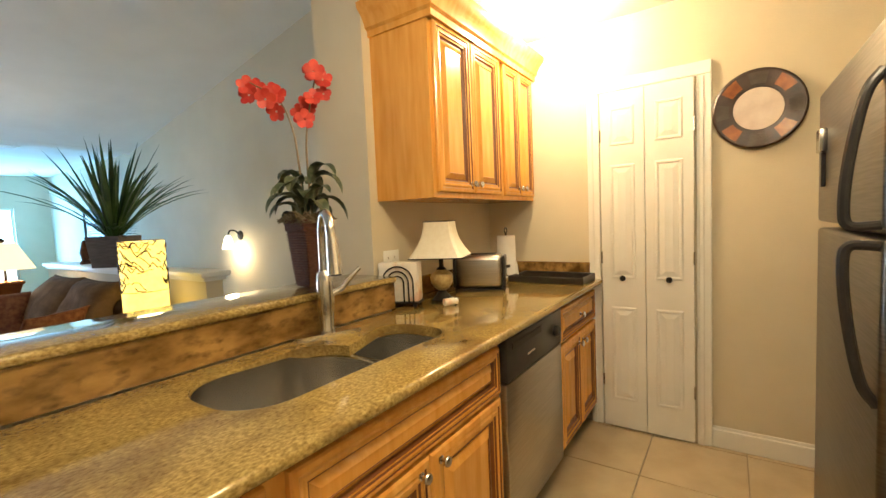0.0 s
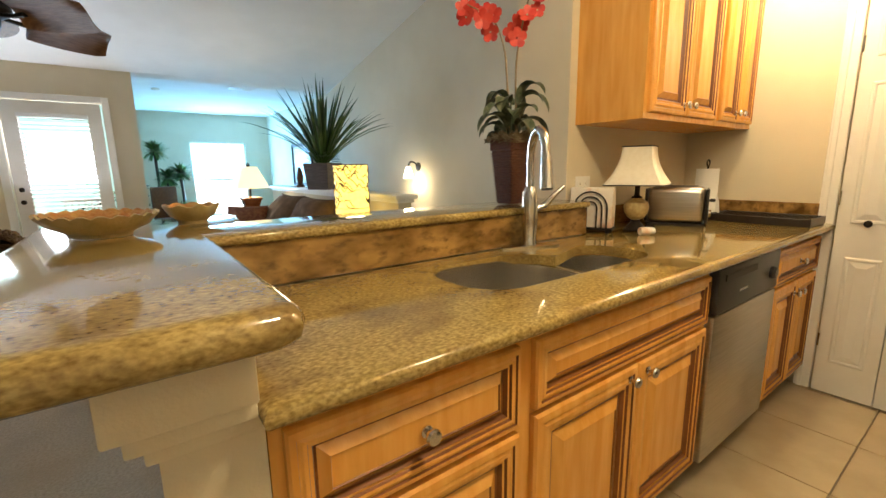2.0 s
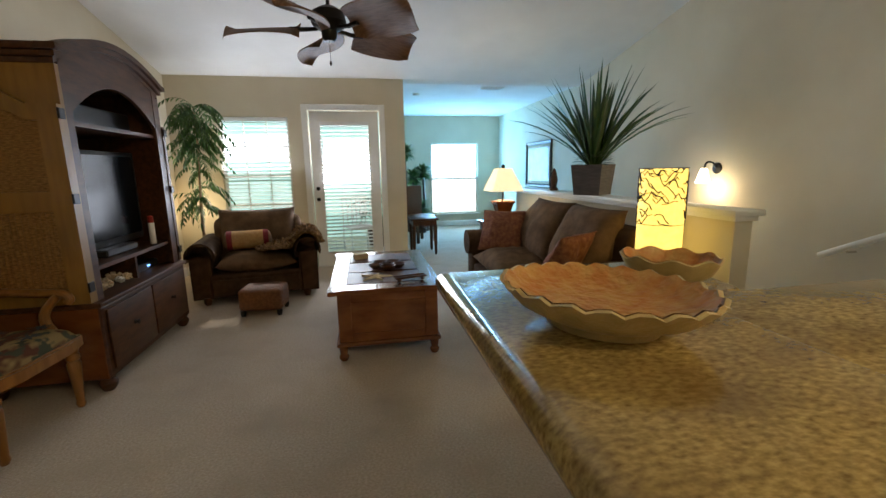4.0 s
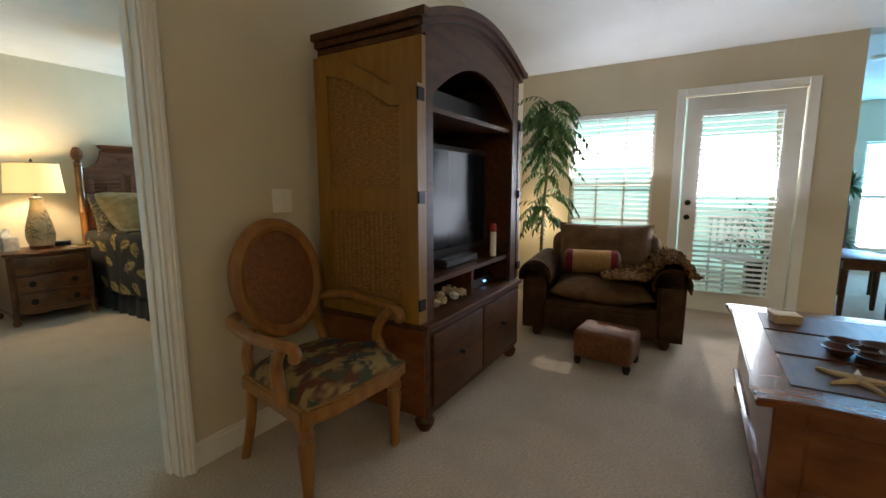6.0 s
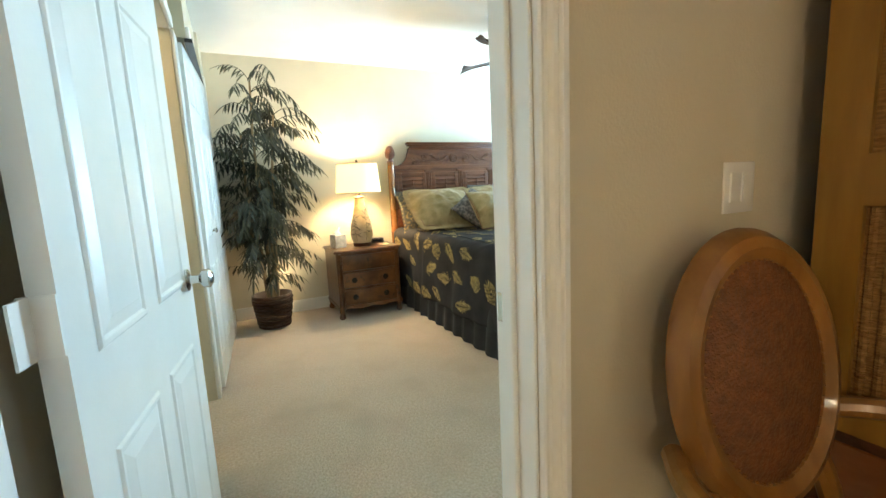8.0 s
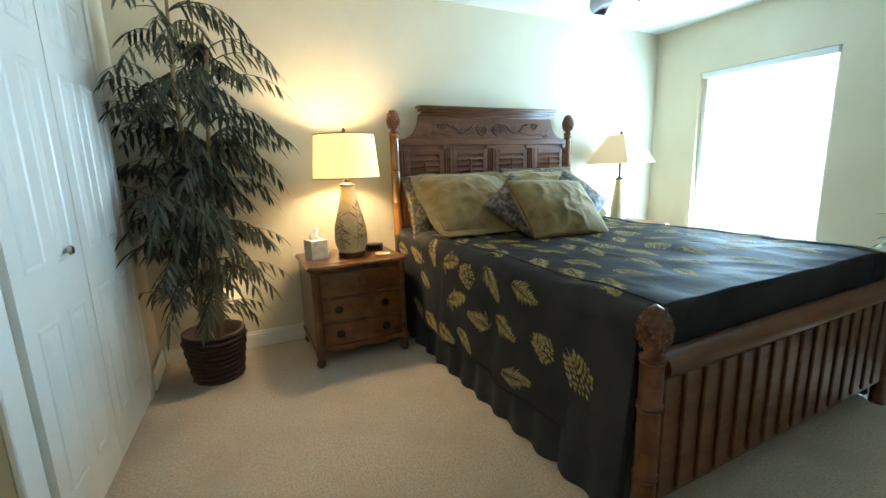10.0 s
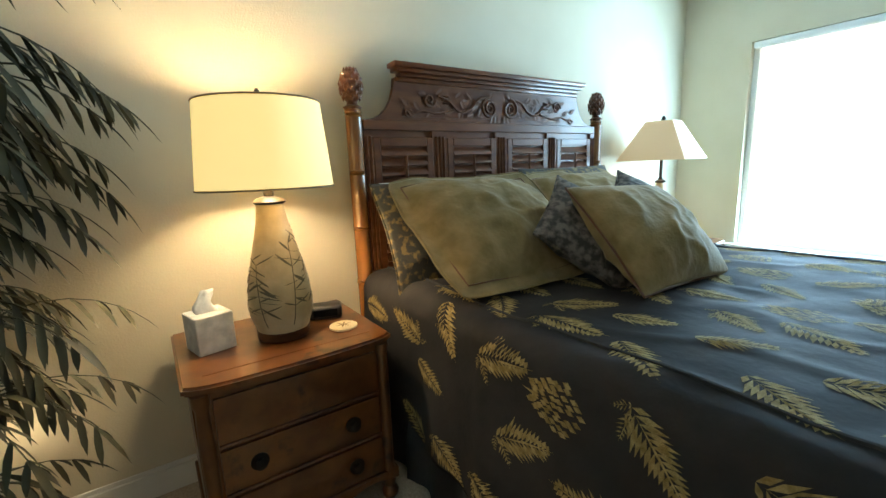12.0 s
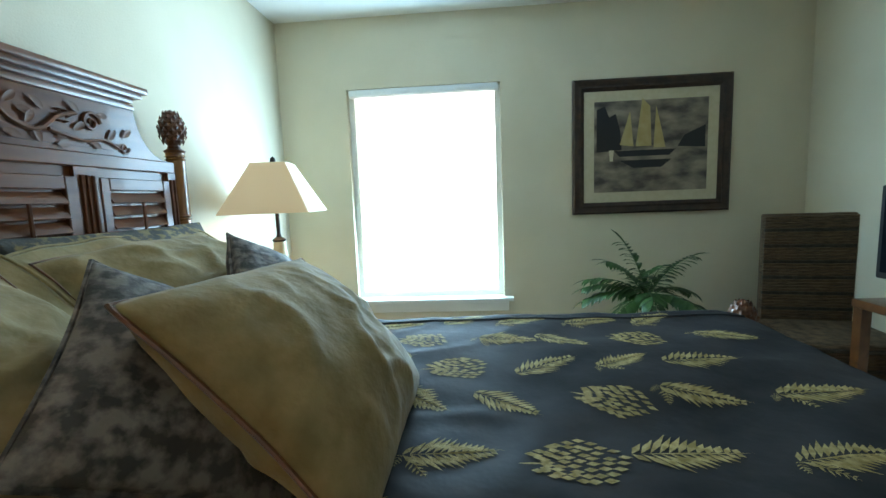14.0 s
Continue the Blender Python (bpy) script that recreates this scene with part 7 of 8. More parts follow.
carving.location = (0, 0, -0.014)
part("carving_field", block(cx - 0.59, cx + 0.59, HY + 0.0055, HY + 0.0085, 1.438, 1.447), M_cherry, head, smooth=None)

foot = part("footboard", block(-5.325, -3.70, -4.05, -4.025, 0.12, 0.56), M_cherry, bed, "dark cherry footboard", smooth=None)
bm = bmesh.new()
tube(bm, [(-5.33, -4.035, 0.60), (-3.70, -4.035, 0.60)], 0.045, 16)
part("top_rail", bm, M_cherry, foot)
for k in range(16):
    x = -5.27 + k * 0.1
    part("slat", block(x, x + 0.06, -4.025, -4.012, 0.14, 0.56, bevel=0.004), M_cherry, foot, smooth=None)
for x in (-3.695, -5.325):
    part("side_rail", block(x - 0.012, x + 0.012, -6.23, -4.06, 0.20, 0.34), M_cherry, bed, smooth=None)
mt = thing("mattress", "white queen mattress under the duvet", "mattress")
part("body", block(-5.29, -3.75, -6.22, -4.125, 0.28, 0.735, bevel=0.05, seg=3), M_white, mt)
sk = thing("bed_skirt", "black pleated bed skirt hanging to the carpet", "bed skirt")
for x, s in ((-3.665, 1), (-5.36, -1)):
    bm = bmesh.new()
    n, prev = 90, None
    for k in range(n + 1):
        yy = -6.20 + 2.12 * k / n
        o = 0.012 * math.sin(k * 0.9) * (1 if k % 15 else 2.2)
        r = [bm.verts.new((x + s * o * 0.3, yy, 0.36)), bm.verts.new((x + s * (0.01 + o), yy, 0.18)), bm.verts.new((x + s * (0.025 + o), yy, 0.006))]
        if prev:
            for i in range(2):
                bm.faces.new((prev[i], r[i], r[i + 1], prev[i + 1]))
        prev = r
    sko = part("panel", bm, M_skirt, sk, smooth=True)

# duvet as one draped sheet: u runs across the bed from hem to hem, v along it
DTOP, DHEM, DRAD = 0.768, 0.20, 0.075
DE, DW = -3.655, -5.37


def duvet_point(u, v, lift=0.0):
    yy = -6.20 + 2.115 * min(1.0, v / 0.92) + 0.01 * max(0.0, v - 0.92)
    side = DTOP - DHEM
    arc = math.pi / 2 * DRAD
    flat = (DE - DW) - 2 * DRAD
    total = 2 * (side - DRAD) + 2 * arc + flat
    s = u * total
    if s < side - DRAD:
        p, n = (DE, DHEM + s), (1, 0)
    elif s < side - DRAD + arc:
        a = (s - side + DRAD) / DRAD
        p, n = (DE - DRAD + DRAD * math.cos(a), DTOP - DRAD + DRAD * math.sin(a)), (math.cos(a), math.sin(a))
    elif s < side - DRAD + arc + flat:
        p, n = (DE - DRAD - (s - side + DRAD - arc), DTOP), (0, 1)
    elif s < side - DRAD + 2 * arc + flat:
        a = math.pi / 2 + (s - side + DRAD - arc - flat) / DRAD
        p, n = (DW + DRAD + DRAD * math.cos(a), DTOP - DRAD + DRAD * math.sin(a)), (math.cos(a), math.sin(a))
    else:
        p, n = (DW, DTOP - DRAD - (s - (side - DRAD) - 2 * arc - flat)), (-1, 0)
    hang = max(0.0, (DTOP - DRAD - p[1]) / side)
    w = noise.noise(Vector((p[0] * 2.1, yy * 2.3, p[1] * 1.5))) * 0.014 + noise.noise(Vector((p[0] * 6, yy * 6, p[1] * 2))) * 0.007
    w += 0.006 * (1 - min(1.0, 3.2 * abs(noise.noise(Vector((p[0] * 4.5 + yy * 2.0, yy * 3.0 - p[0], p[1] * 2 + 4))))))
    w += hang * (0.022 * math.sin(yy * 9.0) + 0.014 * math.sin(yy * 21.0 + 1)) + 0.03 * hang
    drop = 0.34 * max(0.0, v - 0.925) / 0.075 + 0.012 * max(0.0, v - 0.88) / 0.12
    return Vector((p[0] + n[0] * (w + lift), yy, p[1] + n[1] * (w + lift) - drop))


bm = bmesh.new()
NU, NV = 170, 130
G = [[bm.verts.new(duvet_point(i / NU, j / NV)) for j in range(NV + 1)] for i in range(NU + 1)]
for i in range(NU):
    for j in range(NV):
        bm.faces.new((G[i][j], G[i][j + 1], G[i + 1][j + 1], G[i + 1][j]))
bmesh.ops.recalc_face_normals(bm, faces=bm.faces[:])
duv = thing("duvet", "dark slate satin duvet embroidered with gold fern leaves", "duvet")
dsheet = part("cover", bm, M_duvet, duv, smooth=True)
mod = dsheet.modifiers.new("thickness", "SOLIDIFY")
mod.thickness, mod.offset = 0.012, -1
TOTAL = 2 * (DTOP - DHEM - DRAD) + math.pi * DRAD + (DE - DW) - 2 * DRAD


def sheet_uv(s, y):
    return duvet_point(s / TOTAL, (y + 6.20) / 2.115 * 0.92, 0.002)


def motif(s0, y0, ang, size, kind):
    """A fern embroidered on the sheet, with leaflets following its folds."""
    bm = bmesh.new()
    ca, sa = math.cos(ang), math.sin(ang)
    def P(a, b):
        s, yy = s0 + a * ca - b * sa, y0 + a * sa + b * ca
        return sheet_uv(min(max(s, 0.01), TOTAL - 0.01), min(max(yy, -6.19), -4.12))
    def leaflet(a0, b0, a1, b1, w):
        dx, dy = a1 - a0, b1 - b0
        L = math.hypot(dx, dy) or 1
        nx, ny = -dy / L * w, dx / L * w
        vs = [P(a0, b0), P(a0 + dx * 0.45 + nx, b0 + dy * 0.45 + ny), P(a1, b1), P(a0 + dx * 0.45 - nx, b0 + dy * 0.45 - ny)]
        bm.faces.new([bm.verts.new(v) for v in vs])
    def frond_at(a0, b0, turn, L, n):
        ct, st = math.cos(turn), math.sin(turn)
        curve = rnd.uniform(-0.12, 0.12) * L
        def Q(a, b):
            b += curve * (a / L) ** 2
            return a0 + a * ct - b * st, b0 + a * st + b * ct
        for k in range(n):
            t = k / n
            w = L * (0.30 * (1 - t) ** 0.75 * min(1.0, 0.45 + 3.5 * t) + 0.02)
            for sg in (-1, 1):
                j = rnd.uniform(0.78, 1.12)
                leaflet(*Q(t * L * 0.92, 0), *Q(t * L * 0.92 + w * 0.85 * j, sg * w * j), L * 0.033 * rnd.uniform(0.8, 1.2))
        leaflet(*Q(L * 0.05, 0), *Q(L, 0), L * 0.016)
    if kind == 0:
        frond_at(-0.5 * size, 0, 0, size, 12)
    elif kind == 2:
        frond_at(-0.42 * size, 0, -0.12, size, 13)
        frond_at(-0.36 * size, 0.03 * size, rnd.uniform(0.9, 1.2), size * 0.36, 6)
        frond_at(-0.44 * size, 0.0, rnd.uniform(1.7, 2.1), size * 0.22, 5)
    else:
        for k in range(9):
            a = (k - 4) * 0.17
            for q in range(6):
                r = size * (0.24 + 0.125 * q) * (1 - 0.05 * abs(k - 4)) + rnd.uniform(-0.005, 0.005)
                aa = a * (1 - 0.35 * q / 5) + rnd.uniform(-0.03, 0.03)
                x, y = r * math.cos(aa) - 0.5 * size, r * math.sin(aa)
                leaflet(x - 0.013, y - 0.002, x + 0.013, y + 0.003, 0.0072)
        leaflet(-0.5 * size, 0, -0.2 * size, 0.004, 0.003)
    part("fern_motif", bm, M_fern, duv, smooth=None)


rnd = random.Random(12)
rows = 14
for r in range(rows):
    s = 0.06 + (TOTAL - 0.12) * r / (rows - 1)
    for c in range(9):
        yy = -6.05 + 0.232 * c + (0.116 if r % 2 else 0)
        if yy > -4.25:
            continue
        top = 0.56 < s < TOTAL - 0.56
        ang = math.pi / 2 + (0.42 if r % 2 else -0.30) + rnd.uniform(-0.3, 0.3) if top else math.pi / 2 + rnd.uniform(-0.3, 1.1)
        if not top and rnd.random() < 0.3:
            ang += math.pi
        if not top and rnd.random() < 0.22:
            continue
        motif(s + rnd.uniform(-0.025, 0.025), yy + rnd.uniform(-0.03, 0.03), ang, rnd.uniform(0.18, 0.225), rnd.choice((0, 0, 1, 2, 2)))
for s in ((DTOP - DHEM - DRAD) + math.pi / 2 * DRAD + 0.045, TOTAL - ((DTOP - DHEM - DRAD) + math.pi / 2 * DRAD + 0.045)):
    bm = bmesh.new()
    tube(bm, [duvet_point(s / TOTAL, k / 60, 0.002) for k in range(61)], 0.0055, 6)
    part("piping", bm, M_skirt, duv, "dark piped seam")

# pillows
def soft_pillow(name, label, m, w, d, t, mtl, seed=0, rim=0.0, group="", piping=None, creases=1.0):
    """A crumpled stuffed pillow, with a flat flange of width rim round the stuffing."""
    n = 52
    p = thing(name, label, "pillow", m, group)
    def at(i, j, s):
        u, v = 2 * i / n - 1, 2 * j / n - 1
        k = 1 - (0.075 if rim else 0.02) * (abs(u) ** 5) * (abs(v) ** 5)
        pin = 0.0 if rim else 0.07
        x = u * w / 2 * k * (1 - pin * (1 - v * v) * abs(u) ** 3)
        y = v * d / 2 * k * (1 - pin * (1 - u * u) * abs(v) ** 3)
        iu, iv = min(1.0, abs(x) / (w / 2 - rim)), min(1.0, abs(y) / (d / 2 - rim))
        puff = max(0.0, (1 - iu ** 2.2) * (1 - iv ** 2.2)) ** 0.68
        edge = min(1.0, 4 * min(1 - abs(u), 1 - abs(v)) + 0.02)
        q = Vector((x * 5 + seed * 3.1, y * 5, seed * 1.3))
        big = noise.noise(q * 0.8) * 0.12 * t
        fold = (1 - min(1.0, 4.0 * abs(noise.noise(q * 0.9 + Vector((7, y * 2, 0)))))) * 0.075 * t * creases
        fold += (1 - min(1.0, 4.5 * abs(noise.noise(q * 1.7 + Vector((3, 1, x * 3)))))) * 0.045 * t * creases
        wave = noise.noise(Vector((x * 7 + seed, y * 7, 2.0))) * (0.022 if rim else 0.008)
        return Vector((x, y, s * (t / 2 * puff + 0.004 * edge) + (big + fold) * puff * s + wave))
    bm = bmesh.new()
    top = [[bm.verts.new(at(i, j, 1)) for j in range(n + 1)] for i in range(n + 1)]
    bot = [[top[i][j] if i in (0, n) or j in (0, n) else bm.verts.new(at(i, j, -1)) for j in range(n + 1)] for i in range(n + 1)]
    for i in range(n):
        for j in range(n):
            bm.faces.new((top[i][j], top[i + 1][j], top[i + 1][j + 1], top[i][j + 1]))
            bm.faces.new((bot[i][j], bot[i][j + 1], bot[i + 1][j + 1], bot[i + 1][j]))
    bmesh.ops.recalc_face_normals(bm, faces=bm.faces[:])
    part("cover", bm, mtl, p, smooth=True)
    loop = [(i, 0) for i in range(n)] + [(n, j) for j in range(n)] + [(i, n) for i in range(n, 0, -1)] + [(0, j) for j in range(n, -1, -1)]
    bm = bmesh.new()
    tube(bm, [at(i, j, 0) for i, j in loop], 0.0045, 6)
    part("seam", bm, piping or mtl, p)
    if rim:
        a, b = w / 2 - rim, d / 2 - rim
        pts = []
        for k in range(81):
            q = k / 80 * 4
            c, f = int(q) % 4, (q % 1) * 2 - 1
            x, y = ((f * a, -b), (a, f * b), (-f * a, b), (-a, -f * b))[c]
            i, j = (x / (w / 2) + 1) * n / 2, (y / (d / 2) + 1) * n / 2
            pts.append(at(i, j, 1) + Vector((0, 0, 0.001)))
        bm = bmesh.new()
        tube(bm, pts, 0.003, 6)
        part("flange_stitch", bm, M_stand, p, "stitched line inside the flange")
    return p


G2 = "bed pillows"
soft_pillow("sleeping_pillow", "white sleeping pillow standing against the headboard", pose(-4.08, -6.13, 0.95, -72, 0, 0), 0.66, 0.42, 0.15, M_white, seed=31, group=G2)
soft_pillow("sham_pillow", "dark gold print sham leaning on the headboard", pose(-4.02, -5.99, 0.925, -66, 0, 2), 0.74, 0.50, 0.15, M_goldprint, seed=32, group=G2)
soft_pillow("sham_pillow", "dark gold print sham behind the olive pillow", pose(-4.88, -6.03, 0.955, -66, 0, 0), 0.74, 0.50, 0.15, M_goldprint, seed=33, group=G2)
soft_pillow("flange_pillow", "large olive velvet pillow with a wide flange", pose(-4.08, -5.80, 0.975, -35, 0, -2), 0.76, 0.66, 0.20, M_olive, seed=34, rim=0.055, group=G2)
soft_pillow("flange_pillow", "olive velvet pillow behind the cushions", pose(-4.84, -5.86, 0.975, -40, 0, 2), 0.76, 0.58, 0.20, M_olive, seed=35, rim=0.05, group=G2)
soft_pillow("throw_pillow", "grey damask throw pillow standing on its corner", pose(-4.31, -5.53, 0.94, -47, 0, 0) @ pose(0, 0, 0, 0, 0, 38), 0.42, 0.42, 0.15, M_greyprint, seed=36, group=G2)
soft_pillow("throw_pillow", "grey damask throw pillow behind the front cushion", pose(-4.86, -5.62, 0.95, -48, 0, 0) @ pose(0, 0, 0, 0, 0, 40), 0.40, 0.40, 0.15, M_greyprint, seed=37, group=G2)
soft_pillow("throw_pillow", "olive velvet throw pillow with piped edge in front", pose(-4.47, -5.38, 0.935, -46, 0, 3) @ pose(0, 0, 0, 0, 0, -4), 0.63, 0.47, 0.19, M_olive, seed=38, group=G2, piping=M_stand)

# nightstands
def nightstand(label, m):
    ns = thing("nightstand", label, "nightstand", m, "nightstands")
    w, d, h = 0.30, 0.255, 0.645
    bm = bmesh.new()
    out = []
    for x, yy in ((-w - 0.02, -d), (w + 0.02, -d), (w + 0.02, d - 0.02)):
        out.append((x, yy))
    for k in range(21):
        t = k / 20
        x = (w + 0.02) - (2 * w + 0.04) * t
        out.append((x, d + 0.025 + 0.012 * math.sin(t * math.pi) - 0.03 * (abs(2 * t - 1) ** 8)))
    out.append((-w - 0.02, d - 0.02))
    fs = prism(bm, out, h - 0.028, h, "z")
    bmesh.ops.bevel(bm, geom=list({e for f in fs[:2] for e in f.edges}), offset=0.008, segments=3, affect="EDGES")
    part("top", bm, M_stand, ns, "shaped burl top")
    part("top_inlay", block(-w + 0.04, w - 0.04, -d + 0.03, d - 0.05, h, h + 0.0012), M_stand, ns, smooth=None)
    part("carcass", block(-w, w, -d, d, 0.10, h - 0.028), M_stand, ns, smooth=None)
    for x in (-w + 0.022, w - 0.022):
        bm = bmesh.new()
        lathe(bm, [(0.024, 0.10), (0.024, 0.13), (0.018, 0.145), (0.021, 0.30), (0.022, 0.45), (0.018, 0.57), (0.025, 0.585), (0.025, 0.615)], 14, (x, d - 0.004, 0))
        part("corner_column", bm, M_stand, ns, "reeded corner column")
    for z0, z1 in ((0.445, 0.60), (0.285, 0.435), (0.125, 0.275)):
        dr = part("drawer", block(-w + 0.05, w - 0.05, d, d + 0.014, z0 + 0.006, z1 - 0.006, bevel=0.004, seg=2), M_stand, ns, "bookmatched burl drawer front")
        part("bead", block(-w + 0.05, w - 0.05, d + 0.0005, d + 0.018, z0 - 0.004, z0 + 0.004, bevel=0.002), M_stand, dr)
        for x in ((-0.15, 0.15) if z0 < 0.44 else ()):
            bm = bmesh.new()
            lathe(bm, [(0.027, 0), (0.027, 0.003), (0.012, 0.006), (0.010, 0.016), (0.018, 0.022), (0.006, 0.027)], 16)
            k = part("knob", bm, M_iron, dr, "dark rosette knob")
            k.location, k.rotation_euler = (x, d + 0.014, (z0 + z1) / 2), (radians(-90), 0, 0)
    bm = bmesh.new()
    n = 20
    pts = [(-w - 0.008 + (2 * w + 0.016) * k / n, 0.085 + 0.018 * math.sin(math.pi * k / n * 3) ** 2) for k in range(n + 1)]
    prism(bm, pts + [(w + 0.008, 0.125), (-w - 0.008, 0.125)], d - 0.01, d + 0.016, "y")
    part("base_apron", bm, M_stand, ns, smooth=None)
    part("base_molding", block(-w - 0.01, w + 0.01, -d, d - 0.011, 0.09, 0.12, bevel=0.004), M_stand, ns)
    for x in (-w + 0.02, w - 0.02):
        for yy in (-d + 0.03, d - 0.01):
            bm = bmesh.new()
            lathe(bm, [(0.020, 0), (0.029, 0.012), (0.031, 0.03), (0.02, 0.05), (0.028, 0.09)], 14, (x, yy, 0))
            part("foot", bm, M_stand, ns, "turned bun foot")
    return ns


nightstand("three drawer burl walnut nightstand beside the bed", pose(-3.25, -6.06, 0))
copy_thing([o for o in scene.objects if o.name.startswith("nightstand")][0], pose(-5.85, -6.06, 0))["label"] = "matching burl nightstand on the window side of the bed"

# bedside lamp with bamboo relief
bl = thing("table_lamp", "lit bedside lamp with a ceramic bamboo relief base", "lamp", pose(-3.265, -6.03, 0.647))
VASE = [(0.078, 0.0), (0.085, 0.006), (0.085, 0.03), (0.092, 0.05), (0.104, 0.09), (0.105, 0.14), (0.096, 0.21), (0.080, 0.28), (0.063, 0.35), (0.050, 0.41), (0.044, 0.455), (0.046, 0.462)]
bm = bmesh.new()
lathe(bm, VASE, 32)
vase = part("body", bm, M_ceramic, bl, "mottled cream and bronze ceramic body")
bm = bmesh.new()
lathe(bm, [(0.082, -0.001), (0.0875, 0.006), (0.0875, 0.032), (0.080, 0.034)], 32)
part("base_ring", bm, M_dark, bl, "dark glazed base")
def vase_r(z):
    for (r0, z0), (r1, z1) in zip(VASE, VASE[1:]):
        if z0 <= z <= z1 and z1 > z0:
            return r0 + (r1 - r0) * (z - z0) / (z1 - z0)
    return 0.05
rnd = random.Random(41)
bm = bmesh.new()
def on_vase(a, z, w):
    z = min(max(z, 0.04), 0.45)
    return [bm.verts.new(((vase_r(z) + 0.003) * math.cos(b), (vase_r(z) + 0.003) * math.sin(b), z)) for b in (a - w, a + w)]
for k in range(7):
    a0, z0 = 0.9 * k + rnd.uniform(-0.15, 0.15), rnd.uniform(0.05, 0.12)
    top = rnd.uniform(0.26, 0.40)
    lean = rnd.uniform(-0.35, 0.35)
    rows = [on_vase(a0 + lean * t, z0 + (top - z0) * t, 0.018) for t in [q / 8 for q in range(9)]]
    for p, q in zip(rows, rows[1:]):
        bm.faces.new((p[0], p[1], q[1], q[0]))
    for j in range(9):
        t = 0.25 + 0.75 * j / 8
        a, z = a0 + lean * t, z0 + (top - z0) * t
        for m in range(2):
            da, dz = rnd.choice((-1, 1)) * rnd.uniform(0.3, 0.8), rnd.uniform(-0.055, 0.05)
            rows = [on_vase(a + da * u, z + dz * u, 0.07 * math.sin(math.pi * (0.08 + 0.88 * u)) * (1 if u < 1 else 0.2)) for u in (0, 0.3, 0.6, 0.85, 1.0)]
            for p, q in zip(rows, rows[1:]):
                bm.faces.new((p[0], p[1], q[1], q[0]))
bmesh.ops.recalc_face_normals(bm, faces=bm.faces[:])
part("leaf_relief", bm, M_ceramic_dark, vase, "brown bamboo leaves in relief", kind="stuff")
bm = bmesh.new()
lathe(bm, [(0.046, 0.462), (0.054, 0.470), (0.040, 0.482), (0.016, 0.488), (0.016, 0.50), (0.010, 0.51), (0.010, 0.80), (0.012, 0.815), (0.004, 0.83)], 20)
part("neck", bm, M_iron, bl)
bm = bmesh.new()
lathe(bm, [(0.213, 0.515), (0.190, 0.785)], 48, cap=False)
shd = part("shade", bm, M_glow, bl, "glowing cream drum shade")
for r, z in ((0.2135, 0.515), (0.1905, 0.785)):
    bm = bmesh.new()
    tube(bm, [(r * math.cos(t), r * math.sin(t), z) for t in [2 * math.pi * k / 48 for k in range(49)]], 0.003, 6)
    part("trim", bm, M_stem, shd, "brown braid trim")
lamp("bedside_bulb", "POINT", pose(-3.265, -6.03, 1.32), 42, WARM, 0.06)

# window side lamp
rl = thing("table_lamp", "bedside lamp with square parchment shade near the window", "lamp", pose(-5.80, -6.08, 0.647, 0, 0, 8))
bm = bmesh.new()
lathe(bm, [(0.05, 0.0), (0.055, 0.01), (0.06, 0.03), (0.066, 0.07), (0.062, 0.15), (0.045, 0.27), (0.032, 0.37), (0.03, 0.40)], 24)
part("body", bm, M_stonewhite, rl, "ivory stone body")
bm = bmesh.new()
lathe(bm, [(0.030, 0.40), (0.036, 0.41), (0.014, 0.425), (0.010, 0.44), (0.010, 0.80), (0.016, 0.805), (0.012, 0.825), (0.003, 0.835)], 16)
part("neck", bm, M_iron, rl)
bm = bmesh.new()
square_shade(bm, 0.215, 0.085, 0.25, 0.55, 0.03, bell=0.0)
# the shade's glow is mostly put into its material
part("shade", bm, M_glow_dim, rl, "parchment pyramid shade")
lamp("window_side_bulb", "POINT", pose(-5.80, -6.08, 1.28), 5, WARM, 0.05)

# small things on the nightstand
tx = thing("tissue_box", "marbled square tissue box with a white tissue pulled up", "tissue box", pose(-3.04, -6.07, 0.647, 0, 0, 14))
part("box", block(-0.058, 0.058, -0.058, 0.058, 0, 0.125, bevel=0.003), M_tissue, tx, "grey marbled cardboard", smooth=None)
bm = bmesh.new()
rnd = random.Random(6)
prev = None
for k in range(8):
    t = k / 7
    ring = []
    for i in range(12):
        a = 2 * math.pi * i / 12
        r = 0.026 * (1 - 0.55 * t) + 0.006 * math.sin(3 * a + t * 4)
        ring.append(bm.verts.new((r * math.cos(a) * 1.3 + 0.008 * math.sin(t * 5), r * 0.6 * math.sin(a), 0.122 + 0.075 * t)))
    if prev:
        for i in range(12):
            bm.faces.new((prev[i], prev[(i + 1) % 12], ring[(i + 1) % 12], ring[i]))
    prev = ring
bm.faces.new(prev)
part("tissue", bm, M_white, tx, smooth=True)
ck = thing("alarm_clock", "small black digital alarm clock on the nightstand", "clock", pose(-3.445, -6.11, 0.647, 0, 0, -20))
part("case", block(-0.062, 0.062, -0.04, 0.04, 0, 0.052, bevel=0.012, seg=3), M_black, ck)
part("display", block(-0.045, 0.045, 0.0395, 0.041, 0.014, 0.040), M_screen, ck, smooth=None)
cs = thing("coaster", "round cream stone coaster with a palm motif", "coaster", pose(-3.455, -5.955, 0.647))
bm = bmesh.new()
lathe(bm, [(0.046, 0), (0.05, 0.002), (0.05, 0.008), (0.046, 0.010)], 28)
part("disc", bm, M_stonewhite, cs)
bm = bmesh.new()
for k in range(6):
    a = k * 1.05
    leaf_blade(bm, (0, 0, 0.0105), (math.cos(a), math.sin(a), 0), 0.03, 0.007, droop=0, fold=0, seg=3)
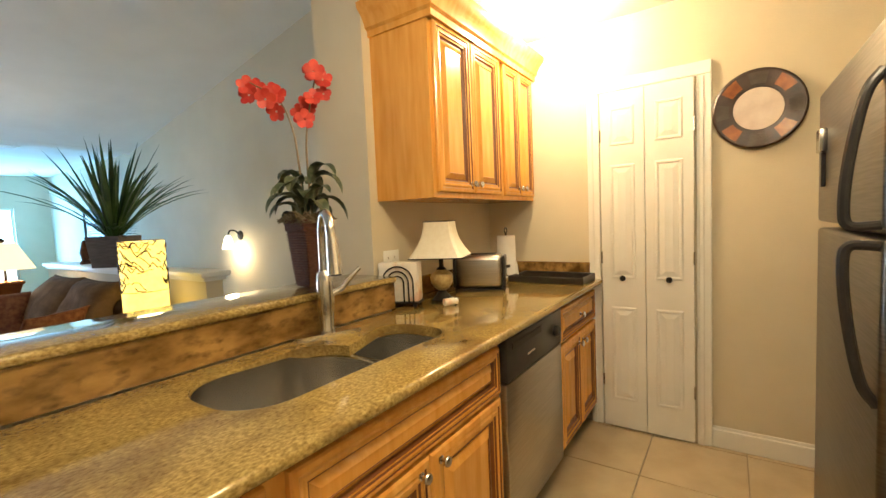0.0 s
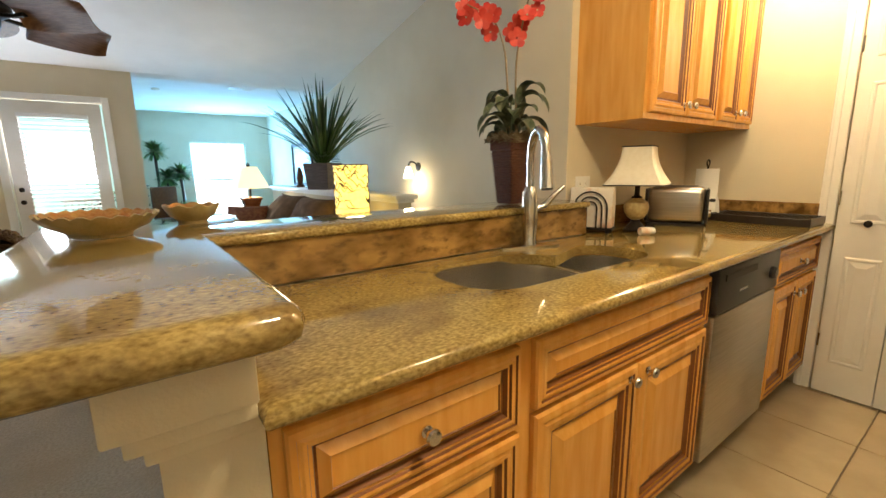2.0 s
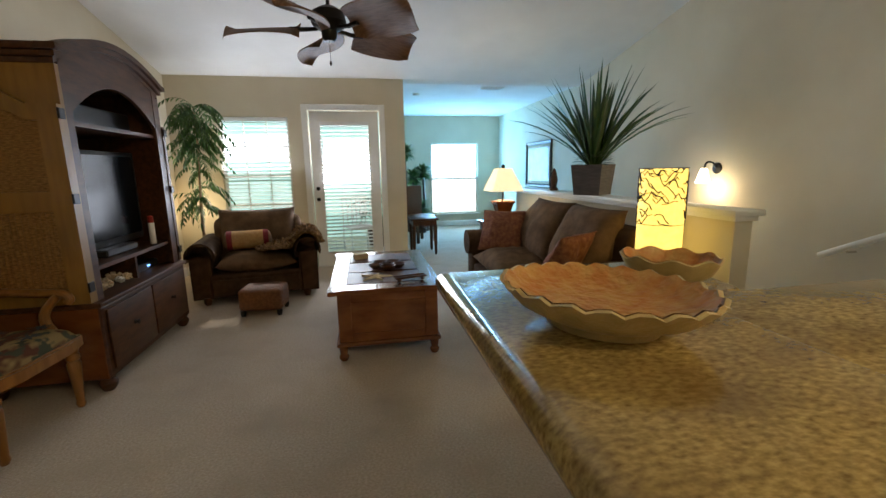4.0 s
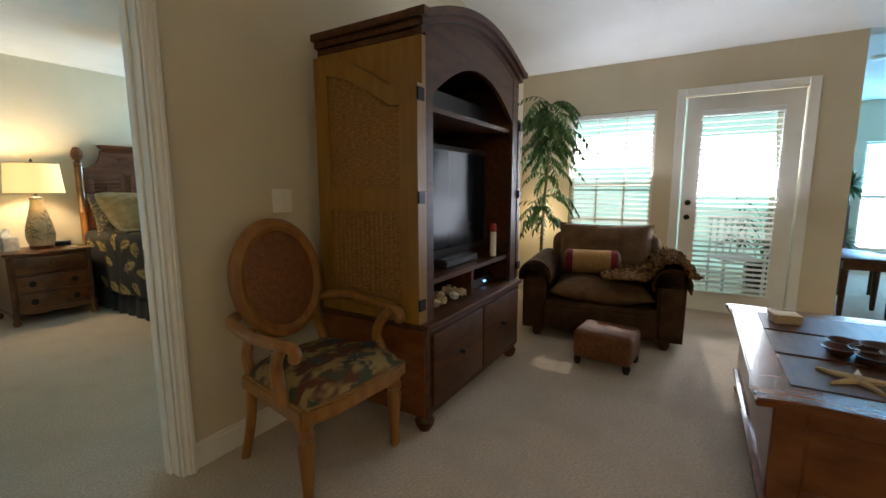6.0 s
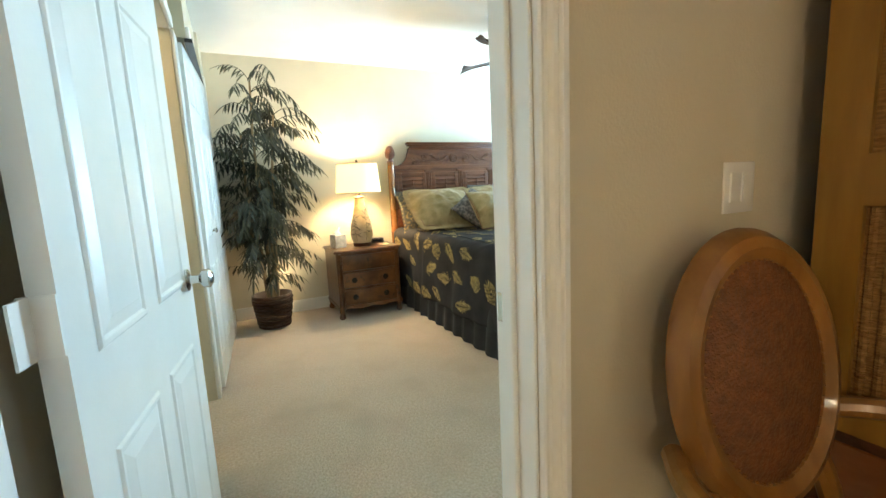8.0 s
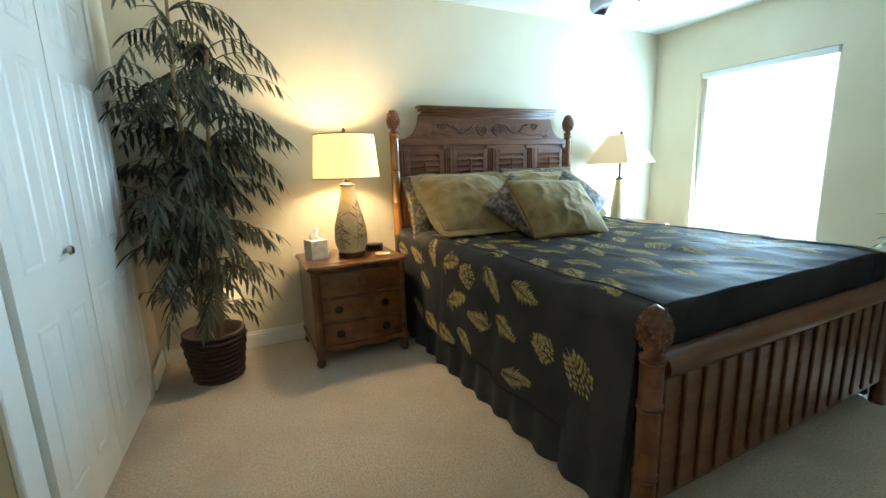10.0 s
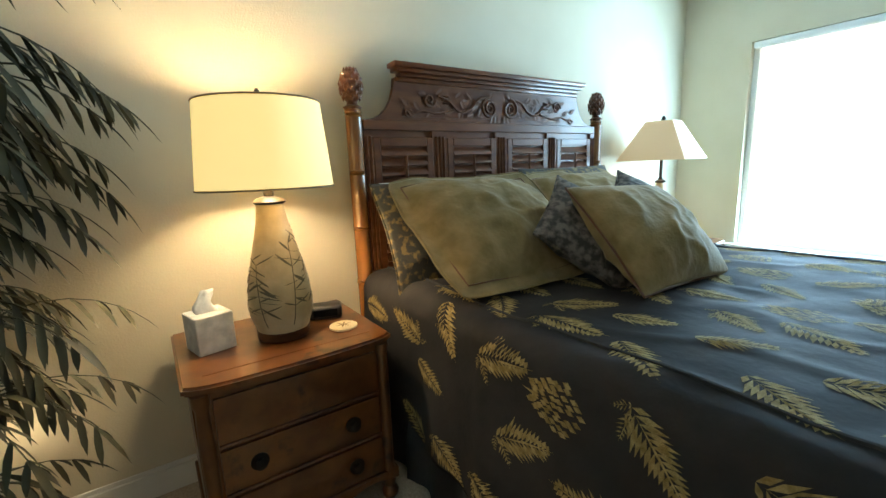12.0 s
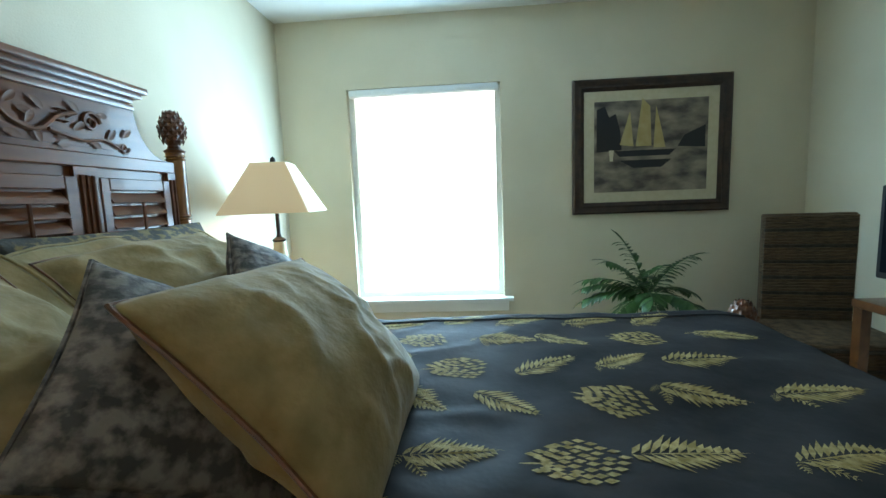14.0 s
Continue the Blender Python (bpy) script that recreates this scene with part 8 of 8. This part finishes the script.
part("palm_motif", bm, M_stem, cs)
ph = thing("telephone", "flat silver phone on the far nightstand", "phone", pose(-5.62, -5.95, 0.647, 0, 0, 30))
part("case", block(-0.03, 0.03, -0.07, 0.07, 0, 0.02, bevel=0.006, seg=2), M_black, ph)

# framed sailing ship print
def picture(name, label, m, w, h, frame_w, mat_w, prn):
    p = thing(name, label, "picture", m)
    fr = bmesh.new()
    steps = [(0, 0.0), (0, 0.022), (0.012, 0.030), (frame_w * 0.55, 0.022), (frame_w * 0.7, 0.026), (frame_w, 0.012)]
    rings = [[fr.verts.new((a * sx if False else (-w / 2 + o if sx < 0 else w / 2 - o), d, (-h / 2 + o if sz < 0 else h / 2 - o))) for sx, sz in ((-1, -1), (1, -1), (1, 1), (-1, 1))] for a, (o, d) in enumerate(steps)]
    for r, q in zip(rings, rings[1:]):
        for i in range(4):
            fr.faces.new((r[i], r[(i + 1) % 4], q[(i + 1) % 4], q[i]))
    fr.faces.new(rings[0])
    bmesh.ops.recalc_face_normals(fr, faces=fr.faces[:])
    part("frame", fr, M_frame, p, "dark carved wood frame", smooth=None)
    a, b = w / 2 - frame_w, h / 2 - frame_w
    part("mat_board", block(-a, a, 0.006, 0.010, -b, b), M_mat, p, "cream mat", smooth=None)
    pr = part("print", block(-a + mat_w, a - mat_w, 0.010, 0.0118, -b + mat_w, b - mat_w), prn, p, smooth=None)
    return p, pr
pic, prn = picture("picture", "framed print of a yellow sailed ship at dusk", pose(-6.574, -3.915, 1.525, 0, 0, -90), 0.99, 0.86, 0.075, 0.065, M_print)
for pts, mtl, nm in (([(-0.12, -0.05), (0.13, -0.05), (0.16, -0.02), (-0.15, -0.02)], M_hull, "hull"), ([(-0.10, -0.01), (-0.04, -0.01), (-0.05, 0.20), (-0.07, 0.12)], M_sail, "sail"), ([(-0.03, 0.0), (0.05, 0.0), (0.02, 0.24), (-0.02, 0.2)], M_sail, "sail"), ([(0.06, 0.0), (0.13, 0.01), (0.08, 0.18)], M_sail, "sail"), ([(-0.13, -0.07), (0.13, -0.07), (0.06, -0.11), (-0.08, -0.11)], M_hull, "reflection_patch")):
    bm = bmesh.new()
    prism(bm, [(0.03 + 1.25 * a, 1.25 * b) for a, b in pts], 0.0121, 0.0126, "y")
    part(nm, bm, mtl, prn, smooth=None)
for nm, mtl, pts in (("dark_shore", M_hull, [(0.18, -0.02), (0.34, -0.03), (0.34, 0.24), (0.29, 0.26), (0.26, 0.19), (0.22, 0.21), (0.19, 0.10)]), ("dark_shore", M_hull, [(-0.34, -0.02), (-0.17, -0.01), (-0.21, 0.06), (-0.34, 0.12)]), ("lantern_glint", M_mat, [(0.235, -0.09), (0.255, -0.09), (0.26, -0.02), (0.23, -0.02)])):
    bm = bmesh.new()
    prism(bm, pts, 0.0119 if nm == "dark_shore" else 0.0121, 0.0120 if nm == "dark_shore" else 0.0124, "y")
    part(nm, bm, mtl, prn, smooth=None)

# wicker chair, palm and small table in the far corner
wc = thing("wicker_chair", "tall backed seagrass wicker dining chair in the corner", "chair", pose(-6.0, -3.19, 0, 0, 0, -100))
def woven(owner, x0, x1, z0, z1, yf, n):
    for k in range(n):
        z = z0 + (z1 - z0) * (k + 0.5) / n
        bm = bmesh.new()
        tube(bm, [(x0, yf(z), z), ((x0 + x1) / 2, yf(z) + 0.004, z), (x1, yf(z), z)], (z1 - z0) / n * 0.54, 6)
        part("strand", bm, M_strand_dark if k % 5 == 4 else M_seagrass, owner)
bm = bmesh.new()
box(bm, -0.24, 0.24, -0.27, -0.225, 0.42, 1.075, bevel=0.012, seg=2)
woven(part("backrest", bm, M_seagrass, wc, "woven seagrass back", smooth=True), -0.235, 0.235, 0.44, 1.065, lambda z: -0.222, 34)
bm = bmesh.new()
box(bm, -0.25, 0.25, -0.22, 0.24, 0.24, 0.46, bevel=0.02, seg=2)
woven(part("seat", bm, M_seagrass, wc, smooth=True), -0.245, 0.245, 0.25, 0.44, lambda z: 0.242, 10)
for x in (-0.21, 0.21):
    for yy in (-0.23, 0.20):
        part("leg", block(x - 0.02, x + 0.02, yy - 0.02, yy + 0.02, 0, 0.245, bevel=0.003), M_dark, wc)
pp = thing("potted_palm", "small green palm in a dark basket below the picture", "potted palm", pose(-6.22, -4.05, 0))
basket_pot(pp, 0.11, 0.14, 0.26)
bm = bmesh.new()
tube(bm, [(0, 0, 0.2), (0.01, 0, 0.45), (0, 0.01, 0.62)], 0.035, 10, 0.025)
part("trunk", bm, M_wicker, pp)
bm = bmesh.new()
rnd = random.Random(51)
for k in range(15):
    a = 2 * math.pi * k / 15 + rnd.uniform(-0.15, 0.15)
    up = rnd.uniform(0.15, 0.7) if k % 4 else 1.9
    b = Vector((math.cos(a), math.sin(a), up))
    if b.x < -0.2:
        b.x *= 0.35
    frond(bm, (0, 0, 0.60), b, 0.36, 16, 0.125, 0.027, droop=1.1, spread=1.0, rnd=rnd, hang=0.15)
part("fronds", bm, M_grass, pp, "feathery palm fronds", kind="stuff")
sb = thing("console_table", "narrow dark wooden table against the bedroom wall", "table", pose(-5.40, -3.13, 0))
part("top", block(-0.35, 0.35, -0.18, 0.18, 0.66, 0.70, bevel=0.006, seg=2), M_stand, sb)
for x in (-0.32, 0.32):
    for yy in (-0.15, 0.15):
        part("leg", block(x - 0.022, x + 0.022, yy - 0.022, yy + 0.022, 0, 0.66), M_stand, sb, smooth=None)
part("stretcher", block(-0.30, 0.30, -0.165, -0.135, 0.12, 0.15), M_stand, sb, smooth=None)
btv = thing("television", "black bedroom television on the narrow table", "television", pose(-5.47, -3.12, 0.70, 0, 0, 180))
part("bezel", block(-0.36, 0.36, -0.025, 0.025, 0.08, 0.52, bevel=0.006), M_black, btv)
part("screen", block(-0.335, 0.335, 0.0255, 0.027, 0.11, 0.49), M_screen, btv, smooth=None)
part("stand", block(-0.12, 0.12, -0.08, 0.08, 0, 0.08, bevel=0.008), M_black, btv)
ceiling_fan("bedroom ceiling fan with dark leaf blades", -4.40, -4.75, 2.17, 20, 0.62, M_dark)

# ================= back room =================
bp2, prn2 = picture("picture", "framed blue tropical fish print on the stair wall", pose(-8.05, 2.858, 1.34, 0, 0, 180), 1.10, 0.80, 0.06, 0.05, M_blueprint)
for i, (x, y, h, s) in enumerate(((-9.62, 0.61, 1.62, 0.95), (-9.50, 0.76, 1.12, 1.0), (-9.68, 0.99, 1.22, 0.9), (-9.40, 0.88, 0.48, 1.0))):
    tp = thing("topiary_palm", "fan palm topiary standing in the back room corner", "potted palm", pose(x, y, 0), "topiary palms")
    basket_pot(tp, 0.10, 0.13, 0.25)
    bm = bmesh.new()
    tube(bm, [(0, 0, 0.2), (0.02, 0.01, h * 0.6), (0, 0, h)], 0.025, 8)
    part("trunk", bm, M_wicker, tp)
    bm = bmesh.new()
    rnd = random.Random(60 + i)
    for k in range(170):
        a = rnd.random() * 6.283
        leaf_blade(bm, (0, 0, h), (math.cos(a), math.sin(a), rnd.uniform(-0.9, 1.6)), 0.29 * s * rnd.uniform(0.8, 1.1), 0.03, droop=0.6, seg=4)
    part("crown", bm, M_silk, tp, "spray of pointed leaves", kind="stuff")
dc = thing("dining_chair", "dark upholstered dining chair in the back room", "chair", pose(-8.35, 0.72, 0, 0, 0, -60))
part("seat", block(-0.22, 0.22, -0.22, 0.22, 0.40, 0.48, bevel=0.02, seg=2), M_leather, dc)
part("backrest", block(-0.22, 0.22, -0.25, -0.20, 0.46, 1.0, bevel=0.02, seg=2), M_leather, dc)
for x in (-0.19, 0.19):
    for yy in (-0.19, 0.19):
        part("leg", block(x - 0.02, x + 0.02, yy - 0.02, yy + 0.02, 0, 0.405), M_dark, dc, smooth=None)
end_table("dark side table seen past the patio wall", pose(-7.25, 0.62, 0), 0.5, 0.42, 0.56, M_dark)
fg = bmesh.new()
lathe(fg, [(0.05, 0), (0.05, 0.02), (0.03, 0.04), (0.045, 0.12), (0.03, 0.19), (0.02, 0.23), (0.006, 0.25)], 14)
o = solid("wood_vase", fg, M_dark, "slim dark wooden vase on the half wall", "vase")
o.matrix_world = pose(-5.35, 1.89, 1.021)

# daylight outside the windows
bm = bmesh.new()
box(bm, -7.12, -7.10, -6.6, -4.2, -0.2, 2.8)
solid("backdrop_bedroom", bm, M_daylight, "plain bright daylight outside the bedroom window", "backdrop", "structure", smooth=None)
bm = bmesh.new()
box(bm, -9.4, -9.38, -3.2, 0.10, -0.4, 3.2)
solid("backdrop_patio", bm, M_garden, "plain bright daylight beyond the patio", "backdrop", "structure", smooth=None)
bm = bmesh.new()
box(bm, -11.12, -11.10, 0.4, 3.2, -0.4, 2.8)
solid("backdrop_back", bm, M_daylight, "plain bright daylight outside the back room window", "backdrop", "structure", smooth=None)
bm = bmesh.new()
box(bm, -9.37, -6.70, -3.0, 0.10, -0.12, -0.02)
solid("patio_floor", bm, M_tile, "pale concrete patio floor", "patio", "structure", smooth=None)
def patio_chair(m):
    c = thing("patio_chair", "white metal patio chair outside the door", "chair", m, "patio chairs")
    for nm, b in (("seat", (-0.22, 0.22, -0.22, 0.22, 0.40, 0.42)), ("back_rail", (-0.22, 0.22, -0.24, -0.22, 0.84, 0.88))):
        part(nm, block(*b), M_blind, c, smooth=None)
    for k in range(6):
        part("back_slat", block(-0.2 + k * 0.075, -0.175 + k * 0.075, -0.235, -0.222, 0.42, 0.84), M_blind, c, smooth=None)
    for x in (-0.2, 0.2):
        for y in (-0.2, 0.2):
            part("leg", block(x - 0.012, x + 0.012, y - 0.012, y + 0.012, -0.02, 0.40), M_blind, c, smooth=None)
    return c
patio_chair(pose(-7.6, -0.35, 0, 0, 0, -70))
pbu = thing("patio_plant", "leafy shrub in a pot on the patio", "potted plant", pose(-8.2, -0.05, -0.02))
basket_pot(pbu, 0.12, 0.16, 0.3)
bm = bmesh.new()
rnd = random.Random(77)
for k in range(46):
    a = rnd.random() * 6.283
    frond(bm, (0.05 * math.cos(a), 0.05 * math.sin(a), 0.3 + 0.6 * rnd.random()), (math.cos(a), math.sin(a), rnd.uniform(0.3, 1.6)), 0.4, 5, 0.13, 0.035, droop=0.9, rnd=rnd)
part("foliage", bm, M_grass, pbu, kind="stuff")

# ---- kitchen floor tiles ----
floor_k = [o for o in scene.objects if o.name == "floor_kitchen"][0]
bm = bmesh.new()
box(bm, -0.2225, 0.2225, -0.2225, 0.2225, -0.0115, 0.0, bevel=0.0015)
tile_me = mesh_of("floor_tile", bm, M_tile)
for i in range(5):
    for j in range(13):
        t = new("floor_tile", tile_me)
        t.parent = floor_k
        t.location = (-0.83 + i * 0.45 + 0.02, -2.35 + j * 0.45 + 0.14, 0)
        t.rotation_euler = (0, 0, math.pi / 2 * ((i * 3 + j) % 4))
